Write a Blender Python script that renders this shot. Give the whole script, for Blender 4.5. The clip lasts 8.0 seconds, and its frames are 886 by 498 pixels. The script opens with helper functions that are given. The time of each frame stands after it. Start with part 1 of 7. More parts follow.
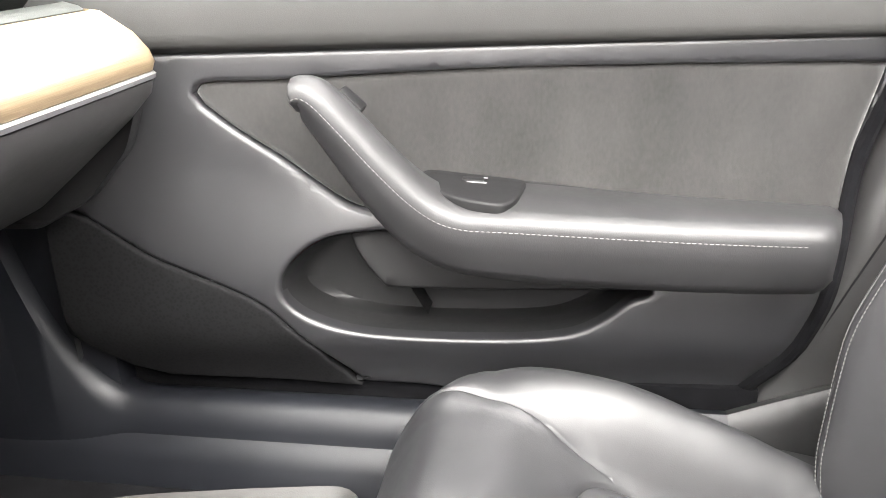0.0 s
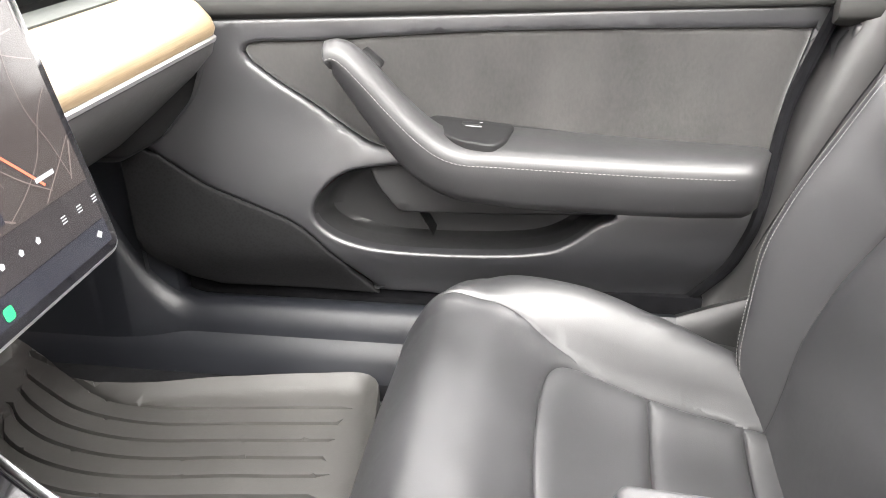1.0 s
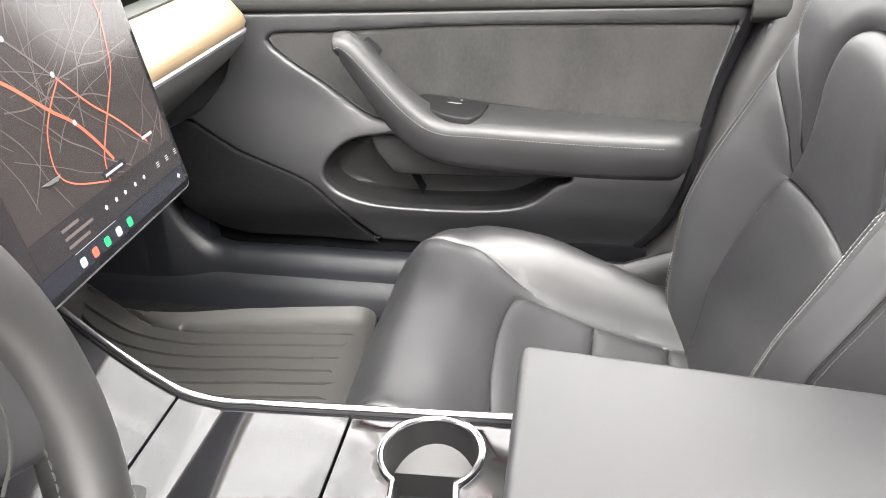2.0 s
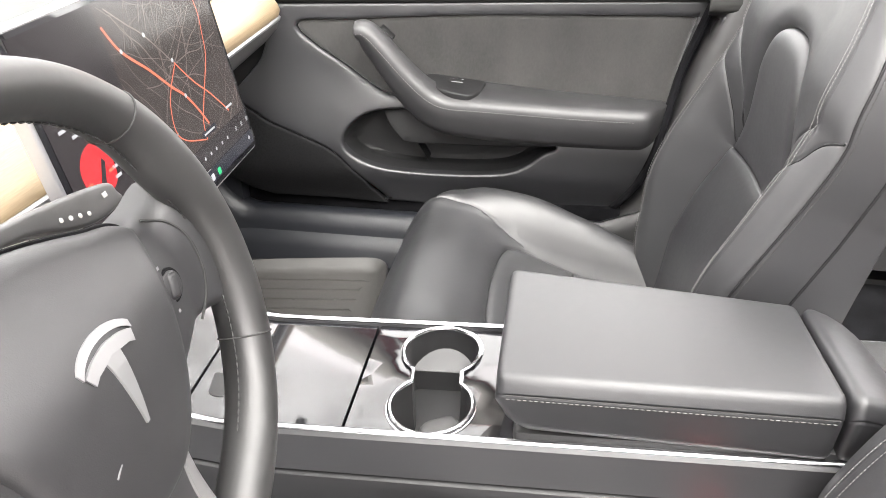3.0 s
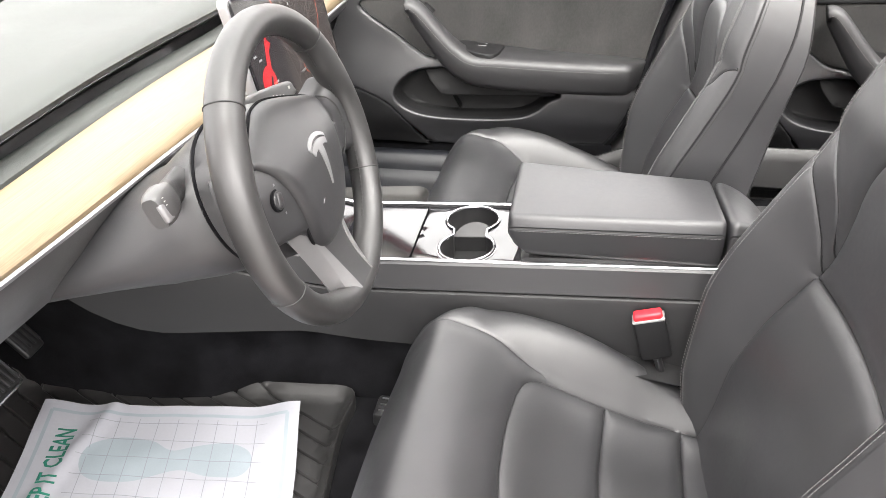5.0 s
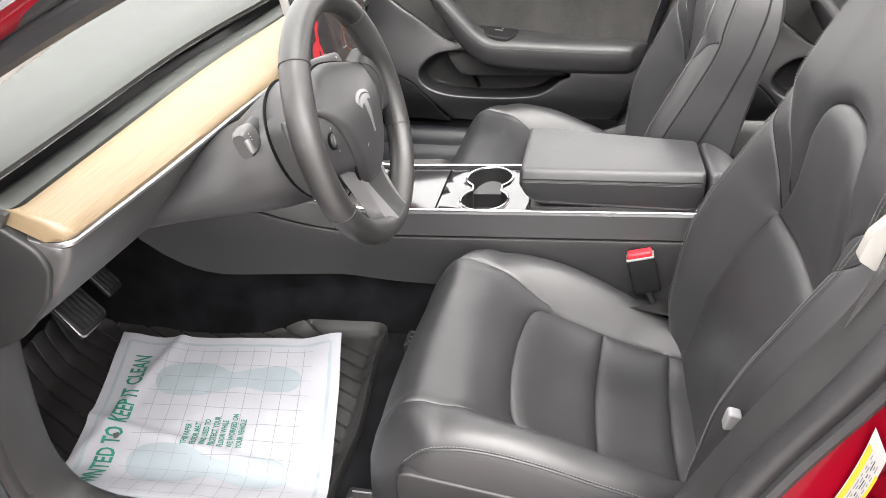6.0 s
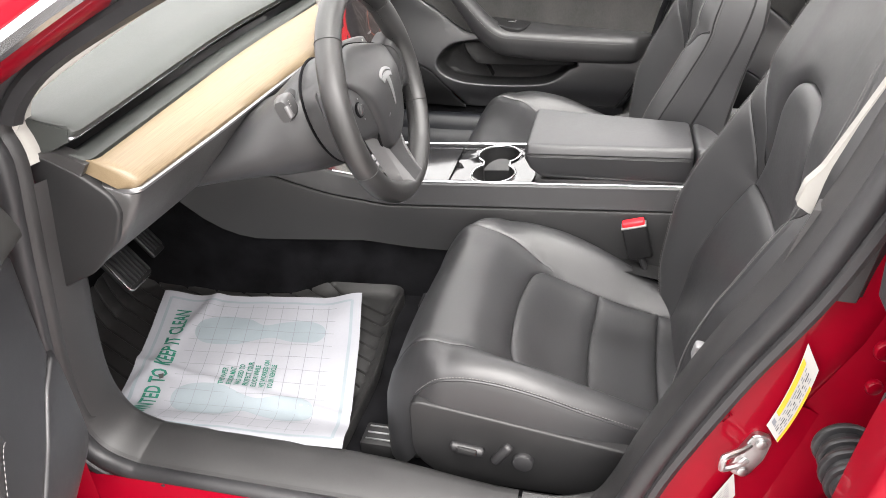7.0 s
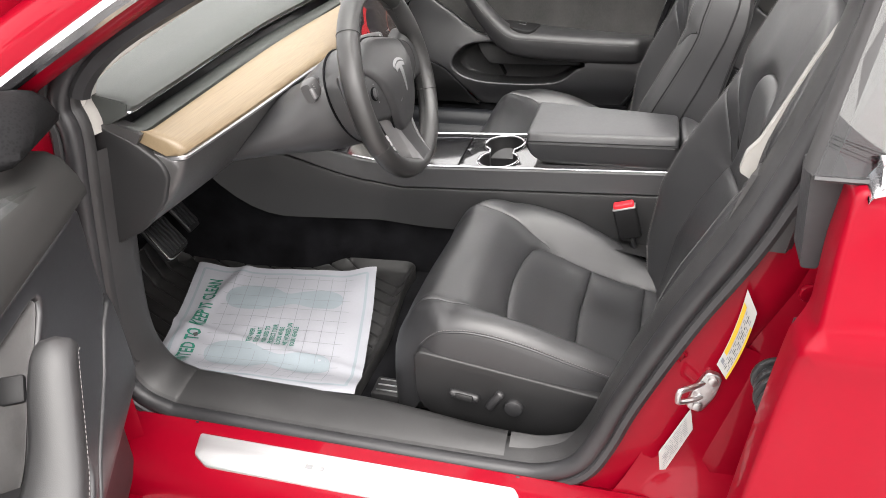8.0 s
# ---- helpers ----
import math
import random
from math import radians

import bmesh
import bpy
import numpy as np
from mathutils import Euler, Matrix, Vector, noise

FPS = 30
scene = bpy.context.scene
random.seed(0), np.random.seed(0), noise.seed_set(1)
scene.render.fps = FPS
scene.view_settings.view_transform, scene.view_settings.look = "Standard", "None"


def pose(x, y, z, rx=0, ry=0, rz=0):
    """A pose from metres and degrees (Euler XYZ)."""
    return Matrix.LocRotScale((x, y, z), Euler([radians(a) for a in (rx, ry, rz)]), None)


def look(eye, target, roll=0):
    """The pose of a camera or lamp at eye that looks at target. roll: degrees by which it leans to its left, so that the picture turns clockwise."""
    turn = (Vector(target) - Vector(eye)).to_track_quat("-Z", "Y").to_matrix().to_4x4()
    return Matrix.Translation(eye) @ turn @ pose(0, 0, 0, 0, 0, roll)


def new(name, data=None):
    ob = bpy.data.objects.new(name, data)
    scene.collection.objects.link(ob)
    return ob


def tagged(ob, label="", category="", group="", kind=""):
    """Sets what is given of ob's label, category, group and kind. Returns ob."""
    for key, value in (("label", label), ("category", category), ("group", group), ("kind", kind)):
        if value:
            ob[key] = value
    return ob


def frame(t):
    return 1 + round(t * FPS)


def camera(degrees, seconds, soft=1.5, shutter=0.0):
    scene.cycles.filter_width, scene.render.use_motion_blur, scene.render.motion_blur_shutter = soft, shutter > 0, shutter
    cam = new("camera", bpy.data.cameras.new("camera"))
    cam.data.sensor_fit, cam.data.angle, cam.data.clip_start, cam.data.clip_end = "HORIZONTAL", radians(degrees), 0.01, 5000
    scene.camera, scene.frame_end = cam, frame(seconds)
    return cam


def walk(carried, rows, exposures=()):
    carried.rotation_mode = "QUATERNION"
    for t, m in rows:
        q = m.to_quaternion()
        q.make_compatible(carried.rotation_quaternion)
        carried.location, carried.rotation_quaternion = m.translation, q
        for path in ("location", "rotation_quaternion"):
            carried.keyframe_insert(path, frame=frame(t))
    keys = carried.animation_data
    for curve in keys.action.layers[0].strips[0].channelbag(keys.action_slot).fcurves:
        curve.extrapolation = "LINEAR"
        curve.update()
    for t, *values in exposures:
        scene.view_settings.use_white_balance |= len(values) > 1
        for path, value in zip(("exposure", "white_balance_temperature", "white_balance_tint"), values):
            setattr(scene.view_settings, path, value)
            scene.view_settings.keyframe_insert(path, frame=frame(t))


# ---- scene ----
# camera and its way out of the car
cam = camera(60.0, 8.0, soft=0.9)
PATH = [
    (0, (0.036, -0.069, 1.035), (-0.218, 1.761, 0.269), -1.2),
    (0.5, (0.048, -0.157, 1.051), (-0.217, 1.653, 0.244), -1.2),
    (1, (0.06, -0.241, 1.1), (-0.195, 1.519, 0.185), -1.0),
    (1.5, (0.103, -0.343, 1.136), (-0.186, 1.393, 0.185), -1.1),
    (3, (0.138, -0.631, 1.238), (-0.116, 1.069, 0.215), -0.0),
    (3.5, (0.135, -0.754, 1.265), (-0.126, 0.935, 0.227), -0.2),
    (4, (0.146, -0.872, 1.291), (-0.124, 0.813, 0.249), -0.5),
    (4.5, (0.17, -0.962, 1.305), (-0.123, 0.719, 0.262), -1.0),
    (6, (0.23, -1.258, 1.352), (-0.143, 0.404, 0.303), -2.7),
    (6.5, (0.242, -1.344, 1.36), (-0.152, 0.311, 0.307), -2.9),
    (7, (0.27, -1.402, 1.375), (-0.146, 0.248, 0.324), -2.6),
    (7.5, (0.317, -1.475, 1.383), (-0.127, 0.173, 0.34), -2.4),
    (8, (0.339, -1.55, 1.398), (-0.137, 0.096, 0.367), -2.6),
]
EXPOSURE = [(0, 4.0), (1, 4.0), (1.5, 3.84), (3, 3.40), (4, 3.30), (4.7, 3.25), (6, 2.95), (7.5, 2.65), (8, 2.45)]
walk(cam, [(t, look(eye, target, roll)) for t, eye, target, roll in PATH], EXPOSURE)

# ---- world and sun: bright overcast day ----
SUN_EL, SUN_AZ = 57.0, 150.0
world = bpy.data.worlds.new("sky")
scene.world = world
world.use_nodes = True
wn = world.node_tree
sky = wn.nodes.new("ShaderNodeTexSky")
sky.sky_type, sky.sun_disc = "NISHITA", False
sky.sun_elevation, sky.sun_rotation = radians(SUN_EL), radians(SUN_AZ)
sky.air_density, sky.dust_density, sky.ozone_density = 1.0, 1.5, 1.0
pale = wn.nodes.new("ShaderNodeHueSaturation")
pale.inputs["Saturation"].default_value = 0.18
wn.links.new(sky.outputs[0], pale.inputs["Color"])
warm = wn.nodes.new("ShaderNodeMixRGB")
warm.blend_type = "MULTIPLY"
warm.inputs[0].default_value, warm.inputs[2].default_value = 1.0, (1.060, 1.0, 0.985, 1)
# an even veil of cloud, brighter overhead than at the horizon
where = wn.nodes.new("ShaderNodeTexCoord")
axes = wn.nodes.new("ShaderNodeSeparateXYZ")
wn.links.new(where.outputs["Generated"], axes.inputs[0])
veil = wn.nodes.new("ShaderNodeMapRange")
veil.inputs["From Min"].default_value, veil.inputs["From Max"].default_value = 0.0, 1.0
veil.inputs["To Min"].default_value, veil.inputs["To Max"].default_value = 5.6, 7.2
wn.links.new(axes.outputs["Z"], veil.inputs["Value"])
cloud = wn.nodes.new("ShaderNodeMixRGB")
cloud.inputs[0].default_value = 0.75
wn.links.new(pale.outputs[0], cloud.inputs[1])
wn.links.new(veil.outputs[0], cloud.inputs[2])
wn.links.new(cloud.outputs[0], warm.inputs[1])
wn.links.new(warm.outputs[0], wn.nodes["Background"].inputs["Color"])
wn.nodes["Background"].inputs["Strength"].default_value = 0.15
sun = new("sun", bpy.data.lights.new("sun", "SUN"))
sun.data.energy, sun.data.angle, sun.data.color = 1.2, radians(60), (1.0, 0.97, 0.92)
_e, _a = radians(SUN_EL), radians(SUN_AZ)
sun.matrix_world = look((math.sin(_a) * math.cos(_e) * 20, math.cos(_a) * math.cos(_e) * 20, math.sin(_e) * 20), (0, 0, 0))
# ---- materials ----
def mat(name, color, rough=0.5, metal=0.0, vary=0.15, vscale=6.0, bump=0.0, bscale=400.0, kind="NOISE", coat=0.0, rvary=0.1,
        spec=0.5, sheen=0.0, wear=0.0, stretch=(1, 1, 1), bdist=0.001):
    """A principled material with colour and gloss that vary at two scales, and fine relief."""
    m = bpy.data.materials.new(name)
    m.use_nodes = True
    t = m.node_tree
    b = t.nodes["Principled BSDF"]
    b.inputs["Metallic"].default_value = metal
    b.inputs["Specular IOR Level"].default_value = spec
    b.inputs["Coat Weight"].default_value = coat
    b.inputs["Coat Roughness"].default_value = 0.04
    b.inputs["Sheen Weight"].default_value = sheen
    co = t.nodes.new("ShaderNodeTexCoord")
    mp = t.nodes.new("ShaderNodeMapping")
    mp.inputs["Scale"].default_value = stretch
    t.links.new(co.outputs["Object"], mp.inputs["Vector"])
    big = t.nodes.new("ShaderNodeTexNoise")
    big.inputs["Scale"].default_value, big.inputs["Detail"].default_value = vscale, 5
    fine = t.nodes.new("ShaderNodeTexNoise")
    fine.inputs["Scale"].default_value, fine.inputs["Detail"].default_value = vscale * 28, 3
    mix = t.nodes.new("ShaderNodeMath")
    mix.operation = "MULTIPLY_ADD"
    mix.inputs[1].default_value = 0.35
    ramp = t.nodes.new("ShaderNodeMapRange")
    ramp.inputs["From Min"].default_value, ramp.inputs["From Max"].default_value = 0.45, 0.9
    for n in (big, fine):
        t.links.new(mp.outputs[0], n.inputs["Vector"])
    t.links.new(fine.outputs["Fac"], mix.inputs[0])
    t.links.new(big.outputs["Fac"], mix.inputs[2])
    t.links.new(mix.outputs[0], ramp.inputs["Value"])
    col = t.nodes.new("ShaderNodeMixRGB")
    col.inputs[1].default_value = (*[c * (1 - vary) for c in color], 1)
    col.inputs[2].default_value = (*[min(1, c * (1 + vary)) for c in color], 1)
    t.links.new(ramp.outputs[0], col.inputs[0])
    t.links.new(col.outputs[0], b.inputs["Base Color"])
    rr = t.nodes.new("ShaderNodeMapRange")
    rr.inputs["To Min"].default_value, rr.inputs["To Max"].default_value = max(0.02, rough - rvary), min(1, rough + rvary)
    t.links.new(ramp.outputs[0], rr.inputs["Value"])
    t.links.new(rr.outputs[0], b.inputs["Roughness"])
    if bump:
        if kind == "VORONOI":
            tx = t.nodes.new("ShaderNodeTexVoronoi")
            out = "Distance"
        else:
            tx = t.nodes.new("ShaderNodeTexNoise")
            tx.inputs["Detail"].default_value = 3
            out = "Fac"
        tx.inputs["Scale"].default_value = bscale
        t.links.new(mp.outputs[0], tx.inputs["Vector"])
        bp = t.nodes.new("ShaderNodeBump")
        bp.inputs["Strength"].default_value, bp.inputs["Distance"].default_value = bump, bdist
        t.links.new(tx.outputs[out], bp.inputs["Height"])
        t.links.new(bp.outputs[0], b.inputs["Normal"])
    return m


LEATHER = mat("black_leather", (0.0165, 0.0166, 0.0180), 0.48, spec=0.85, vary=0.18, vscale=5, bump=0.07, bscale=900, kind="VORONOI", rvary=0.06, bdist=0.0005)
WHEELSKIN = mat("worn_wheel_leather", (0.0135, 0.0133, 0.0132), 0.46, spec=0.9, vary=0.15, vscale=7, bump=0.05, bscale=700, rvary=0.07, bdist=0.0004)
SOFT = mat("soft_black_plastic", (0.0165, 0.0164, 0.0176), 0.50, spec=0.75, vary=0.12, vscale=4, bump=0.2, bscale=1300, rvary=0.05, bdist=0.0005)
DOORPL = mat("door_lining_plastic", (0.0118, 0.0119, 0.0134), 0.43, spec=0.95, vary=0.12, vscale=4, bump=0.2, bscale=1300, rvary=0.05, bdist=0.0005)
HARD = mat("hard_black_plastic", (0.013, 0.013, 0.0135), 0.48, vary=0.15, vscale=5, bump=0.25, bscale=1500, rvary=0.08, bdist=0.0005)
KICKPL = mat("blue_black_sill_plastic", (0.0060, 0.0066, 0.0088), 0.44, spec=0.45, vary=0.15, vscale=5, bump=0.15, bscale=1500, rvary=0.05, bdist=0.0004)
GREYTRIM = mat("grey_soft_trim", (0.036, 0.0352, 0.0355), 0.40, spec=0.9, vary=0.1, vscale=3, bump=0.2, bscale=1100, rvary=0.06, bdist=0.0005)
ARMLEATHER = mat("door_armrest_leather", (0.0135, 0.0134, 0.0142), 0.54, spec=0.75, vary=0.12, vscale=6, bump=0.12, bscale=900, kind="VORONOI", rvary=0.05, bdist=0.0005)
TOPROLL = mat("padded_top_roll", (0.021, 0.0208, 0.0200), 0.72, spec=0.35, vary=0.12, vscale=5, bump=0.2, bscale=1200, rvary=0.05, bdist=0.0005)
SUEDE = mat("charcoal_suede", (0.0215, 0.0208, 0.0203), 0.95, vary=0.45, vscale=6, bump=0.4, bscale=1600, rvary=0.03, sheen=0.45, spec=0.2, stretch=(1.7, 1, 0.9), bdist=0.0008)
MATTE = mat("matte_black_moulding", (0.022, 0.0218, 0.0222), 0.46, vary=0.2, vscale=8, bump=0.3, bscale=1300, rvary=0.08, spec=0.5, bdist=0.0005)
DASHPAD = mat("dash_pad_grain", (0.035, 0.0385, 0.036), 0.6, vary=0.1, vscale=5, bump=0.35, bscale=1200, rvary=0.05, bdist=0.0006)
CARPET = mat("black_carpet", (0.0052, 0.0052, 0.0060), 0.98, vary=0.6, vscale=20, bump=0.6, bscale=1600, rvary=0.02, spec=0.05, sheen=0.02, bdist=0.001)
RUBBER = mat("black_rubber", (0.022, 0.022, 0.0235), 0.42, spec=0.5, vary=0.25, vscale=7, bump=0.2, bscale=700, rvary=0.12, bdist=0.0006)
MATRUBBER = mat("ribbed_mat_rubber", (0.017, 0.0168, 0.0168), 0.5, vary=0.3, vscale=6, bump=0.25, bscale=600, rvary=0.1, bdist=0.0008)
BLACKPL = mat("satin_black_plastic", (0.007, 0.007, 0.0075), 0.6, spec=0.3, vary=0.15, vscale=6, bump=0.2, bscale=1300, rvary=0.05, bdist=0.0004)
GLOSS = mat("gloss_black", (0.006, 0.006, 0.007), 0.06, vary=0.2, vscale=8, coat=0.3, rvary=0.02, spec=0.75)
CHROME = mat("satin_chrome", (0.78, 0.78, 0.80), 0.2, 1.0, vary=0.04, vscale=20, rvary=0.06)
STEEL = mat("zinc_steel", (0.55, 0.55, 0.55), 0.38, 1.0, vary=0.2, vscale=40, rvary=0.12)
TRIM = mat("satin_trim_metal", (0.42, 0.42, 0.43), 0.36, 0.9, vary=0.04, vscale=12, rvary=0.05)
ALU = mat("brushed_sill_aluminium", (0.72, 0.72, 0.73), 0.38, 0.9, vary=0.06, vscale=5, rvary=0.06, stretch=(0.4, 8, 8))
PAINT = mat("red_car_paint", (0.185, 0.0004, 0.0080), 0.40, 0.0, vary=0.06, vscale=3, coat=0.22, rvary=0.04, bump=0.015, bscale=60, spec=0.08)
THREAD = mat("grey_thread", (0.135, 0.133, 0.130), 0.8, vary=0.15, vscale=300)
DULLTHREAD = mat("dull_grey_thread", (0.05, 0.049, 0.048), 0.8, vary=0.15, vscale=300)
DARKTHREAD = mat("dark_thread", (0.022, 0.022, 0.022), 0.8, vary=0.15, vscale=300)
PAPER = mat("white_paper", (0.285, 0.290, 0.316), 0.85, vary=0.05, vscale=8, bump=0.35, bscale=14, rvary=0.04, bdist=0.006)
BEIGE = mat("pale_pillar_trim", (0.30, 0.292, 0.272), 0.75, vary=0.06, vscale=8, bump=0.2, bscale=900)
HEADLINER = mat("pale_headliner", (0.55, 0.54, 0.51), 0.95, vary=0.06, vscale=12, bump=0.4, bscale=900)
REDPL = mat("red_plastic", (0.65, 0.02, 0.03), 0.35, vary=0.1, vscale=20)
BELT = mat("grey_webbing", (0.10, 0.10, 0.10), 0.7, vary=0.15, vscale=30, bump=0.5, bscale=700)
INKGREEN = mat("green_ink", (0.010, 0.13, 0.09), 0.8, vary=0.2, vscale=60)
INKBLUE = mat("pale_blue_ink", (0.220, 0.255, 0.278), 0.85, vary=0.08, vscale=20)
INKGREY = mat("grey_ink", (0.17, 0.18, 0.20), 0.85, vary=0.1, vscale=60)
INKBLACK = mat("black_ink", (0.05, 0.05, 0.05), 0.8, vary=0.2, vscale=60)
YELLOW = mat("yellow_label", (0.52, 0.33, 0.01), 0.5, vary=0.08, vscale=30)
WHITELBL = mat("white_label", (0.36, 0.355, 0.34), 0.5, vary=0.06, vscale=30)
GREYPLATE = mat("silver_grey_plastic", (0.24, 0.24, 0.245), 0.42, 0.3, vary=0.06, vscale=10)
SILVERPL = mat("satin_silver_plastic", (0.42, 0.42, 0.42), 0.35, 0.6, vary=0.05, vscale=10)
SPOKE = mat("satin_spoke_silver", (0.17, 0.168, 0.17), 0.4, 0.4, vary=0.05, vscale=10)
EMBLEM = mat("bright_silver_emblem", (0.24, 0.24, 0.245), 0.38, 0.5, vary=0.04, vscale=30)
# ground colour raised so that it throws light up at door and cabin
PALEGROUND = mat("asphalt", (0.30, 0.297, 0.288), 0.9, vary=0.35, vscale=3, bump=0.8, bscale=160, bdist=0.004)


def wood_material():
    m = bpy.data.materials.new("pale_open_pore_wood")
    m.use_nodes = True
    t = m.node_tree
    b = t.nodes["Principled BSDF"]
    co = t.nodes.new("ShaderNodeTexCoord")
    mp = t.nodes.new("ShaderNodeMapping")
    mp.inputs["Scale"].default_value = (420, 4.5, 420)
    t.links.new(co.outputs["Object"], mp.inputs["Vector"])
    n = t.nodes.new("ShaderNodeTexNoise")
    n.inputs["Scale"].default_value, n.inputs["Detail"].default_value, n.inputs["Roughness"].default_value = 2.2, 8, 0.65
    t.links.new(mp.outputs[0], n.inputs["Vector"])
    r = t.nodes.new("ShaderNodeValToRGB")
    r.color_ramp.elements[0].position, r.color_ramp.elements[0].color = 0.30, (0.125, 0.090, 0.051, 1)
    r.color_ramp.elements[1].position, r.color_ramp.elements[1].color = 0.66, (0.192, 0.147, 0.090, 1)
    e = r.color_ramp.elements.new(0.48)
    e.color = (0.163, 0.121, 0.072, 1)
    t.links.new(n.outputs["Fac"], r.inputs[0])
    t.links.new(r.outputs[0], b.inputs["Base Color"])
    b.inputs["Roughness"].default_value = 0.42
    b.inputs["Specular IOR Level"].default_value = 0.55
    bp = t.nodes.new("ShaderNodeBump")
    bp.inputs["Strength"].default_value, bp.inputs["Distance"].default_value = 0.25, 0.0006
    t.links.new(n.outputs["Fac"], bp.inputs["Height"])
    t.links.new(bp.outputs[0], b.inputs["Normal"])
    return m


def glass_material(name, tint, rough=0.0, ior=1.45):
    m = bpy.data.materials.new(name)
    m.use_nodes = True
    b = m.node_tree.nodes["Principled BSDF"]
    b.inputs["Transmission Weight"].default_value = 1.0
    b.inputs["Base Color"].default_value = (*tint, 1)
    b.inputs["Roughness"].default_value, b.inputs["IOR"].default_value = rough, ior
    return m


def glow(name, color, strength):
    m = bpy.data.materials.new(name)
    m.use_nodes = True
    b = m.node_tree.nodes["Principled BSDF"]
    b.inputs["Base Color"].default_value = (0.01, 0.01, 0.01, 1)
    b.inputs["Roughness"].default_value = 0.12
    b.inputs["Emission Color"].default_value, b.inputs["Emission Strength"].default_value = (*color, 1), strength
    return m


WOOD = wood_material()
GLASS = glass_material("clear_glass", (0.93, 0.96, 0.95))
# roof glass without its dark tint, to let more light into the cabin
ROOFGLASS = glass_material("cleared_roof_glass", (0.90, 0.92, 0.92))
TINTED = glass_material("dark_tinted_glass", (0.10, 0.11, 0.12), 0.0, 1.5)

# ---- shape helpers ----
from mathutils.geometry import delaunay_2d_cdt

ORIGIN = {}


def thing(name, at, label, category, group="", kind=""):
    ob = new(name)
    ob.location = at
    ob.empty_display_size = 0.05
    ORIGIN[ob] = Vector(at)
    return tagged(ob, label, category, group, kind)


def part(name, bm, material, parent=None, label="", flat=False, angle=None):
    """Links a bmesh, made in the world's own metres, as one mesh object under a thing or a part."""
    off = ORIGIN.get(parent, Vector((0, 0, 0)))
    bmesh.ops.translate(bm, verts=bm.verts, vec=-off)
    bmesh.ops.recalc_face_normals(bm, faces=bm.faces)
    me = bpy.data.meshes.new(name)
    bm.to_mesh(me)
    bm.free()
    me.materials.append(material)
    if not flat:
        me.shade_smooth()
        me.set_sharp_from_angle(angle=radians(angle or 42))
    ob = new(name, me)
    if parent is not None:
        ob.parent = parent
    ORIGIN[ob] = off
    if label:
        ob["label"] = label
    return ob


def spline(pts, n=8, closed=False):
    """Catmull-Rom through the points, n steps between two."""
    p = [Vector(q) for q in pts]
    m, out = len(p), []
    for i in range(m if closed else m - 1):
        a, b, c, d = (p[(i + k) % m] if closed else p[min(max(i + k, 0), m - 1)] for k in (-1, 0, 1, 2))
        for j in range(n):
            s = j / n
            out.append(0.5 * (2 * b + (c - a) * s + (2 * a - 5 * b + 4 * c - d) * s * s + (3 * b - a - 3 * c + d) * s ** 3))
    if not closed:
        out.append(p[-1])
    return out


def rounded(pts, r, n=5):
    """A closed polygon in 2D with rounded corners; r one radius or one a corner."""
    out, m = [], len(pts)
    for i in range(m):
        a, b, c = Vector(pts[i - 1]), Vector(pts[i]), Vector(pts[(i + 1) % m])
        rr = r[i] if isinstance(r, (list, tuple)) else r
        u, v = (a - b), (c - b)
        k = min(rr, u.length * 0.49, v.length * 0.49)
        p, q = b + u.normalized() * k, b + v.normalized() * k
        for j in range(n + 1):
            s = j / n
            out.append((1 - s) ** 2 * p + 2 * s * (1 - s) * b + s * s * q)
    return out


def dense(poly, step, closed=True):
    out, m = [], len(poly)
    for i in range(m if closed else m - 1):
        a, b = Vector(poly[i]), Vector(poly[(i + 1) % m])
        k = max(1, int(math.ceil((b - a).length / step)))
        out += [a + (b - a) * (j / k) for j in range(k)]
    if not closed:
        out.append(Vector(poly[-1]))
    return out


def dist_to(P, poly, closed=True):
    """Distance of each 2D point in array P to a polyline."""
    q = np.array([tuple(v) for v in poly])
    a, b = (q, np.roll(q, -1, 0)) if closed else (q[:-1], q[1:])
    best = np.full(len(P), 1e9)
    for i in range(len(a)):
        d = b[i] - a[i]
        L = d @ d
        if L < 1e-14:
            continue
        s = np.clip(((P - a[i]) @ d) / L, 0, 1)
        best = np.minimum(best, np.hypot(*(P - a[i] - s[:, None] * d).T))
    return best


def within(P, poly):
    q = np.array([tuple(v) for v in poly])
    a, b = q, np.roll(q, -1, 0)
    ins = np.zeros(len(P), bool)
    for i in range(len(a)):
        (x1, y1), (x2, y2) = a[i], b[i]
        if y1 == y2:
            continue
        c = ((y1 > P[:, 1]) != (y2 > P[:, 1])) & (P[:, 0] < (x2 - x1) * (P[:, 1] - y1) / (y2 - y1) + x1)
        ins ^= c
    return ins


def beside(poly, d, closed):
    """The polyline moved by d to its left."""
    m, out = len(poly), []
    for i in range(m):
        a = poly[i - 1] if (closed or i) else poly[i]
        b = poly[(i + 1) % m] if (closed or i < m - 1) else poly[i]
        t = Vector(b) - Vector(a)
        n = Vector((-t[1], t[0]))
        out.append(Vector(poly[i]) + (n.normalized() * d if n.length > 1e-9 else n))
    return out


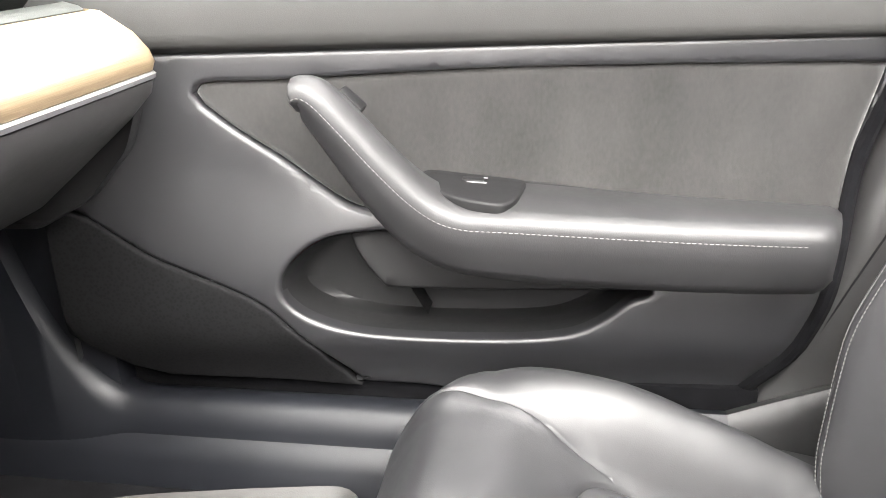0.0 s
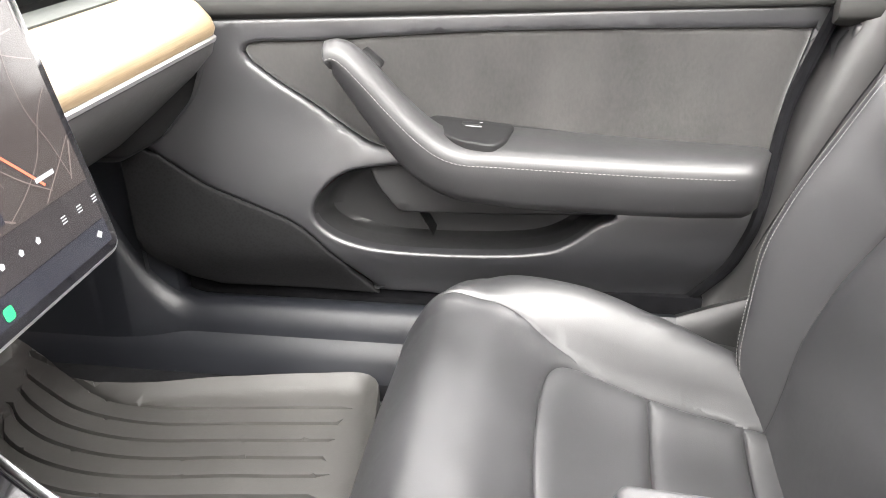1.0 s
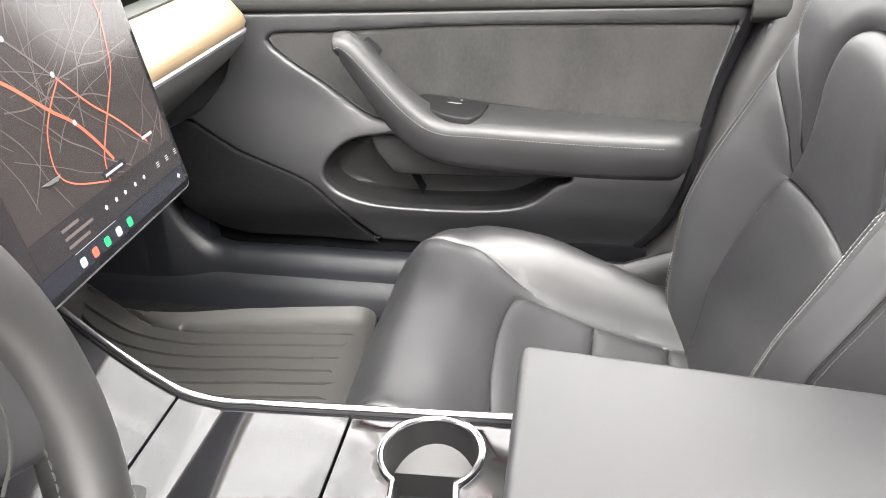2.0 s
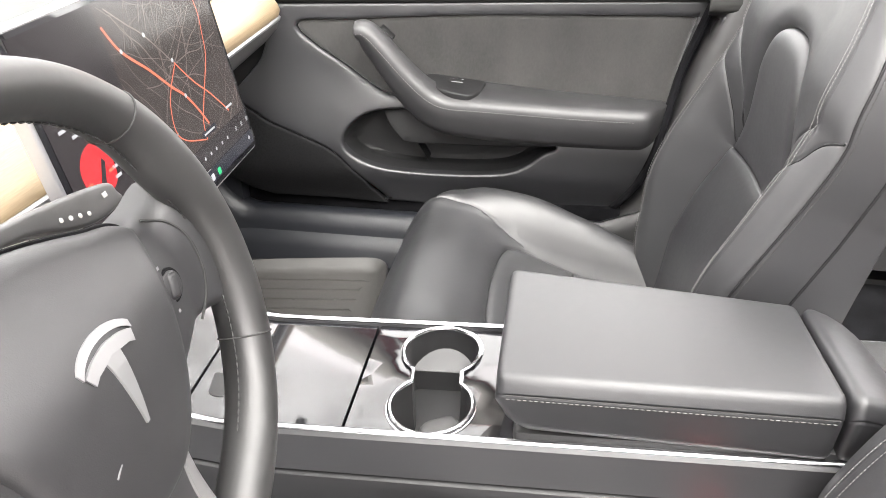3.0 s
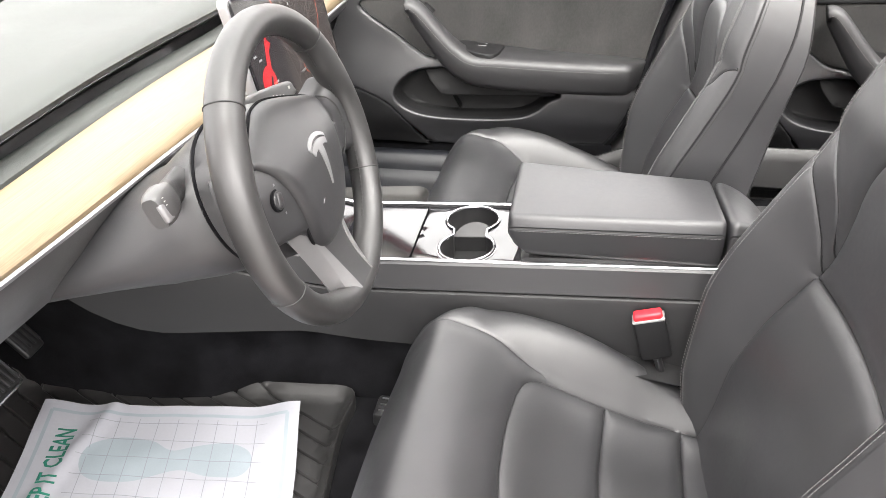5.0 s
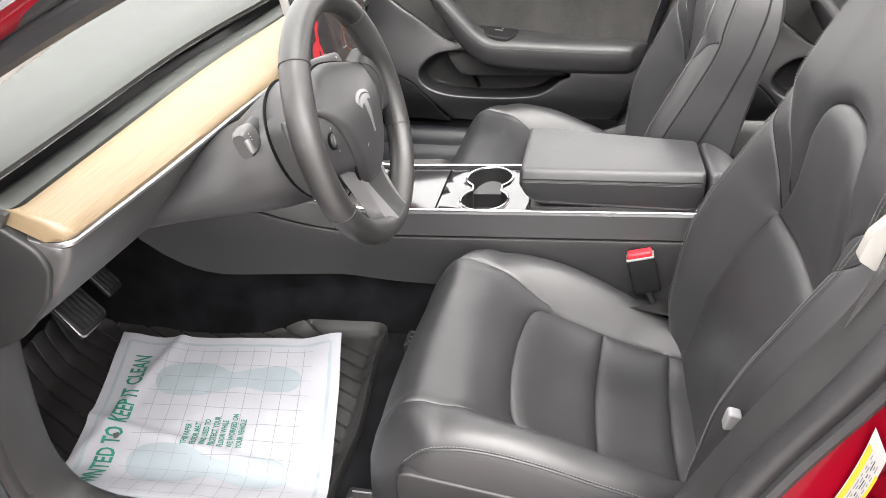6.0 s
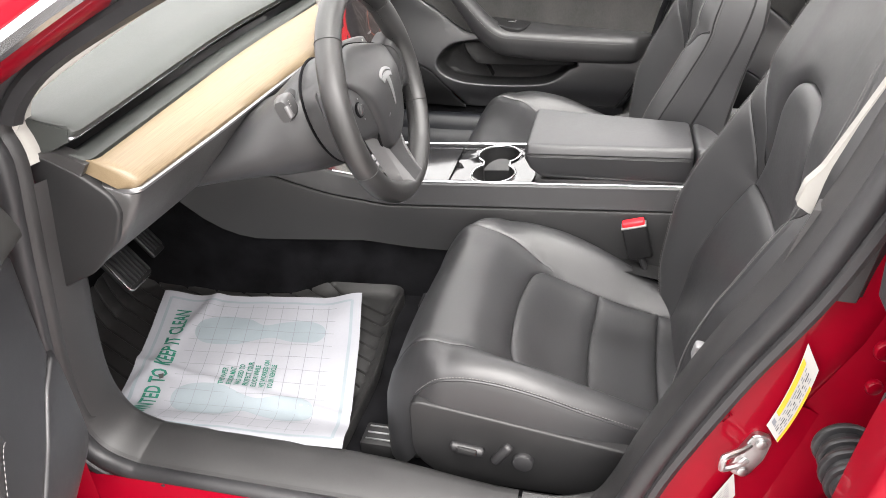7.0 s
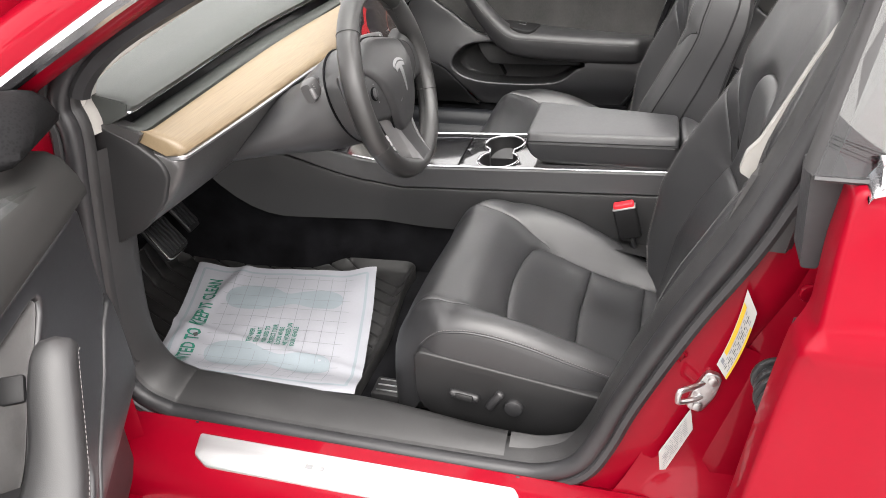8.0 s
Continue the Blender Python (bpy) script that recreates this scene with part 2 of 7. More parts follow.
def sheet(outline, f, step=0.02, holes=(), r=0.0, creases=(), gw=0.004, rim=(), cap=False, bm=None):
    """A smooth skin over a 2D outline. f(u, v, d, g) gives the 3D point from the 2D place, the distance d to the edge and a list g
    of distances to the creases. r: radius of the rounded edge, along which points lie closer. rim: vectors by which the edge is drawn on."""
    outline = dense(outline, step)
    holes = [dense(h, step) for h in holes]
    creases = [dense(c, min(step, 0.012), False) for c in creases]
    loops = [outline] + holes
    pts, edges, fixed = [], [], []
    for lp in loops:
        k = len(pts)
        pts += [Vector(p) for p in lp]
        edges += [(k + i, k + (i + 1) % len(lp)) for i in range(len(lp))]
    lo, hi = np.min([tuple(p) for p in outline], 0), np.max([tuple(p) for p in outline], 0)
    nx, ny = max(2, int((hi[0] - lo[0]) / step) + 1), max(2, int((hi[1] - lo[1]) / step) + 1)
    gx, gy = np.meshgrid(np.linspace(lo[0], hi[0], nx), np.linspace(lo[1], hi[1], ny))
    gx[::2] += (hi[0] - lo[0]) / nx * 0.5
    cand = [np.stack([gx.ravel(), gy.ravel()], 1)]
    rings = []
    if r:
        for k in (0.08, 0.3, 0.62, 1.0):
            for lp in loops:
                for sgn in (1, -1):
                    rings.append((np.array([tuple(p) for p in beside(lp, sgn * r * k, True)]), r * k))
    seams = []
    for c in creases:
        for k in (-2.2, -1, 0, 1, 2.2):
            seams.append(np.array([tuple(p) for p in beside(c, k * gw, False)]))
    def inside(P):
        ok = within(P, outline)
        for h in holes:
            ok &= ~within(P, h)
        return ok
    def edge_dist(P):
        return np.min([dist_to(P, lp) for lp in loops], 0)
    keep = []
    P = cand[0]
    P = P[inside(P)]
    if len(P):
        d = edge_dist(P)
        ok = d > max(step * 0.45, r * 1.25)
        for c in creases:
            ok &= dist_to(P, c, False) > gw * 3.2
        keep.append(P[ok])
    for R, k in rings:
        R = R[inside(R)]
        if len(R):
            ok = edge_dist(R) > k * 0.93
            for c in creases:
                ok &= dist_to(R, c, False) > gw * 2.6
            keep.append(R[ok])
    for S in seams:
        S = S[inside(S)]
        if len(S):
            keep.append(S[edge_dist(S) > 0.0015])
    allp = pts + [Vector((float(x), float(y))) for K in keep for x, y in K]
    v2, _, faces, *_ = delaunay_2d_cdt(allp, edges, [], 0, 1e-5)
    V = np.array([tuple(v) for v in v2])
    cen = np.array([(V[fc[0]] + V[fc[1]] + V[fc[2]]) / 3 for fc in faces])
    okf = inside(cen)
    D = edge_dist(V)
    G = [dist_to(V, c, False) for c in creases]
    bm = bm or bmesh.new()
    bv = [bm.verts.new(f(V[i][0], V[i][1], float(D[i]), [float(g[i]) for g in G])) for i in range(len(V))]
    made = []
    for fc, ok in zip(faces, okf):
        if ok and len(set(fc)) == 3:
            try:
                made.append(bm.faces.new([bv[i] for i in fc]))
            except ValueError:
                pass
    bmesh.ops.delete(bm, geom=[v for v in bv if not v.link_faces], context="VERTS")
    if rim:
        es = [e for e in bm.edges if len(e.link_faces) == 1]
        for vec in rim:
            ret = bmesh.ops.extrude_edge_only(bm, edges=es)
            vs = [g for g in ret["geom"] if isinstance(g, bmesh.types.BMVert)]
            es = [g for g in ret["geom"] if isinstance(g, bmesh.types.BMEdge)]
            for v in vs:
                v.co += Vector(vec(v.co) if callable(vec) else vec)
            es = [e for e in es if len(e.link_faces) == 1]
        if cap:
            bmesh.ops.holes_fill(bm, edges=es, sides=0)
    return bm


def edge_drop(d, r):
    """How far a rounded edge of radius r has sunk at distance d from the rim."""
    if d >= r:
        return 0.0
    return r - math.sqrt(max(0.0, r * r - (r - d) ** 2))


def loft(rings, closed=True, caps=True, bm=None, loop=False):
    """Skin through rings of equally many points."""
    bm = bm or bmesh.new()
    rows = [[bm.verts.new(p) for p in ring] for ring in rings]
    n = len(rows[0])
    for a, b in list(zip(rows, rows[1:])) + ([(rows[-1], rows[0])] if loop else []):
        for i in range(n if closed else n - 1):
            j = (i + 1) % n
            try:
                bm.faces.new((a[i], a[j], b[j], b[i]))
            except ValueError:
                pass
    if caps and closed and not loop:
        bm.faces.new(rows[0][::-1])
        bm.faces.new(rows[-1])
    return bm


def tube(path, r, n=8, closed=False, bm=None, flat=1.0, up=None):
    """A round bar along a path; r one radius or a function of the share of the length. flat squeezes it along 'up'."""
    path = [Vector(p) for p in path]
    rings, m = [], len(path)
    ref = Vector(up) if up else Vector((0, 0, 1))
    for i, p in enumerate(path):
        a = path[i - 1] if (closed or i) else p
        b = path[(i + 1) % m] if (closed or i < m - 1) else p
        t = (b - a).normalized()
        s = t.cross(ref)
        if s.length < 1e-4:
            s = t.cross(Vector((1, 0, 0)))
        s.normalize()
        w = s.cross(t).normalized()
        if not up:
            ref = w
        rr = r(i / max(1, m - 1)) if callable(r) else r
        rings.append([p + (s * math.cos(k) + w * math.sin(k) * flat) * rr for k in (2 * math.pi * j / n for j in range(n))])
    return loft(rings, True, not closed, bm, closed)


def stitches(path, pitch=0.006, length=0.0042, r=0.0007, bm=None, lift=None):
    """A row of single thread stitches along a path."""
    bm = bm or bmesh.new()
    path = [Vector(p) for p in path]
    run, at = [0.0], 0.0
    for a, b in zip(path, path[1:]):
        run.append(run[-1] + (b - a).length)
    def spot(s):
        for i in range(1, len(run)):
            if s <= run[i]:
                k = (s - run[i - 1]) / max(1e-9, run[i] - run[i - 1])
                return path[i - 1].lerp(path[i], k)
        return path[-1]
    while at + length < run[-1]:
        a, b = spot(at), spot(at + length)
        t = (b - a).normalized()
        s = t.cross(Vector((0.31, 0.52, 0.79))).normalized()
        w = t.cross(s)
        rows = []
        for p, q in ((a, 0.45), (a.lerp(b, 0.5), 1.0), (b, 0.45)):
            rows.append([bm.verts.new(p + (s * math.cos(k) + w * math.sin(k)) * r * q) for k in (0, 1.5708, 3.1416, 4.7124)])
        for x, y in zip(rows, rows[1:]):
            for i in range(4):
                bm.faces.new((x[i], x[(i + 1) % 4], y[(i + 1) % 4], y[i]))
        bm.faces.new(rows[0][::-1])
        bm.faces.new(rows[-1])
        at += pitch
    return bm


def rbox(size, m=None, r=0.004, seg=2, bm=None):
    """A box with rounded edges, laid by the pose m."""
    b = bmesh.new()
    bmesh.ops.create_cube(b, size=1.0)
    bmesh.ops.scale(b, verts=b.verts, vec=size)
    if r:
        bmesh.ops.bevel(b, geom=b.edges[:], offset=min(r, min(size) * 0.45), segments=seg, affect="EDGES", profile=0.5)
    if m is not None:
        bmesh.ops.transform(b, matrix=m, verts=b.verts)
    if bm is None:
        return b
    tmp = bpy.data.meshes.new("tmp")
    b.to_mesh(tmp)
    b.free()
    bm.from_mesh(tmp)
    bpy.data.meshes.remove(tmp)
    return bm


def disc(radius, depth, m, seg=32, bevel=0.002, bm=None):
    """A short round bar with softened rims, its axis the pose's z."""
    rings = []
    for z, q in ((0, radius - bevel), (bevel * 0.3, radius - bevel * 0.3), (bevel, radius), (depth - bevel, radius), (depth - bevel * 0.3, radius - bevel * 0.3), (depth, radius - bevel)):
        rings.append([m @ Vector((math.cos(2 * math.pi * k / seg) * q, math.sin(2 * math.pi * k / seg) * q, z)) for k in range(seg)])
    return loft(rings, True, True, bm)


def strip(pts, width, lift, normal, bm=None):
    """A thin flat band along a path, of a given width, lying across 'normal'."""
    bm = bm or bmesh.new()
    pts = [Vector(p) for p in pts]
    n = Vector(normal)
    rows = []
    for i, p in enumerate(pts):
        t = (pts[min(i + 1, len(pts) - 1)] - pts[max(i - 1, 0)]).normalized()
        s = t.cross(n).normalized() * width / 2
        rows.append([bm.verts.new(q) for q in (p - s, p - s + n * lift, p + s + n * lift, p + s)])
    for a, b in zip(rows, rows[1:]):
        for i in range(4):
            bm.faces.new((a[i], a[(i + 1) % 4], b[(i + 1) % 4], b[i]))
    bm.faces.new(rows[0][::-1])
    bm.faces.new(rows[-1])
    return bm
# ---- doors ----
def grille_material():
    m = bpy.data.materials.new("black_speaker_mesh")
    m.use_nodes = True
    t = m.node_tree
    b = t.nodes["Principled BSDF"]
    b.inputs["Roughness"].default_value, b.inputs["Specular IOR Level"].default_value = 0.8, 0.1
    co = t.nodes.new("ShaderNodeTexCoord")
    v = t.nodes.new("ShaderNodeTexVoronoi")
    v.inputs["Scale"].default_value, v.inputs["Randomness"].default_value = 260, 1.0
    t.links.new(co.outputs["Object"], v.inputs["Vector"])
    r = t.nodes.new("ShaderNodeValToRGB")
    r.color_ramp.elements[0].position, r.color_ramp.elements[0].color = 0.25, (0.005, 0.005, 0.0053, 1)
    r.color_ramp.elements[1].position, r.color_ramp.elements[1].color = 0.55, (0.008, 0.008, 0.0085, 1)
    t.links.new(v.outputs["Distance"], r.inputs[0])
    t.links.new(r.outputs[0], b.inputs["Base Color"])
    bp = t.nodes.new("ShaderNodeBump")
    bp.inputs["Strength"].default_value, bp.inputs["Distance"].default_value = 0.15, 0.0005
    t.links.new(v.outputs["Distance"], bp.inputs["Height"])
    t.links.new(bp.outputs[0], b.inputs["Normal"])
    return m


GRILLE = grille_material()


def sm(a, b, x):
    s = min(1.0, max(0.0, (x - a) / (b - a)))
    return s * s * (3 - 2 * s)


def door_y(x, z):
    """Depth of the door lining: upright above, swelling inwards towards the pocket, falling away below."""
    up = 0.700 + 0.15 * x
    mid = 0.652 + 0.06 * x
    low = mid + 0.035
    k = sm(0.665, 0.83, z)
    y = mid + (up - mid) * k
    return y + (low - mid) * sm(0.640, 0.545, z)


REAR_EDGE = [(0.396, 0.934), (0.366, 0.838), (0.343, 0.757), (0.320, 0.676), (0.292, 0.605), (0.259, 0.550), (0.223, 0.512)]
SUEDE_LINE = spline([(-0.312, 0.890), (-0.296, 0.901), (-0.219, 0.902), (-0.002, 0.909), (0.335, 0.907)], 8) + [Vector(p) for p in (
    (0.376, 0.905), (0.345, 0.770), (0.341, 0.752), (0.1, 0.748), (-0.08, 0.752))] + spline([(-0.126, 0.764), (-0.168, 0.775), (-0.234, 0.823), (-0.277, 0.854), (-0.305, 0.878)], 6)
POCKET_LINE = spline([(-0.238, 0.690), (-0.226, 0.714), (-0.199, 0.735), (-0.162, 0.744), (-0.09, 0.747), (0.0, 0.742), (0.1, 0.728), (0.150, 0.690), (0.127, 0.675), (0.099, 0.651),
                      (0.064, 0.635), (0.004, 0.628), (-0.083, 0.628), (-0.157, 0.634), (-0.206, 0.649), (-0.232, 0.669)], 5, True)
SPEAKER_LINE = [Vector(p) for p in ((-0.471, 0.782),)] + spline([(-0.436, 0.762), (-0.38, 0.723), (-0.334, 0.702), (-0.270, 0.673), (-0.237, 0.645), (-0.203, 0.604), (-0.166, 0.556)], 6) + [
    Vector(p) for p in ((-0.25, 0.563), (-0.39, 0.567), (-0.432, 0.582), (-0.464, 0.627), (-0.471, 0.698))]
ARM_STITCH = [(-0.193, 0.898), (-0.183, 0.9015), (-0.170, 0.895), (-0.149, 0.873), (-0.12, 0.840), (-0.09, 0.809), (-0.064, 0.789), (-0.037, 0.780), (0.0, 0.778), (0.058, 0.775), (0.161, 0.770), (0.24, 0.7675), (0.303, 0.7665)]
ARM_DEPTH = [0.018, 0.021, 0.026, 0.031, 0.037, 0.044, 0.050, 0.056, 0.060, 0.0625, 0.062, 0.061, 0.058]
ARM_WIDE = [0.040, 0.042, 0.046, 0.050, 0.052, 0.060, 0.072, 0.082, 0.088, 0.096, 0.110, 0.124, 0.130]


def make_door(name, label, flip, m, rear=False):
    """A front door with its lining; built closed on the +y side, then mirrored and turned by the pose m."""
    side = Matrix.Diagonal((1, -1 if flip else 1, 1, 1))
    whole = m @ side
    at = whole @ Vector((-0.1, 0.8, 0.5))
    door = thing(name, at, label, "car door", kind="structure")

    def put(pname, bm, material, parent=None, lab="", **k):
        bmesh.ops.transform(bm, matrix=whole, verts=bm.verts)
        return part(pname, bm, material, parent or door, lab, **k)

    # main lining with openings for the suede, the pocket and the speaker
    outline = [Vector(p) for p in [(-0.478, 0.929), (-0.10, 0.931), (0.1, 0.933)] + REAR_EDGE + ([(0.1, 0.525), (-0.10, 0.549), (-0.25, 0.556), (-0.405, 0.561), (-0.440, 0.577), (-0.470, 0.626), (-0.476, 0.700)] if not flip else [(0.19, 0.470), (-0.10, 0.462), (-0.43, 0.460), (-0.464, 0.475), (-0.470, 0.700)])]
    def lining(x, z, d, g):
        return (x, door_y(x, z) + edge_drop(d, 0.006), z)
    bm = sheet(rounded(outline, 0.01, 3), lining, 0.016, [SUEDE_LINE, POCKET_LINE, SPEAKER_LINE], r=0.006, rim=[(0, 0.014, 0)])
    put("lining", bm, DOORPL, lab="dark grey moulded soft plastic lining")
    # suede insert
    def suede(x, z, d, g):
        return (x, door_y(x, z) + 0.004 + edge_drop(d, 0.008) + 0.0016 * noise.noise(Vector((x * 22, z * 9, 0))), z)
    bm = sheet(SUEDE_LINE, suede, 0.014, r=0.008, rim=[(0, 0.01, 0)])
    put("suede_insert", bm, SUEDE, lab="charcoal suede cloth insert, brushed in streaks")
    # speaker mesh; on the driver's door paler lining plastic stands in for bright light
    grille_line = [Vector((-0.484 if p[0] < -0.463 else p[0], p[1] - (0.009 if p[1] < 0.60 else 0))) for p in SPEAKER_LINE]
    bm = sheet(grille_line, lambda x, z, d, g: (x, door_y(x, z) - 0.0025 + edge_drop(d, 0.004), z), 0.02, r=0.004, rim=[(0, 0.008, 0)])
    put("speaker_grille", bm, GRILLE if not flip else DOORPL, lab="speaker grille, its colour paler on the driver's door for light")
    # pocket: a tray sunk behind the opening
    rings = []
    c = Vector((-0.04, 0.675))
    for k, depth in ((1.0, 0.006), (0.995, 0.02), (0.98, 0.045), (0.95, 0.062), (0.88, 0.070)):
        ring = []
        for p in POCKET_LINE:
            q = c + (p - c) * k
            ring.append((q[0], door_y(p[0], p[1]) + depth + 0.02 * sm(0.70, 0.62, p[1]) * (depth > 0.01), q[1] - 0.012 * (depth / 0.07)))
        rings.append(ring)
    bm = loft(rings, True, False)
    bm.faces.new([v for v in bm.verts][-len(POCKET_LINE):])
    pk = put("map_pocket", bm, HARD, lab="deep black door pocket")
    # bottle divider that curves down inside the pocket
    arc = spline([(-0.165, 0.742), (-0.135, 0.715), (-0.108, 0.680), (-0.086, 0.640)], 6)
    bm = loft([[(p[0], door_y(p[0], p[1]) + y, p[1]) for p in arc] for y in (0.034, 0.05, 0.068)], False)
    bmesh.ops.solidify(bm, geom=bm.faces[:], thickness=0.002)
    put("pocket_divider", bm, HARD, pk)
    # back wall, coloured blacker than the tray to stand for the shade inside
    wall_line = spline([(-0.172, 0.7425), (-0.160, 0.716), (-0.142, 0.694), (-0.128, 0.680)], 5) + [Vector(p) for p in ((0.0, 0.678), (0.146, 0.680), (0.10, 0.727), (0.0, 0.740), (-0.09, 0.7455))]
    bm = sheet(wall_line, lambda x, z, d, g: (x, door_y(x, z) + 0.026 - 0.10 * (0.745 - z) - edge_drop(d, 0.004) * -1, z), 0.014, r=0.004, rim=[(0, 0.03, 0)])
    put("pocket_wall", bm, BLACKPL, pk, "back wall of the pocket, blackened for its shade")
    # armrest and pull handle in one sweep
    path = spline([(x, z, 0) for x, z in ARM_STITCH], 6)
    dep = [v[0] for v in spline([(d, 0, 0) for d in ARM_DEPTH], 6)]
    wid = [v[0] for v in spline([(d, 0, 0) for d in ARM_WIDE], 6)]
    rings, seam = [], []
    n = len(path)
    for i, p in enumerate(path):
        t = (path[min(i + 1, n - 1)] - path[max(i - 1, 0)]).normalized()
        a = Vector((-t[1], t[0], 0))
        if i < 8:
            a = a.lerp(Vector((0.25, 1, 0)), 0.4 * (1 - i / 8)).normalized()
        x, z = p[0], p[1]
        y0 = 0.592 + 0.05 * x + 0.006 * (1 - min(1, i / 30))
        h, w = dep[i], wid[i]
        def at3(s, y, q=a, px=x, pz=z):
            return (px + q[0] * s, y, pz + q[1] * s)
        sec = [(-h, y0 + w), (-h, y0 + 0.030), (-h * 0.96, y0 + 0.019), (-h * 0.75, y0 + 0.010), (-h * 0.35, y0 + 0.003), (-0.003, y0), (0.0, y0 + 0.0012), (0.004, y0 + 0.001), (0.011, y0 + 0.007), (0.0145, y0 + 0.018),
               (0.0155, y0 + w * 0.55), (0.013, y0 + w * 0.9), (0.009, y0 + w), (-h * 0.5, y0 + w)]
        # behind the elbow the top runs flat to the suede and sinks a little towards the rear
        k = sm(-0.06, 0.0, x)
        yb = door_y(x, 0.78) + 0.006
        zb = 0.795 - 0.108 * x
        if k > 0:
            flat_top = [(0.0155 + (zb - z - 0.0155) * 0.5, y0 + (yb - y0) * 0.5), (zb - z, yb - 0.006), (zb - z - 0.006, yb + 0.004)]
            sec[10:13] = [(a0 + (a1 - a0) * k, b0 + (b1 - b0) * k) for (a0, b0), (a1, b1) in zip(sec[10:13], flat_top)]
            sec[13] = (sec[13][0], sec[13][1] + (yb + 0.004 - sec[13][1]) * k)
            sec[0] = (sec[0][0], sec[0][1] + (yb + 0.004 - sec[0][1]) * k)
        slant = 0.34 * sm(0.16, 0.303, x)
        close = 1.0 if 1 < i < n - 2 else (0.90 if i in (1, n - 2) else 0.72)
        rings.append([(px_ + slant * (y_ - y0), y_ + (0.004 * (1 - close) / 0.28 if y_ < y0 + 0.03 else 0.0), z - h * 0.3 + (z_ - z + h * 0.3) * close) for (px_, y_, z_) in (at3(s, y) for s, y in sec)])
        seam.append(at3(-0.0015, y0 - 0.0006))
    bm = loft(rings)
    arm = put("armrest", bm, ARMLEATHER, lab="black leather armrest sweeping up into a pull handle", angle=60)
    bm = stitches([(x, y, z) for x, y, z in seam[2:-3]], 0.0052, 0.0036, 0.0006)
    put("stitching", bm, THREAD, arm, "pale grey twin-needle stitching")
    bm = tube([(x, y + 0.0035, z + 0.004) for x, y, z in seam[2:-3]], 0.0009, 5)
    put("seam", bm, DARKTHREAD, arm)
    # lining block that carries the armrest below and behind
    rings = []
    for x in (-0.075, -0.05, -0.01, 0.05, 0.15, 0.25, 0.295):
        zt = 0.797 - 0.135 * max(0, x)
        yb = door_y(x, 0.78) + 0.02
        y1 = 0.625 + 0.05 * x
        rings.append([(x, y1 + 0.02, 0.722), (x, y1 + 0.012, 0.74), (x, y1 + 0.02, zt - 0.014), (x, y1 + 0.05, zt - 0.003), (x, yb, zt), (x, yb, 0.70), (x, y1 + 0.06, 0.708)])
    put("armrest_base", loft(rings), HARD, arm, angle=50)
    # grip cup and switch
    sw = [(-0.095, 0.640), (-0.04, 0.606), (0.000, 0.602), (0.012, 0.628), (0.020, 0.690), (-0.085, 0.690)]
    bm = sheet(rounded(sw, 0.012, 4), lambda x, y, d, g: (x, y, 0.8005 - 0.10 * (x + 0.01) - edge_drop(d, 0.003)), 0.012, r=0.003, rim=[(0, 0, -0.012)])
    plate = put("switch_plate", bm, BLACKPL, arm, "black switch plate")
    for dy in (0.0, 0.016):
        bm = rbox((0.020, 0.0014, 0.0012), pose(-0.030, 0.660 + dy, 0.8030, 0, 3, 2), 0.0004)
        put("grey_line", bm, GREYPLATE, plate)
    bm = rbox((0.022, 0.012, 0.004), pose(-0.034, 0.668, 0.803, 0, 3, 2), 0.0015)
    put("window_switch", bm, BLACKPL, plate)
    # door release button behind the handle's top
    bm = rbox((0.030, 0.026, 0.010), pose(-0.150, 0.650, 0.886, 0, 42, 0), 0.004)
    put("release_button", bm, BLACKPL, arm, "black release button")
    # soft top roll up to the window
    prof = [(0.0, 0.0), (-0.004, 0.05), (-0.004, 0.20), (0.002, 0.50), (0.012, 0.80), (0.028, 0.95), (0.050, 1.0), (0.075, 1.0), (0.080, 0.45), (0.072, -0.12), (0.02, -0.14)]
    rings = [[(x, 0.696 + y + 0.15 * x, 0.934 + k * (0.066 - 0.03 * x) * e) for y, k in prof] for x, e in ((-0.500, 0.80), (-0.494, 0.95), (-0.48, 1.0), (-0.35, 1), (-0.2, 1), (-0.05, 1), (0.1, 1), (0.25, 1), (0.398, 1))]
    put("top_roll", loft(rings), TOPROLL, lab="grey padded top roll under the window", angle=60)
    bm = rbox((0.88, 0.012, 0.02), pose(-0.05, 0.772, 0.998, 0, 1.7, 8.5), 0.003)
    put("window_wiper", bm, RUBBER)
    bm = loft([[(x, 0.780 + 0.13 * x, 0.99), (x, 0.785 + 0.13 * x, 0.99), (x, 0.70 + 0.13 * x, 1.24), (x, 0.695 + 0.13 * x, 1.24)] for x in ((-0.40, -0.1, 0.2, 0.40) if not flip else (-0.40, 0.40))])
    for v in bm.verts:
        if v.co.z > 1.1 and v.co.x < -0.12:
            v.co.z -= 0.24 * (-0.12 - v.co.x) / 0.28
    g = put("window_pane", bm, GLASS)
    g.visible_shadow = False
    # dark strip along the rear edge stands for the shade in the door gap
    gap = [(x + 0.0010, door_y(x, z) - 0.0015, z) for x, z in [(v[0], v[1]) for v in spline([(a, b, 0) for a, b in REAR_EDGE + [(0.19, 0.500)]], 5)]]
    put("shade_strip", tube(gap, 0.0078, 8), CARPET, lab="dark strip standing for the shade in the door gap")
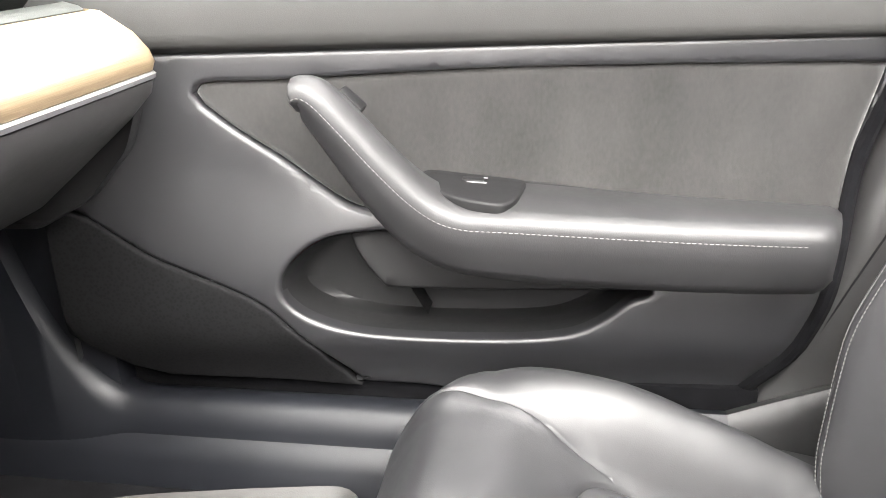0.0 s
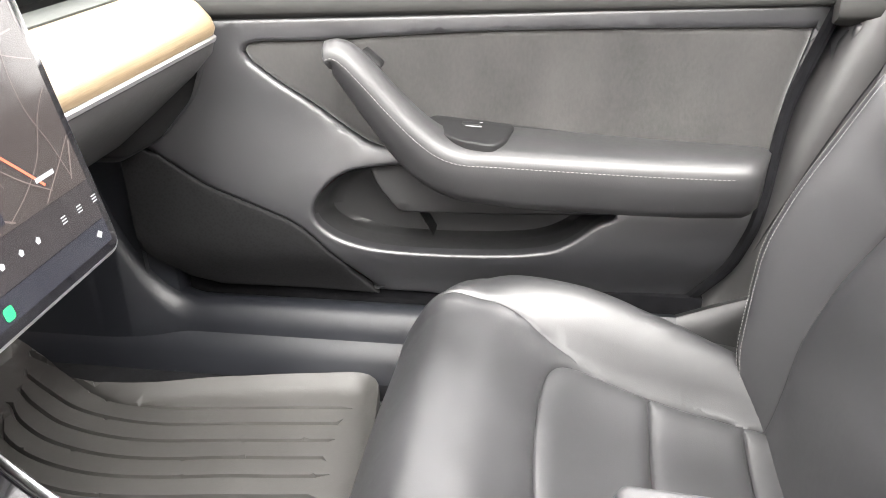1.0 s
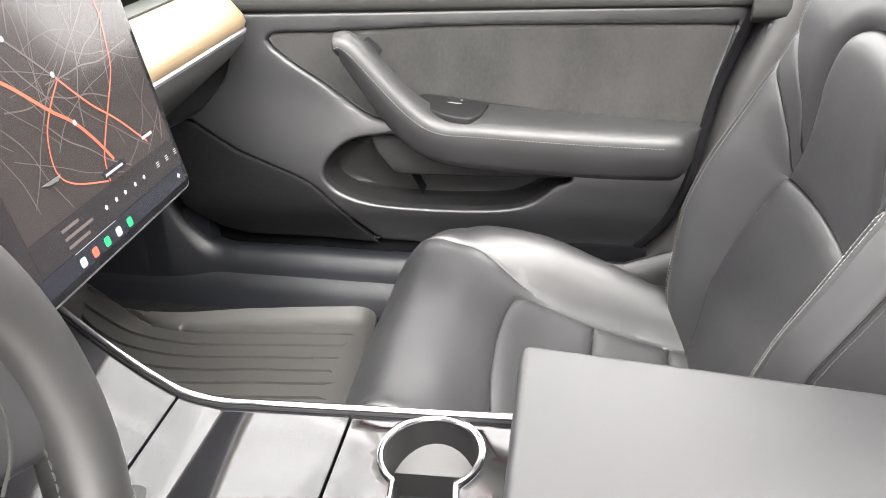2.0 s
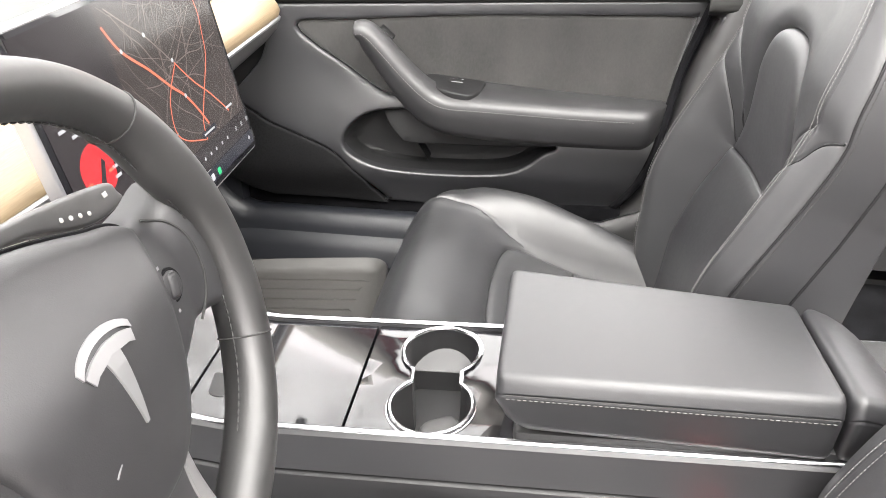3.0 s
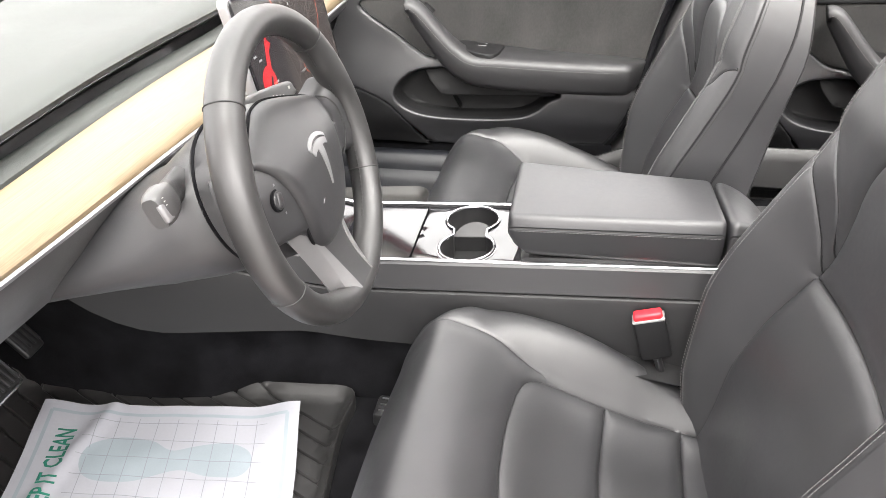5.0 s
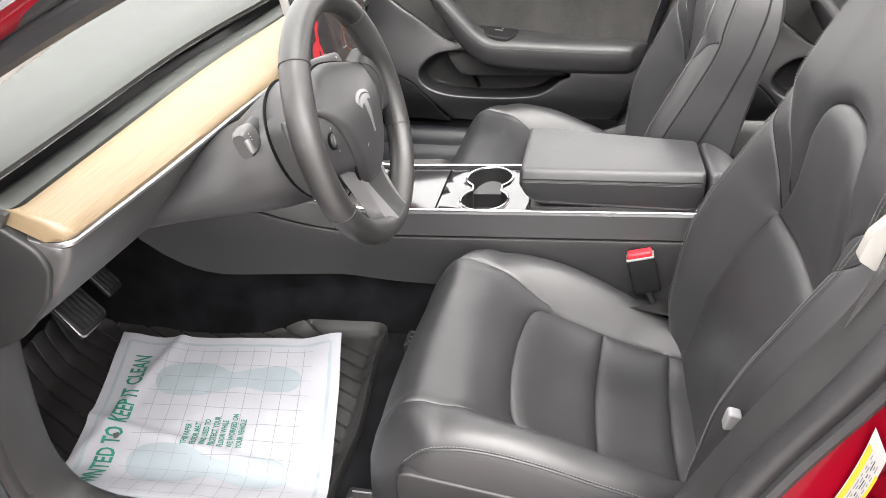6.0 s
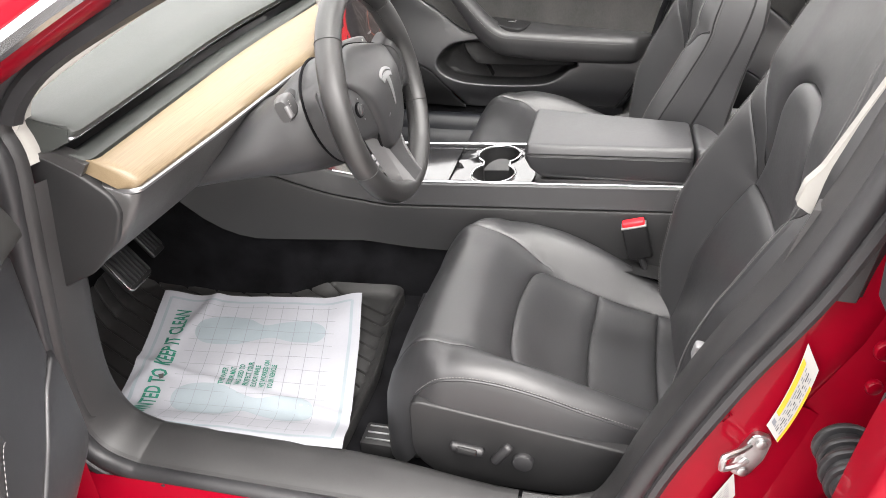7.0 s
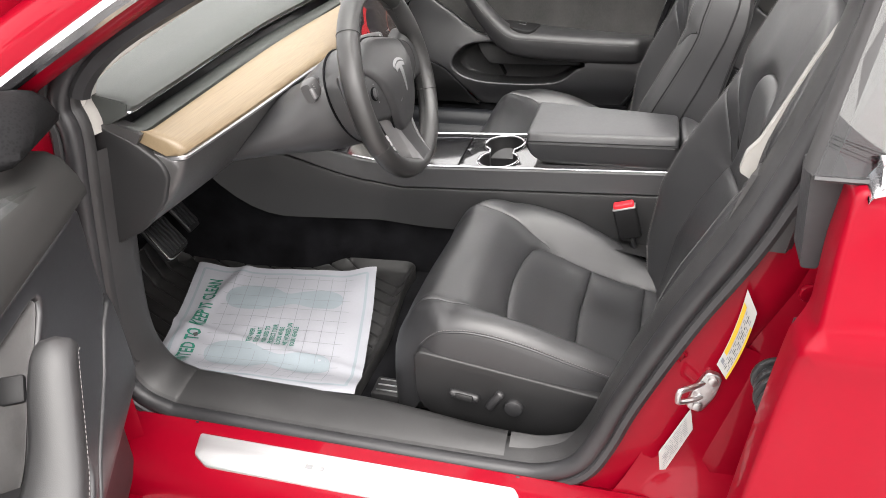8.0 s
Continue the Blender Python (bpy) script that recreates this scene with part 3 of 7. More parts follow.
    if not rear:
        # sail panel with the tweeter cloth
        sail = [(-0.512, 1.034), (-0.372, 1.032), (-0.362, 1.046), (-0.390, 1.078), (-0.435, 1.102), (-0.49, 1.098), (-0.516, 1.055)]
        bm = sheet(rounded(sail, 0.03, 5), lambda x, z, d, g: (x, 0.690 + 0.15 * x + edge_drop(d, 0.035), z), 0.010, r=0.035, rim=[(0, 0.04, 0)])
        put("tweeter_cover", bm, GRILLE, lab="black cloth tweeter cover")
    # frame edge, skin and lower seal
    skin = rounded([(-0.49, 0.40), (0.40, 0.40), (0.425, 0.60), (0.445, 0.93), (-0.49, 0.93)], 0.03, 4)
    bm = sheet(skin, lambda x, z, d, g: (x, 0.872 - 0.10 * (abs(z - 0.68) / 0.3) ** 2 + edge_drop(d, 0.008), z), 0.05, r=0.008, rim=[(0, -0.02, 0)])
    put("outer_skin", bm, PAINT, lab="glossy red painted outer skin")
    if rear:
        bm = sheet(skin, lambda x, z, d, g: (x, 0.856 - 0.10 * (abs(z - 0.68) / 0.3) ** 2, z), 0.05, rim=[(0, 0.010, 0)])
        put("inner_panel", bm, RUBBER, lab="black inner door panel")
    frame_line = rounded([(-0.492, 0.42), (0.40, 0.42), (0.435, 0.62), (0.455, 0.928), (-0.492, 0.928)], 0.03, 4)
    fp = dense(frame_line, 0.04)
    bm = loft([[(p[0], 0.845, p[1]) for p in fp], [(p[0], 0.716 + 0.15 * p[0], p[1] * 0.97 + 0.022) for p in fp]], True, False)
    put("inner_shell", bm, PAINT if flip else RUBBER)
    if flip:
        lip = [(-0.471, door_y(-0.478, z) + 0.012, z) for z in np.linspace(0.47, 0.74, 12)]
        put("front_seal", tube(lip, 0.006, 8), RUBBER, lab="ribbed dark strip standing for the shade behind the skin's edge")
    return door


HINGE = Matrix.Translation((-0.586, -0.812, 0)) @ pose(0, 0, 0, 0, 0, -62) @ Matrix.Translation((0.548, 0.808, 0))
make_door("door_1", "closed passenger door with charcoal suede insert, armrest and pocket", False, Matrix.Identity(4))
make_door("door_2", "open driver's door with black lining, swung out from the sill", True, HINGE)
# ---- seats ----
def pillow(g, h, r):
    """How far padded leather sinks at the distance g from a seam: h deep, rounded over r."""
    q = g / r
    return -h * (1 - math.sqrt(max(0.0, 1 - (1 - q) ** 2))) if q < 1 else 0.0


def make_seat(name, label, dx, dz, yc, out, powered, recline):
    """A leather bucket seat. dx, dz: shift against the driver's seat; out: +1 or -1, the side of the door."""
    seat = thing(name, (0.18 + dx, yc, 0.42 + dz), label, "car seat", "front seats")
    W, L0, L1 = 0.252, -0.045, 0.425
    # cushion
    def rounded_off(xs, ys):
        gx = np.linspace(-0.12, 0.72, 421)
        gy = np.interp(gx, xs, ys)
        ker = np.exp(-(np.arange(-24, 25) * 0.002 / 0.018) ** 2)
        sy = np.convolve(np.pad(gy, 24, mode="edge"), ker / ker.sum(), "valid")
        return lambda u: float(np.interp(u, gx, sy))
    crest = rounded_off([-0.05, 0.0, 0.03, 0.08, 0.13, 0.184, 0.24, 0.294, 0.35, 0.43], [0.632, 0.652, 0.660, 0.665, 0.662, 0.651, 0.630, 0.604, 0.574, 0.545])
    pan = rounded_off([-0.05, 0.0, 0.03, 0.08, 0.13, 0.19, 0.255, 0.32, 0.375, 0.43], [0.640, 0.656, 0.658, 0.645, 0.606, 0.568, 0.541, 0.524, 0.513, 0.505])
    half = [(0.40, 0.150), (0.30, 0.156), (0.22, 0.160), (0.178, 0.158), (0.151, 0.145), (0.138, 0.117), (0.131, 0.06)]
    panel = spline([(u, -v) for u, v in half] + [(0.129, 0.0)] + [(u, v) for u, v in half[::-1]], 6)
    mid = spline([(0.262, -0.152), (0.254, 0.0), (0.262, 0.152)], 6)
    rear = spline([(0.372, -0.15), (0.368, 0.0), (0.372, 0.15)], 6)
    # seams that climb from the panel's corners to the front edge
    corner = [spline([(-0.030, s * 0.186), (0.03, s * 0.187), (0.09, s * 0.181), (0.145, s * 0.169), (0.20, s * 0.161)], 6) for s in (1, -1)]
    creases = [panel, mid, rear, corner[0], corner[1]]
    outline = rounded([(L0, -0.222), (L0 - 0.012, 0), (L0, 0.222), (0.03, W), (0.25, W + 0.001), (L1, W - 0.03), (L1, -W + 0.03), (0.25, -W - 0.001), (0.03, -W)], [0.055, 0.3, 0.055, 0.06, 0.1, 0.05, 0.05, 0.1, 0.06], 6)
    def top(u, v, d, g):
        av = abs(v)
        sv = 0.172 - 0.05 * max(0, u - 0.14) - 0.22 * max(0, 0.05 - u) ** 1
        p, c = pan(u), crest(u)
        if v * out > 0:
            c += float(np.interp(u, [0.0, 0.1, 0.25, 0.35, 0.43], [0.004, 0.014, 0.017, 0.028, 0.028]))
        if av < sv:
            z = p + (0.018 * sm(0.03, 0.14, u) + 0.004) * (av / sv) ** 4
            z += 0.006
        else:
            k = min(1.0, (av - sv) / 0.055)
            z = p + 0.018 * sm(0.03, 0.14, u) + 0.004 + (max(c, p + 0.024) - p - 0.018 * sm(0.03, 0.14, u) - 0.004) * math.sin(k * math.pi / 2) ** 0.9 + 0.006 * (1 - k)
        rr = 0.060 * sm(0.10, -0.02, u) + 0.034
        low = 0.535 + (c - 0.034 - 0.535) * sm(-0.025, 0.06, u)
        q = d / rr
        if q < 1:
            z -= max(0.0, z - low) * (1 - math.sqrt(max(0.0, 1 - (1 - q) ** 2)))
        z += min(pillow(g[0], 0.010, 0.022), pillow(g[1], 0.009, 0.016), pillow(g[2], 0.008, 0.016), pillow(min(g[3], g[4]), 0.0040, 0.009))
        z -= 0.020 * sm(-0.15, 0.20, -v * out) if out < 0 else 0.014
        z += 0.0012 * noise.noise(Vector((u * 18, v * 18, yc)))
        return (u + dx, yc + v, z + dz)
    bm = sheet(outline, top, 0.010, r=0.034, creases=creases, gw=0.0018, rim=[lambda co: Vector((0, (0.003 if co.y > yc else -0.003) * (abs(co.y - yc) > 0.2), -0.024)), (0, 0, -0.055)], cap=True)
    cushion = part("cushion", bm, LEATHER, seat, "smooth black leather cushion with raised side bolsters", angle=75)
    # piping seams on the bolster and twin stitching on the outside
    for s in (out,):
        lineo = sorted([p for p in dense(outline, 0.008) if p[1] * s > 0.2 and 0.012 < p[0] < 0.385], key=lambda p: p[0])
        path = [Vector(top(p[0], p[1] - s * 0.005, 0.005, [1] * 5)) + Vector((0, s * 0.0008, 0)) for p in lineo]
        for _ in range(3):
            path = [path[0]] + [(path[k - 1] + path[k] + path[k + 1]) / 3 for k in range(1, len(path) - 1)] + [path[-1]]
        rows = [[tuple(p) for p in path]]
        bm = stitches(rows[0], 0.0048, 0.0034, 0.0008)
        part("stitching", bm, THREAD, cushion, "grey thread stitching")
        bm = tube([(x, y + 0.0005 * s, z - 0.0035) for x, y, z in rows[0]], 0.0022, 6)
        part("side_seam", bm, LEATHER, cushion)
    # plastic side shields and pedestal
    for s in (1, -1):
        prof = rounded([(0.010, 0.616), (0.10, 0.603), (0.25, 0.580), (0.36, 0.562), (0.43, 0.548), (0.44, 0.475), (0.30, 0.455), (0.06, 0.452), (0.010, 0.50)], [0.022, 0.1, 0.1, 0.05, 0.02, 0.04, 0.05, 0.05, 0.03], 4)
        bm = sheet(prof, lambda u, z, d, g: (u + dx, yc + s * (W + 0.0070 - edge_drop(d, 0.004) - 0.12 * max(0, 0.53 - z)), z + dz), 0.03, r=0.004, rim=[(0, -s * 0.06, 0)])
        shield = part("side_shield", bm, HARD, seat, "black plastic seat shield")
        if s == out and powered:
            yb = yc + s * (W + 0.0070)
            bm = rbox((0.052, 0.014, 0.015), pose(0.096 + dx, yb + s * 0.003, 0.538 + dz, 0, 7, 0), 0.006, 3)
            part("slide_switch", bm, SOFT, shield)
            bm = rbox((0.015, 0.014, 0.045), pose(0.147 + dx, yb + s * 0.002, 0.536 + dz, 0, 32, 0), 0.006, 3)
            part("recline_switch", bm, SOFT, shield)
            bm = disc(0.0155, 0.014, pose(0.178 + dx, yb - s * 0.006, 0.526 + dz, 90 if s < 0 else -90, 0, 0), 28, 0.003)
            part("lumbar_knob", bm, SOFT, shield)
            bm = rbox((0.030, 0.006, 0.012), pose(0.097 + dx, yb + s * 0.012, 0.541 + dz, 0, 7, 0), 0.003, 2)
            part("switch_face", bm, HARD, shield)
    bm = rbox((0.36, 0.40, 0.06), pose(0.20 + dx, yc, 0.485 + dz, 0, 8, 0), 0.02)
    part("seat_pan", bm, HARD, seat)
    for s in (1, -1):
        bm = rbox((0.56, 0.035, 0.03), pose(0.20 + dx, yc + s * 0.19, 0.447 + dz), 0.006)
        part("slide_rail", bm, STEEL, seat, "bare steel seat rail")
        bm = rbox((0.07, 0.05, 0.03), pose(-0.058 + dx, yc + s * 0.19, 0.452 + dz), 0.006)
        cap_ = part("rail_cap", bm, HARD, seat)
        for k in range(3):
            part("rail_rib", rbox((0.050, 0.0022, 0.003), pose(-0.060 + dx, yc + s * 0.19 - 0.014 + 0.014 * k, 0.468 + dz), 0.0015), STEEL, cap_, "shiny steel rib")
    # backrest, in a frame that leans back
    base, lean = Vector((0.43 + dx, yc, 0.50 + dz)), radians(recline)
    e_s, e_n = Vector((math.sin(lean), 0, math.cos(lean))), Vector((-math.cos(lean), 0, math.sin(lean)))
    def world3(v, s, d):
        return base + Vector((0, v, 0)) + e_s * s + e_n * d
    BO = [(0.195, -0.03), (0.230, 0.06), (0.243, 0.20), (0.243, 0.36), (0.238, 0.47), (0.222, 0.555), (0.175, 0.625), (0.10, 0.65)]
    bo = rounded([(-a, b) for a, b in BO] + [(a, b) for a, b in BO[::-1]], [0.04, 0.1, 0.1, 0.1, 0.1, 0.08, 0.07, 0.06, 0.06, 0.07, 0.08, 0.1, 0.1, 0.1, 0.1, 0.04], 5)
    in_l = [spline([(s * 0.150, -0.02), (s * 0.150, 0.08), (s * 0.150, 0.18), (s * 0.145, 0.25), (s * 0.138, 0.303)], 8) for s in (1, -1)]
    chan = spline([(-0.138, 0.303), (-0.125, 0.35), (-0.111, 0.40), (-0.098, 0.447), (-0.075, 0.486), (-0.04, 0.504), (0, 0.508), (0.04, 0.504), (0.075, 0.486), (0.098, 0.447), (0.111, 0.40), (0.125, 0.35), (0.138, 0.303)], 6)
    vee = spline([(-0.138, 0.303), (-0.06, 0.309), (0.0, 0.311), (0.06, 0.309), (0.138, 0.303)], 7)
    # two seams climb from the centre panel to the ridge; the lower one runs on over the bolster's side
    wing = [spline([(s * 0.136, 0.310), (s * 0.152, 0.350), (s * 0.174, 0.387), (s * 0.206, 0.417), (s * 0.220, 0.446), (s * 0.242, 0.464)], 7) for s in (1, -1)]
    leaf = [spline([(s * 0.129, 0.338), (s * 0.142, 0.388), (s * 0.166, 0.430), (s * 0.203, 0.462)], 7) for s in (1, -1)]
    RIDGE = [(0.188, 0.02), (0.204, 0.10), (0.212, 0.20), (0.211, 0.30), (0.208, 0.39), (0.204, 0.47), (0.196, 0.54), (0.176, 0.60)]
    ridge = [spline([(s * a, b) for a, b in RIDGE], 7) for s in (1, -1)]
    bcre = [in_l[0], in_l[1], chan, vee, wing[0], wing[1], leaf[0], leaf[1], ridge[0], ridge[1]]

    swell = rounded_off([-0.03, 0.07, 0.20, 0.27, 0.35, 0.43, 0.50, 0.57, 0.65], [0.045, 0.092, 0.121, 0.120, 0.109, 0.097, 0.094, 0.097, 0.094])

    def rear_d(s):
        return -0.052 + 0.040 * sm(0.05, 0.48, s) + 0.030 * sm(0.48, 0.62, s)

    def core_d(s):
        return 0.030 + 0.022 * sm(0.0, 0.16, s) * (1 - 0.5 * sm(0.2, 0.32, s)) + 0.050 * sm(0.30, 0.50, s)

    def back(v, s, d, g):
        av = abs(v)
        iv = float(np.interp(s, [-0.03, 0.18, 0.25, 0.303, 0.35, 0.40, 0.46, 0.52, 0.65], [0.150, 0.150, 0.145, 0.138, 0.140, 0.140, 0.130, 0.105, 0.100]))
        rv = float(np.interp(s, [b for a, b in RIDGE], [a for a, b in RIDGE]))
        core = core_d(s)
        hi = max(swell(s), core + 0.010)
        if av < iv:
            dd = core + 0.007 * (av / iv) ** 3
        else:
            k = min(1.0, (av - iv) / max(0.015, rv - iv))
            dd = core + 0.007 + (hi - core - 0.007) * (0.5 * math.sin(k * math.pi / 2) + 0.5 * sm(0, 1, k))
            if av > rv:
                dd = hi - (av - rv) * 0.45
        q = d / 0.012
        if q < 1:
            dd -= 0.009 * (1 - math.sqrt(max(0.0, 1 - (1 - q) ** 2)))
        soft = sm(0.10, 0.30, s)
        sink = [pillow(min(g[0], g[1]), 0.002 + 0.006 * soft, 0.016), pillow(g[2], 0.012, 0.024), pillow(g[3], 0.010, 0.022), pillow(min(g[4], g[5]), 0.0035, 0.008) * min(1.0, d / 0.022),
                pillow(min(g[6], g[7]), 0.0035, 0.008), pillow(min(g[8], g[9]), 0.0016, 0.004)]
        dd += min(sink)
        dd += 0.0008 * noise.noise(Vector((v * 14, s * 14, yc + 3)))
        return world3(v, s, dd)
    bm = sheet(bo, back, 0.0095, r=0.012, creases=bcre, gw=0.0017, rim=[-e_n * 0.008, -e_n * 0.022, lambda co: e_n * (rear_d((co - base).dot(e_s)) - (co - base).dot(e_n))], cap=True)
    rest = part("backrest", bm, LEATHER, seat, "black leather backrest with deep bolsters", angle=75)
    # double stitching along the bolster's ridge and round its side
    for s in (1, -1):
        rid = spline([(s * a, b) for a, b in RIDGE], 9)
        P = [Vector((p[0], p[1])) for p in rid]
        for w in (-0.0095, -0.0020):
            Q = [Vector((p[0] + s * w, p[1])) for p in P]
            arr = np.array([tuple(q) for q in Q])
            D = dist_to(arr, bo)
            G = [dist_to(arr, c, False) for c in bcre]
            path = [Vector(back(q[0], q[1], float(D[i]), [float(gg[i]) for gg in G])) + e_n * 0.0016 for i, q in enumerate(Q)]
            part("stitching", stitches(path, 0.0046, 0.0033, 0.00065), THREAD, rest, "grey double stitching")
        edge = [p for p in bo if p[0] * s > 0.12 and 0.02 < p[1] < 0.63]
        if s > 0:
            edge.reverse()
        ed = dense(edge, 0.02, False)
        arr = np.array([tuple(q) for q in ed])
        G = [dist_to(arr, c, False) for c in bcre]
        lip = [Vector(back(q[0], q[1], 0.0, [float(gg[i]) for gg in G])) + Vector((0, s * 0.0007, 0)) for i, q in enumerate(ed)]
        part("stitching", stitches([p - e_n * 0.0065 for p in lip], 0.0050, 0.0036, 0.0008), DULLTHREAD, rest, "dull grey stitching")
        part("side_piping", tube([p - e_n * 0.001 for p in lip], 0.0015, 6), BLACKPL, rest)
        low = [world3(p[0] + s * 0.0004, p[1], float(np.interp(p[1], [0.0, 0.277, 0.36, 0.465, 0.525, 0.57, 0.63], [0.045, 0.032, 0.023, 0.016, 0.018, 0.026, 0.045]))) for p in ed]
        part("shell_seam", tube(low, 0.0019, 6), BLACKPL, rest)
    for seam_ in (wing[0], wing[1], leaf[0], leaf[1]):
        arr = np.array([tuple(q) for q in seam_])
        D = dist_to(arr, bo)
        G = [dist_to(arr, c, False) for c in bcre]
        part("panel_seam", tube([Vector(back(q[0], q[1], float(D[i]), [float(gg[i]) for gg in G])) + e_n * 0.0004 for i, q in enumerate(seam_)], 0.0012, 6), BLACKPL, rest)
    # hard back shell
    bo2 = [Vector((p[0] * 0.955, p[1] * 0.985 + 0.004)) for p in bo]
    bm = sheet(bo2, lambda v, s, d, g: world3(v, s, rear_d(s) - 0.016 * (1 - edge_drop(min(d, 0.06), 0.06) / 0.06)), 0.04, r=0.02, rim=[e_n * 0.010])
    part("back_shell", bm, HARD, seat, "black seat back shell")
    # head restraint
    hr = []
    for k in range(9):
        s = 0.615 + 0.155 * k / 8
        q = math.sin(math.pi * (0.12 + 0.76 * k / 8)) ** 0.5
        hw, hd = 0.125 * q * (1 - 0.12 * k / 8), 0.05 * q
        hr.append([world3(hw * math.copysign(abs(math.cos(a)) ** 0.6, math.cos(a)), s, 0.038 + hd * math.copysign(abs(math.sin(a)) ** 0.7, math.sin(a))) for a in (2 * math.pi * j / 24 for j in range(24))])
    part("head_restraint", loft(hr), LEATHER, seat, "black leather head restraint", angle=80)
    for s in (1, -1):
        bm = tube([world3(s * 0.06, 0.60, 0.03), world3(s * 0.06, 0.66, 0.035)], 0.006, 10)
        part("restraint_post", bm, CHROME, seat)
    # side tag, belt slot cap and recliner cover
    bm = rbox((0.05, 0.012, 0.07), pose(0.425 + dx, yc + out * 0.245, 0.50 + dz, 0, 20, 0), 0.012, 3)
    part("recliner_cover", bm, HARD, seat)
    if out > 0:
        return seat
    bm = sheet(rounded([(-0.008, -0.012), (0.010, -0.009), (0.011, 0.010), (-0.004, 0.013)], 0.005, 4), lambda a, b, d, g: (0.392 + dx + a, yc + out * (0.2535 - edge_drop(d, 0.003)), 0.750 + dz + b), 0.006, r=0.003, rim=[(0, -out * 0.01, 0)])
    part("bolt_cap", bm, GREYPLATE, seat, "small pale grey cap")
    return seat


make_seat("driver_seat", "black leather driver's seat with power switches on its side", 0.0, 0.0, -0.36, -1, True, 19.5)
make_seat("passenger_seat", "black leather passenger seat, set further forward beside the console", -0.068, -0.022, 0.355, 1, True, 17)
# ---- centre console ----
console = thing("center_console", (0.0, 0.0, 0.44), "centre console with gloss black lids, chrome strips and black sides", "console")


def con_z(x):
    """Height of the console's rim: it sinks a little towards the front, then rises to the dash."""
    return 0.700 + 0.052 * (x - 0.03) + 0.62 * max(0.0, -0.17 - x) ** 1.35


def con_w(x):
    return 0.0915 + 0.45 * max(0.0, -0.21 - x) ** 1.15


def con_low(x):
    """Lower edge of the console's sides: it falls from the dash in one soft curve."""
    k = max(0.0, -0.10 - x)
    return 0.556 + 0.20 * k ** 1.5 + 6.0 * max(0.0, -0.40 - x) ** 2.2


# side walls
for s in (1, -1):
    rings = []
    for x in np.linspace(-0.62, 0.60, 44):
        z, w = con_z(x), con_w(x)
        foot = 0.148 + 0.02 * sm(0.0, -0.4, x)
        seam = z - 0.047 + 0.02 * sm(-0.25, -0.45, x)
        low = con_low(x)
        seam = max(seam, low + 0.006)
        foot = w + 0.022
        rings.append([(x, s * (w - 0.004), z - 0.03), (x, s * (w - 0.004), z - 0.001), (x, s * (w + 0.003), z - 0.0005), (x, s * (w + 0.007), z - 0.004), (x, s * (w + 0.013), seam + 0.010), (x, s * (w + 0.0145), seam + 0.003),
                      (x, s * (w + 0.0115), seam), (x, s * (w + 0.0165), seam - 0.003), (x, s * (w + 0.019), seam - 0.012), (x, s * foot, 0.5 * (seam + low)), (x, s * (foot + 0.006), low), (x, s * (w - 0.03), low)])
    part("side_panel", loft([r[:7] + [(r[6][0], s * (con_w(r[6][0]) - 0.03), r[6][2])] for r in rings]), SOFT, console, "dark grey soft console side", angle=35)
    part("lower_side_panel", loft([r[6:] + [(r[6][0], s * (con_w(r[6][0]) - 0.03), r[6][2] - 0.001)] for r in rings]), HARD, console, "black lower console side", angle=35)
    # chrome strip on the rim
    pth = [(x, s * (con_w(x) + 0.0005), con_z(x) + 0.0012) for x in np.linspace(-0.40 if s > 0 else -0.275, 0.59, 60)]
    part("chrome_strip", tube(pth, 0.0036, 8, flat=0.6, up=(0, 0, 1)), CHROME, console, "thin satin chrome strip")

# gloss lids between the strips
def lid(name, x0, x1, holes=(), label=""):
    r = 0.0008
    if holes:
        o = rounded([(x0, -con_w(x0) + 0.0035), (x1, -con_w(x1) + 0.0035), (x1, con_w(x1) - 0.0035), (x0, con_w(x0) - 0.0035)], 0.002, 2)
        bm = sheet(o, lambda x, y, d, g: (x, y, con_z(x) - 0.0035 - edge_drop(d, r)), 0.02, holes, r=r, rim=[(0, 0, -0.012)])
    else:
        rings = []
        for x in np.linspace(x0, x1, 32):
            z, w = con_z(x) - 0.0035, con_w(x) - 0.0035
            rings.append([(x, -w, z - 0.012), (x, -w, z - r), (x, -w + r, z), (x, w - r, z), (x, w, z - r), (x, w, z - 0.012)])
        bm = loft(rings)
    return part(name, bm, GLOSS, console, label, angle=18)


cup = []
CUPS = ((0.036, 0.0445), (0.038, -0.0445))
R = 0.0435
for a in np.linspace(radians(-52), radians(232), 26):
    cup.append(Vector((CUPS[0][0] + R * math.cos(a), CUPS[0][1] + R * math.sin(a))))
for a in np.linspace(radians(128), radians(412), 26):
    cup.append(Vector((CUPS[1][0] + R * math.cos(a), CUPS[1][1] + R * math.sin(a))))
lid("cup_panel", -0.044, 0.128, [cup], label="gloss black panel round the cup holders")
lid("storage_lid", -0.215, -0.047, label="gloss black storage lid")
lid("front_lid", -0.372, -0.218, label="gloss black front lid")
ring = [(p[0], p[1], con_z(p[0]) - 0.0022) for p in dense(cup, 0.004)]
part("cup_ring", tube(ring, 0.0026, 8, closed=True), CHROME, console, "bright chrome cup holder ring")
rim2 = [Vector((0.037, 0)) + (p - Vector((0.037, 0))) * 1.055 for p in cup]
part("outer_cup_ring", tube([(p[0], p[1], con_z(p[0]) - 0.0035) for p in dense(rim2, 0.004)], 0.0012, 6, closed=True), CHROME, console)
wall = []
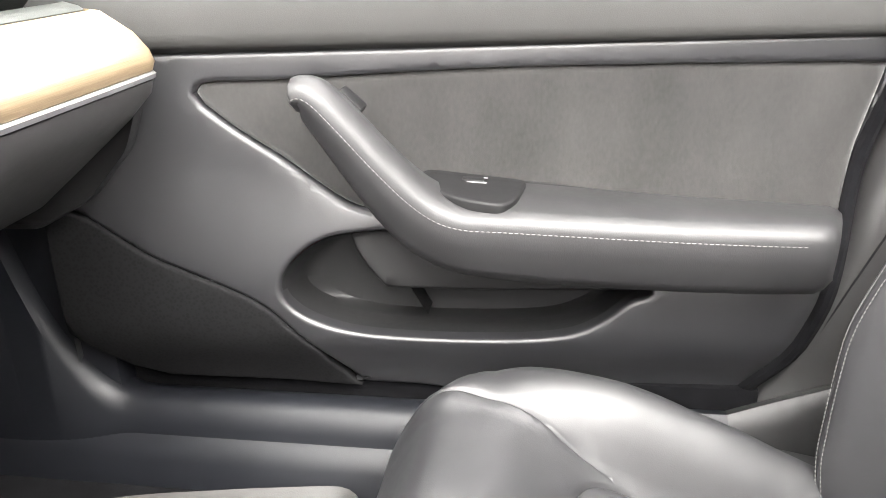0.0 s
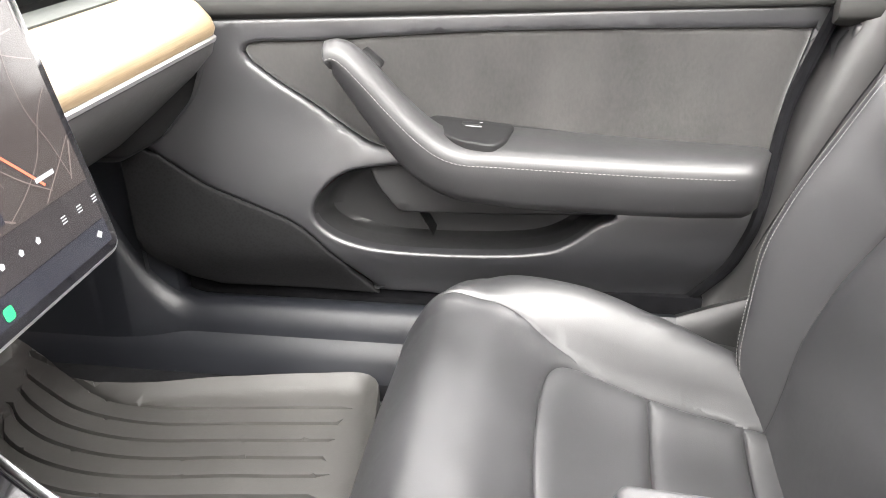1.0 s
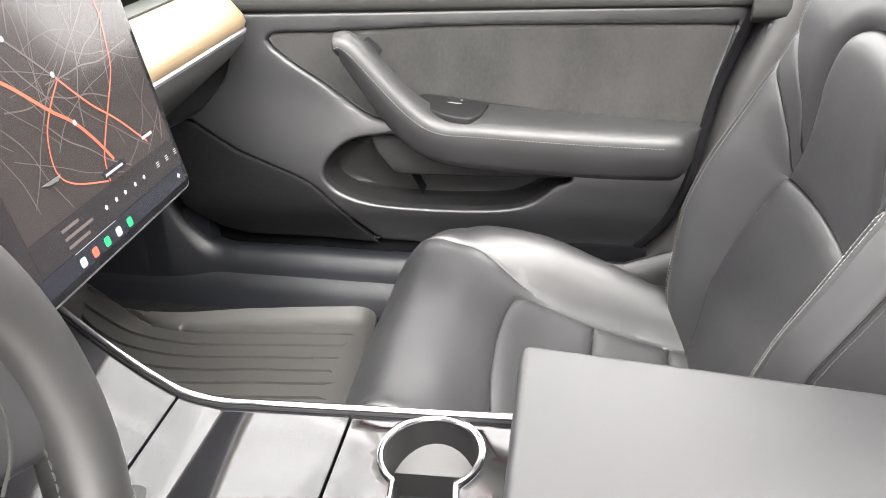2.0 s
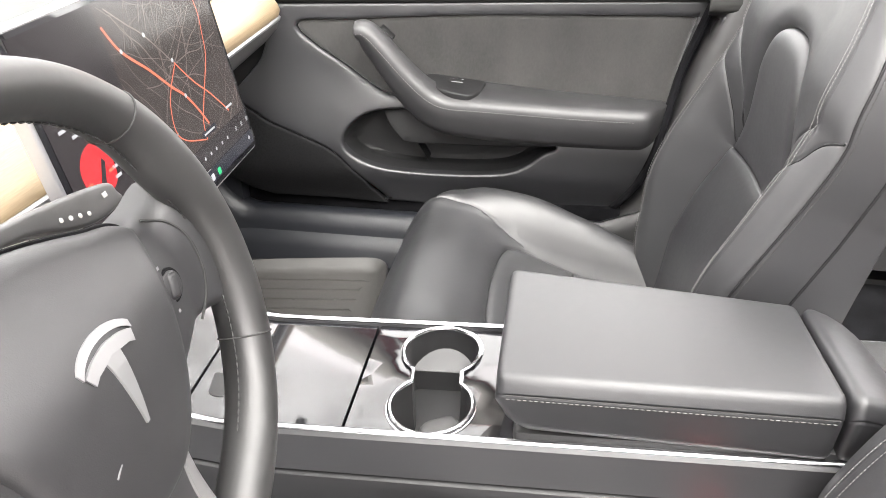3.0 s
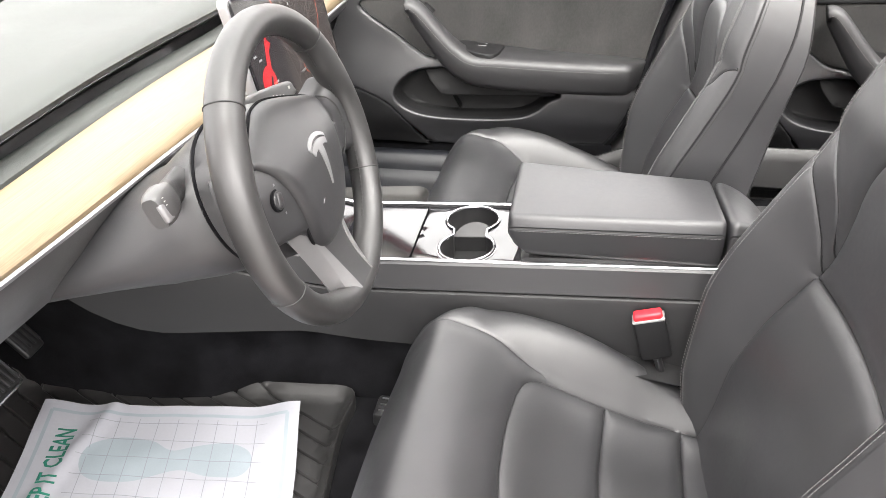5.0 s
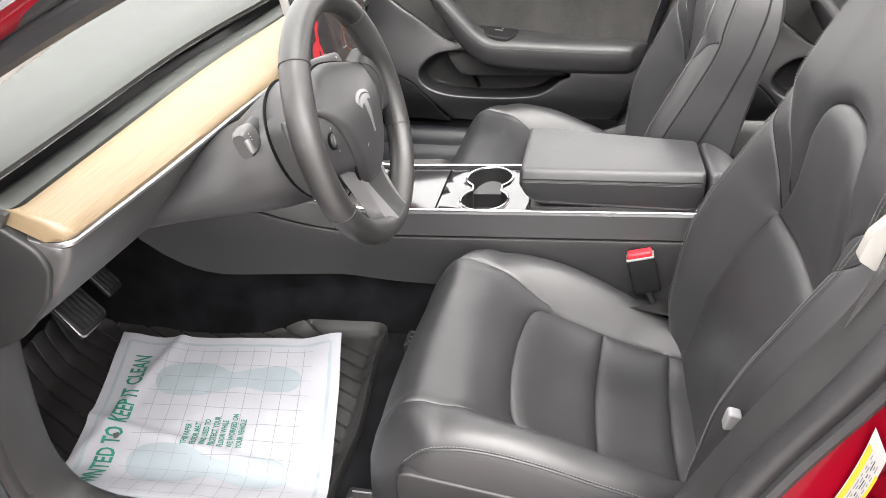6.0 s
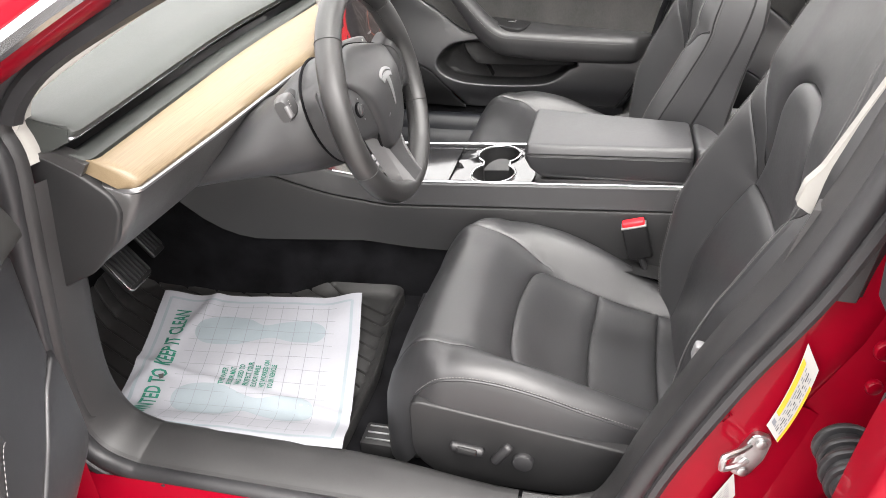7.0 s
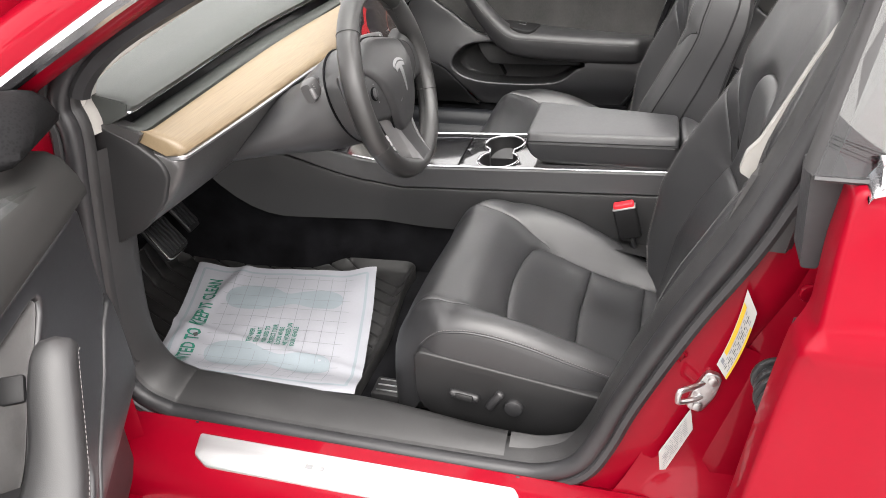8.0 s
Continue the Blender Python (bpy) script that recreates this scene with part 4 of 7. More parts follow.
for k, dz_ in ((0.99, 0.003), (0.985, 0.02), (0.96, 0.055), (0.90, 0.075)):
    wall.append([(0.037 + (p[0] - 0.037) * k, p[1] * k, con_z(p[0]) - dz_) for p in cup])
bm = loft(wall, True, False)
bm.faces.new([v for v in bm.verts][-len(cup):])
part("cup_well", bm, HARD, console, "matte black cup holder well")
bm = sheet(rounded([(0.022, -0.086), (0.060, -0.086), (0.066, 0.0), (0.052, 0.02), (0.018, 0.0)], 0.012, 4), lambda x, y, d, g: (x, y * 0.9, con_z(x) - 0.070 - edge_drop(d, 0.003)), 0.012, r=0.003, rim=[(0, 0, -0.004)])
part("well_mat", bm, GREYTRIM, console, "grey rubber well liner")
# finger slot in the front lid
bm = sheet(rounded([(-0.20, -0.055), (-0.183, -0.055), (-0.192, -0.02), (-0.206, -0.02)], 0.006, 3), lambda x, y, d, g: (x, y, con_z(x) - 0.0028), 0.01, rim=[(0, 0, -0.002)])
part("finger_slot", bm, HARD, console)
# tray floor at the front
o = rounded([(-0.60, -0.10), (-0.375, -0.10), (-0.375, 0.10), (-0.60, 0.10)], 0.01, 3)
part("front_tray", sheet(o, lambda x, y, d, g: (x, y, con_z(x) - 0.02 - 0.4 * max(0, -0.40 - x)), 0.03, rim=[(0, 0, -0.01)]), HARD, console)

# armrest box
def box_sec(x, top, w, bot, r=0.010):
    pts = rounded([(-w + 0.004, bot + 0.014), (-w, top - 0.021), (-w + 0.0012, top - 0.0185), (-w, top - 0.016), (-w + 0.006, top), (w - 0.006, top), (w, top - 0.016), (w - 0.0012, top - 0.0185), (w, top - 0.021), (w - 0.004, bot + 0.014), (w - 0.03, bot), (-w + 0.03, bot)],
                  [0.012, 0.001, 0.001, 0.001, r, r, 0.001, 0.001, 0.001, 0.012, 0.01, 0.01], 5)
    return [(x, p[0], p[1]) for p in pts]


def arm_box(name, x0, x1, parent_label, tail=0.0):
    rings = []
    steps = [0, 0.0008, 0.0025, 0.005, 0.009]
    span = x1 - x0
    xs = [x0 + e for e in steps] + [x0 + span * k for k in (0.15, 0.3, 0.5, 0.7, 0.85)] + [x1 - e for e in steps[::-1]]
    for x in xs:
        q = edge_drop(min(x - x0, x1 - x), 0.009)
        rise = 0.052 * (x - 0.03)
        k = (x - x0) / span
        top = 0.784 + rise * 0.55 - q - tail * k * k
        rings.append(box_sec(x, top, 0.0985 - q - 0.012 * (tail > 0) * k, 0.709 + q * 0.5))
    # raked front face
    for ringp in rings:
        for j, p in enumerate(ringp):
            if x0 < 0.2:
                k = max(0.0, 1 - (p[0] - x0) / 0.06)
                ringp[j] = (p[0] + 0.034 * k * sm(0.752, 0.712, p[2]), p[1], p[2])
    # the far shoulder sinks and draws in towards the rear
    for ringp in rings:
        for j, (x, y, z) in enumerate(ringp):
            k = max(0.0, (x - 0.106) / 0.302)
            ringp[j] = (x, y - 0.016 * k * max(0.0, y) / 0.0985, z - 0.018 * k * sm(-0.07, 0.0985, y) * sm(0.715, 0.76, z))
    return part(name, loft(rings), LEATHER, console, parent_label, angle=60)


ab = arm_box("armrest_lid", 0.106, 0.408, "black leather armrest lid with grey stitching")
arm_box("rear_armrest_lid", 0.4125, 0.490, "short rear armrest section in black leather", 0.045)
for s in (1, -1):
    if s > 0:
        continue
    path = [(x, s * 0.0990, 0.784 + 0.052 * (x - 0.03) * 0.55 - 0.0225) for x in np.linspace(0.116, 0.402, 60)]
    part("stitching", stitches(path, 0.0052, 0.0036, 0.0006), THREAD, ab, "pale stitching")
    part("seam", tube([(x, y - s * 0.0006, z + 0.004) for x, y, z in path], 0.0008, 5), DARKTHREAD, ab)
part("armrest_body", rbox((0.40, 0.178, 0.07), pose(0.325, 0, 0.69, 0, -3, 0), 0.008), HARD, console)
part("console_rear", rbox((0.10, 0.19, 0.26), pose(0.54, 0, 0.60), 0.03, 3), HARD, console)

# ---- seat belt buckle ----
def make_buckle(x, y, z, s):
    b = thing("belt_buckle", (x, y, z - 0.12), "black seat belt buckle with a red release button", "belt buckle", "belt buckles")
    m = pose(x, y, z, 0, -16, 0)
    part("housing", rbox((0.046, 0.022, 0.072), m @ pose(0, 0, -0.045), 0.005, 3), BLACKPL, b)
    part("release_button", rbox((0.041, 0.018, 0.012), m @ pose(0, 0, -0.006), 0.004, 3), REDPL, b, "bright red release button")
    part("bezel", rbox((0.046, 0.022, 0.004), m @ pose(0, 0, -0.011), 0.0015), SILVERPL, b)
    part("stalk", tube([m @ Vector((0, 0, -0.08)), m @ Vector((0.004, 0, -0.14)), m @ Vector((0.012, 0, -0.2))], 0.012, 8, flat=0.5, up=(1, 0, 0)), RUBBER, b)
    return b


make_buckle(0.312, -0.131, 0.664, -1)
make_buckle(0.262, 0.131, 0.640, 1)
# ---- dashboard ----
dash = thing("dashboard", (-0.40, 0.0, 0.75), "dashboard with open-pore wood band, air slot and dark padded top", "dashboard")


def bow(y, z=0.95):
    """The dash swells towards the seats in the middle and falls back at both ends; its upper edge runs off forward."""
    k = min(1.0, max(0.0, (z - 0.962) / 0.03))
    if y > -0.15:
        low = -0.003 - 0.046 * sm(-0.15, 0.38, y)
    else:
        low = -0.003 - 0.085 * (y + 0.15) ** 2
    high = -0.004 - 0.016 * sm(-0.85, 0.0, y) * 1.15 - 0.012 * sm(0.0, 0.38, y)
    return low + (high - low) * k


def lip_shift(y):
    """How much further forward the pad and the air slot lie."""
    return -0.005 - 0.009 * sm(-0.75, -0.15, y)


def droop(y, z=0.95):
    """The passenger's half lies a little lower."""
    k = min(1.0, max(0.0, (z - 0.962) / 0.03))
    return -(0.037 - 0.017 * k) * sm(-0.35, 0.40, y)


def dash_band(name, prof, material, y0=-0.68, y1=0.608, label="", angle=40, shift=None):
    """A band of the dash drawn along its width, with both ends rounded in plan."""
    ends = [0.0, 0.0012, 0.0035, 0.007, 0.012, 0.020]
    inner = np.linspace(y0 + 0.03, y1 - 0.03, 34)
    ys = [y0 + e for e in ends] + [float(v) for v in inner] + [y1 - e for e in ends[::-1]]
    rings = []
    for y in ys:
        e = max(0.0, (y0 + 0.012 - y) / 0.012)
        back = 0.018 * (1 - math.sqrt(max(0.0, 1 - e * e)))
        e = max(0.0, (y - y1 + 0.020) / 0.020)
        back += 0.024 * (1 - math.sqrt(max(0.0, 1 - e * e)))
        rings.append([(x - back * min(1.0, max(0.0, (x + 0.40) / 0.09)) + bow(y, z) + (shift(y) if shift else 0.0) - 0.035 * sm(0.945, 0.87, z) * sm(0.03, 0.13, y), y, z + droop(y, z)) for x, z in prof])
    return part(name, loft(rings), material, dash, label, angle=angle)


# padded top, from the slot forward to the windscreen
dash_band("top_pad", [(-0.372, 1.012), (-0.345, 1.026), (-0.340, 1.033), (-0.348, 1.040), (-0.40, 1.047), (-0.55, 1.050), (-0.80, 1.030), (-0.80, 0.98), (-0.40, 0.99)], DASHPAD, label="dark grey padded dash top", shift=lip_shift)
# air slot
dash_band("air_slot", [(-0.42, 0.975), (-0.415, 1.012), (-0.385, 1.0125), (-0.390, 0.995), (-0.385, 0.980)], HARD, label="dark full-width air slot", shift=lip_shift)
dash_band("slot_edge", [(-0.3500, 1.0232), (-0.3475, 1.0250), (-0.3455, 1.0232), (-0.3475, 1.0214)], CHROME, shift=lip_shift)
# sloping shelf between slot and wood
dash_band("shelf", [(-0.392, 0.988), (-0.374, 0.9975), (-0.3595, 1.0030), (-0.344, 0.9995), (-0.3395, 0.9965), (-0.3385, 0.985), (-0.392, 0.975)], DASHPAD, label="smooth dark shelf")
# wood
dash_band("wood_band", [(-0.3345, 0.9925), (-0.332, 0.9965), (-0.322, 0.9955), (-0.290, 0.9830), (-0.272, 0.9730), (-0.2655, 0.9665), (-0.2665, 0.9610), (-0.275, 0.9600), (-0.334, 0.980)], WOOD, -0.678, 0.606, "pale open-pore wood band", angle=50)
dash_band("wood_trim", [(-0.2665, 0.9605), (-0.2640, 0.9585), (-0.2650, 0.9545), (-0.275, 0.9530), (-0.285, 0.9585)], TRIM, -0.679, 0.607, "satin silver trim under the wood")
# lower face, hollowing forward to the footwell
dash_band("lower_face", [(-0.268, 0.9525), (-0.272, 0.940), (-0.285, 0.915), (-0.320, 0.868), (-0.375, 0.825), (-0.425, 0.800), (-0.52, 0.765), (-0.60, 0.750), (-0.66, 0.78), (-0.66, 0.96), (-0.36, 0.975)], GREYTRIM, label="grey soft lower dash", angle=60)
# end cap on the driver's side
cap_line = rounded([(-0.314, 0.953), (-0.352, 0.982), (-0.40, 1.004), (-0.50, 1.010), (-0.50, 0.80), (-0.432, 0.802), (-0.375, 0.832), (-0.325, 0.885), (-0.306, 0.93)], 0.010, 3)
for y, s, dx_ in ((-0.681, -1, -0.012), (0.606, 1, bow(0.606) + 0.016)):
    part("end_cap", sheet(cap_line, lambda x, z, d, g: (x + dx_, y + s * (0.006 - edge_drop(d, 0.004)), z + droop(y)), 0.03, r=0.004, rim=[(0, -s * 0.014, 0)]), HARD, dash, "matte black dash end cap")
# flat ends of pad and shelf above the cap
part("pad_end", loft([[(-0.366, y, 1.020), (-0.362, y, 1.036), (-0.41, y, 1.046), (-0.50, y, 1.047), (-0.50, y, 1.00), (-0.40, y, 1.004)] for y in (-0.6815, -0.60)]), DASHPAD, dash, angle=40)
part("shelf_end", loft([[(-0.358, y, 0.978), (-0.347, y, 0.9935), (-0.383, y, 1.0065), (-0.43, y, 1.004), (-0.43, y, 0.965)] for y in (-0.686, -0.665)]), GREYTRIM, dash, "satin grey shelf end", angle=40)
# underside of the cowl and bulkhead
part("knee_panel", rbox((0.30, 1.28, 0.02), pose(-0.66, -0.02, 0.735, 0, -14, 0), 0.006), HARD, dash)

# ---- touchscreen ----
SC = Matrix.Translation((-0.213, -0.015, 0.9965)) @ Matrix(((0, -math.sin(radians(11)), math.cos(radians(11)), 0), (1, 0, 0, 0), (0, math.cos(radians(11)), math.sin(radians(11)), 0), (0, 0, 0, 1)))
screen = thing("touchscreen", SC.translation, "wide glossy touchscreen showing a dark road map", "touchscreen")


def on_screen(u, v, d=0.0):
    return SC @ Vector((u, v, d))


SW, SH = 0.160, 0.1075
face = rounded([(-SW, -SH), (SW, -SH), (SW, SH), (-SW, SH)], 0.011, 6)
part("housing", sheet(face, lambda u, v, d, g: on_screen(u, v, -edge_drop(d, 0.003)), 0.03, r=0.003, rim=[SC.to_3x3() @ Vector((0, 0, -0.010))], cap=True), TRIM, screen, "thin silver screen frame")
inner = rounded([(-SW + 0.003, -SH + 0.003), (SW - 0.003, -SH + 0.003), (SW - 0.003, SH - 0.003), (-SW + 0.003, SH - 0.003)], 0.009, 6)
glass_face = part("glass_face", sheet(inner, lambda u, v, d, g: on_screen(u, v, 0.0012 - edge_drop(d, 0.001)), 0.04, r=0.001, rim=[SC.to_3x3() @ Vector((0, 0, -0.003))]), GLOSS, screen, "black glass screen face")
MAPDARK = glow("map_ground", (0.060, 0.043, 0.040), 0.096)
PANELDARK = glow("screen_panel", (0.024, 0.016, 0.020), 0.096)
DOCK = glow("screen_dock", (0.005, 0.006, 0.018), 0.132)
ROAD = glow("map_road", (0.42, 0.33, 0.30), 0.060)
JAM = glow("map_busy_road", (0.95, 0.22, 0.12), 0.132)
CARRED = glow("screen_red_car", (0.85, 0.02, 0.03), 0.120)
WHITEUI = glow("screen_white", (0.85, 0.85, 0.88), 0.096)
GREENUI = glow("screen_green", (0.02, 0.65, 0.22), 0.132)
REDUI = glow("screen_orange", (0.95, 0.20, 0.12), 0.120)


def flat(poly, d, material, name, lab=""):
    bm = bmesh.new()
    vs = [bm.verts.new(on_screen(p[0], p[1], d)) for p in poly]
    bm.faces.new(vs)
    return part(name, bm, material, screen, lab, flat=True)


def rect(u0, v0, u1, v1):
    return [(u0, v0), (u1, v0), (u1, v1), (u0, v1)]


X0, X1, Y0, Y1 = -SW + 0.009, SW - 0.009, -SH + 0.009, SH - 0.008
flat(rect(X0, -0.0840, -0.045, Y1), 0.00150, PANELDARK, "car_panel")
flat(rect(-0.0448, -0.0600, X1, Y1), 0.00150, MAPDARK, "map_area", "dark brown map")
flat(rect(-0.0448, -0.0838, X1, -0.0602), 0.00150, PANELDARK, "media_bar", "dark media bar")
flat(rect(X0, Y0, X1, -0.0842), 0.00150, DOCK, "dock_bar", "dark blue icon bar")
rng = random.Random(5)


def road(material, pts, w, d, nm):
    bm = bmesh.new()
    pts = [Vector((p[0], p[1], 0)) for p in spline([(a, b, 0) for a, b in pts], 5)]
    pts = [p for p in pts if -0.044 < p.x < X1 - 0.001 and -0.0590 < p.y < Y1 - 0.001]
    for a, b in zip(pts, pts[1:]):
        if (b - a).length > 0.03:
            continue
        s = (b - a).cross(Vector((0, 0, 1))).normalized() * w / 2
        try:
            bm.faces.new([bm.verts.new(on_screen(q.x, q.y, d)) for q in (a - s, b - s, b + s, a + s)])
        except ValueError:
            pass
    if bm.faces:
        part(nm, bm, material, screen, flat=True)


for i in range(46):
    u, v = rng.uniform(-0.03, 0.155), rng.uniform(-0.08, 0.1)
    a = rng.choice((0.5, 2.1, 1.2, 2.8)) + rng.uniform(-0.3, 0.3)
    pts = []
    for k in range(6):
        pts.append((u, v))
        a += rng.uniform(-0.35, 0.35)
        u, v = u + 0.022 * math.cos(a), v + 0.022 * math.sin(a)
    road(ROAD, pts, rng.choice((0.0005, 0.0007, 0.0011)), 0.00170, "map_road")
road(JAM, [(-0.042, 0.080), (-0.028, 0.056), (0.002, 0.031), (0.027, 0.007), (0.045, -0.008), (0.060, -0.028), (0.070, -0.046)], 0.0026, 0.00185, "busy_road")
road(REDUI, [(0.030, 0.004), (0.046, -0.009), (0.060, -0.028), (0.069, -0.044)], 0.0014, 0.00200, "busy_road")
road(ROAD, [(-0.030, 0.092), (-0.006, 0.073), (0.013, 0.059), (0.046, 0.024)], 0.0016, 0.00185, "map_road")
road(JAM, [(0.046, 0.024), (0.069, -0.002), (0.092, -0.022), (0.118, -0.050)], 0.0016, 0.00185, "busy_road")
road(JAM, [(0.118, 0.080), (0.121, 0.054), (0.116, 0.033), (0.109, 0.013), (0.092, -0.006), (0.072, -0.027), (0.060, -0.042), (0.056, -0.058)], 0.0013, 0.00185, "busy_road")
road(JAM, [(0.046, 0.022), (0.027, 0.007), (0.014, -0.008), (0.008, -0.030), (0.020, -0.044), (0.054, -0.057)], 0.0012, 0.00185, "busy_road")
for u, v in ((-0.028, 0.056), (0.013, 0.059), (0.045, -0.008), (0.044, 0.027)):
    flat([(u + 0.0022 * math.cos(a), v + 0.0022 * math.sin(a)) for a in np.linspace(0, 5.6, 8)], 0.00215, WHITEUI, "map_pin")
flat(rounded(rect(0.050, -0.0555, 0.081, -0.0490), 0.0015, 2), 0.00205, DOCK, "map_name_plate")
flat(rect(0.053, -0.0535, 0.077, -0.0515), 0.00220, WHITEUI, "text_bar")
flat(rect(0.112, -0.047, 0.128, -0.0445), 0.00205, WHITEUI, "text_bar")
# red car picture in the side panel
flat([(p[0], p[1]) for p in rounded([(-0.136, -0.026), (-0.137, -0.006), (-0.127, 0.006), (-0.112, 0.010), (-0.100, 0.004), (-0.093, -0.012), (-0.096, -0.030), (-0.118, -0.036)], 0.010, 5)], 0.00175, CARRED, "car_picture", "red car graphic")
flat([(-0.112, 0.004), (-0.098, 0.034), (-0.090, 0.046), (-0.088, 0.036), (-0.080, 0.030), (-0.092, 0.022), (-0.100, 0.000)], 0.00185, CARRED, "car_outline_picture")
flat([(-0.119, -0.024), (-0.107, -0.006), (-0.104, -0.010), (-0.113, -0.026)], 0.00200, PANELDARK, "car_window_picture")
for u in (-0.131, -0.101):
    flat(rect(u - 0.003, -0.020, u + 0.003, -0.0175), 0.00200, JAM, "car_lamp_picture")
# dock icons, media controls and small print
for u, m_ in ((-0.005, WHITEUI), (0.010, REDUI), (0.026, GREENUI), (0.042, WHITEUI), (0.058, GREENUI)):
    flat(rounded(rect(u - 0.0036, -0.0966, u + 0.0036, -0.0894), 0.0022, 3), 0.00175, m_, "app_icon")
flat([(0.139, -0.091), (0.142, -0.0885), (0.145, -0.091), (0.142, -0.0935)], 0.00175, WHITEUI, "small_icon")
for u in (0.040, 0.054, 0.067, 0.082, 0.096):
    flat([(u + 0.0021 * math.cos(a), -0.0722 + 0.0021 * math.sin(a)) for a in np.linspace(0.4, 5.4, 5)], 0.00175, WHITEUI, "small_icon")
for u in (0.120, 0.135, 0.150):
    for k in range(3):
        flat(rect(u - 0.0022, -0.0736 + 0.0017 * k, u + 0.0022, -0.0728 + 0.0017 * k), 0.00175, WHITEUI, "small_icon")
flat(rect(-0.010, -0.0848, 0.043, -0.0842), 0.00180, WHITEUI, "progress_line")
for i, w in enumerate((0.026, 0.034, 0.020)):
    flat(rect(-0.012, -0.0795 + i * 0.0062, -0.012 + w, -0.0772 + i * 0.0062), 0.00175, ROAD, "text_bar")
for u, v in ((-0.140, 0.026), (-0.128, 0.018), (-0.099, -0.028), (-0.098, -0.020), (-0.135, 0.078)):
    flat(rect(u, v, u + 0.009, v + 0.0028), 0.00175, WHITEUI, "text_bar")
bm = tube([on_screen(0, -0.02, -0.012), on_screen(0, -0.05, -0.04), (-0.33, -0.015, 0.94)], 0.022, 14)
part("stalk_arm", bm, HARD, screen)

# ---- steering wheel ----
WC = Vector((-0.078, -0.366, 0.980))
TILT_W = radians(15.2)
WM = Matrix.Translation(WC) @ Matrix(((0, -math.sin(TILT_W), math.cos(TILT_W), 0), (1, 0, 0, 0), (0, math.cos(TILT_W), math.sin(TILT_W), 0), (0, 0, 0, 1)))
wheel = thing("steering_wheel", WC, "black leather steering wheel with three spokes and silver lower spoke", "steering wheel")


def on_wheel(u, v, d=0.0):
    return WM @ Vector((u, v, d))


back_w = WM.to_3x3() @ Vector((0, 0, -1))
RW, RT, RA = 0.1512, 0.0152, 0.0182


def rim_section(a, grow=0.0):
    """The rim's section at the angle a: fuller grips at ten and two, a slightly flattened foot."""
    near = lambda c, w: math.exp(-(((a - radians(c) + math.pi) % (2 * math.pi) - math.pi) / w) ** 2)
    grip = 1.0 + 0.42 * (near(28, 0.20) + near(152, 0.20)) + 0.22 * (near(-62, 0.25) + near(-118, 0.25))
    out = []
    for j in range(24):
        b = 2 * math.pi * j / 24
        c, s_ = math.cos(b), math.sin(b)
        rr = RW + (RT + grow) * c * (grip if c < 0 else 1)
        vv = rr * math.sin(a)
        if vv < -0.150:
            vv = -0.150 + (vv + 0.150) * 0.85
        out.append(on_wheel(rr * math.cos(a), vv, (RA + grow) * math.copysign(abs(s_) ** 0.92, s_)))
    return out


rim = part("rim", loft([rim_section(2 * math.pi * k / 144) for k in range(144)], True, False, loop=True), WHEELSKIN, wheel, "stitched black leather rim", angle=80)
for a in (45, 135, 206, 334):
    ring = rim_section(radians(a), 0.0003)
    part("rim_seam", tube(ring, 0.0007, 5, closed=True), DARKTHREAD, rim)
for lo, hi in ((-52, 22), (34, 146), (158, 232)):
    pth = [rim_section(radians(lo + (hi - lo) * k / 40), 0.0004)[12] for k in range(41)]
    part("stitching", stitches(pth, 0.0052, 0.0040, 0.0008), DARKTHREAD, rim, "dark cross stitching on the inner side")


def dome(u, v):
    """The hub bulges towards the driver."""
    w = v - 0.008
    return 0.0215 - (2.4 if w < 0 else 9.0) * w * w - 1.45 * u * u


# hub: padded airbag cover with wings above the side spokes
half_hub = [(0.020, 0.0735), (0.045, 0.0660), (0.065, 0.0585), (0.082, 0.0530), (0.0905, 0.0465), (0.0860, 0.0385), (0.0785, 0.0280), (0.0725, 0.0140), (0.0660, -0.0060), (0.0605, -0.0240), (0.0550, -0.0400), (0.0450, -0.0640), (0.0290, -0.0815)]
hub_line = spline([(0.0, 0.0755)] + half_hub + [(0.0, -0.0860)] + [(-a, b) for a, b in half_hub[::-1]], 6, True)
hub = part("airbag_cover", sheet(hub_line, lambda u, v, d, g: on_wheel(u, v, dome(u, v) - edge_drop(d, 0.009)), 0.007, r=0.009, rim=[back_w * 0.012, back_w * 0.02]), SOFT, wheel, "dark grey airbag cover", angle=70)
part("cover_groove", tube([on_wheel(p[0], p[1], dome(p[0], p[1]) - 0.0115) for p in beside(hub_line, 0.0, True)], 0.0021, 6, closed=True), CARPET, wheel)
part("key_mark", rbox((0.0075, 0.0012, 0.0004), WM @ Matrix.Translation((-0.029, -0.028, dome(-0.029, -0.028) + 0.0001)) @ pose(0, 0, 0, 0, -4, 32), 0.0002), GREYPLATE, hub)
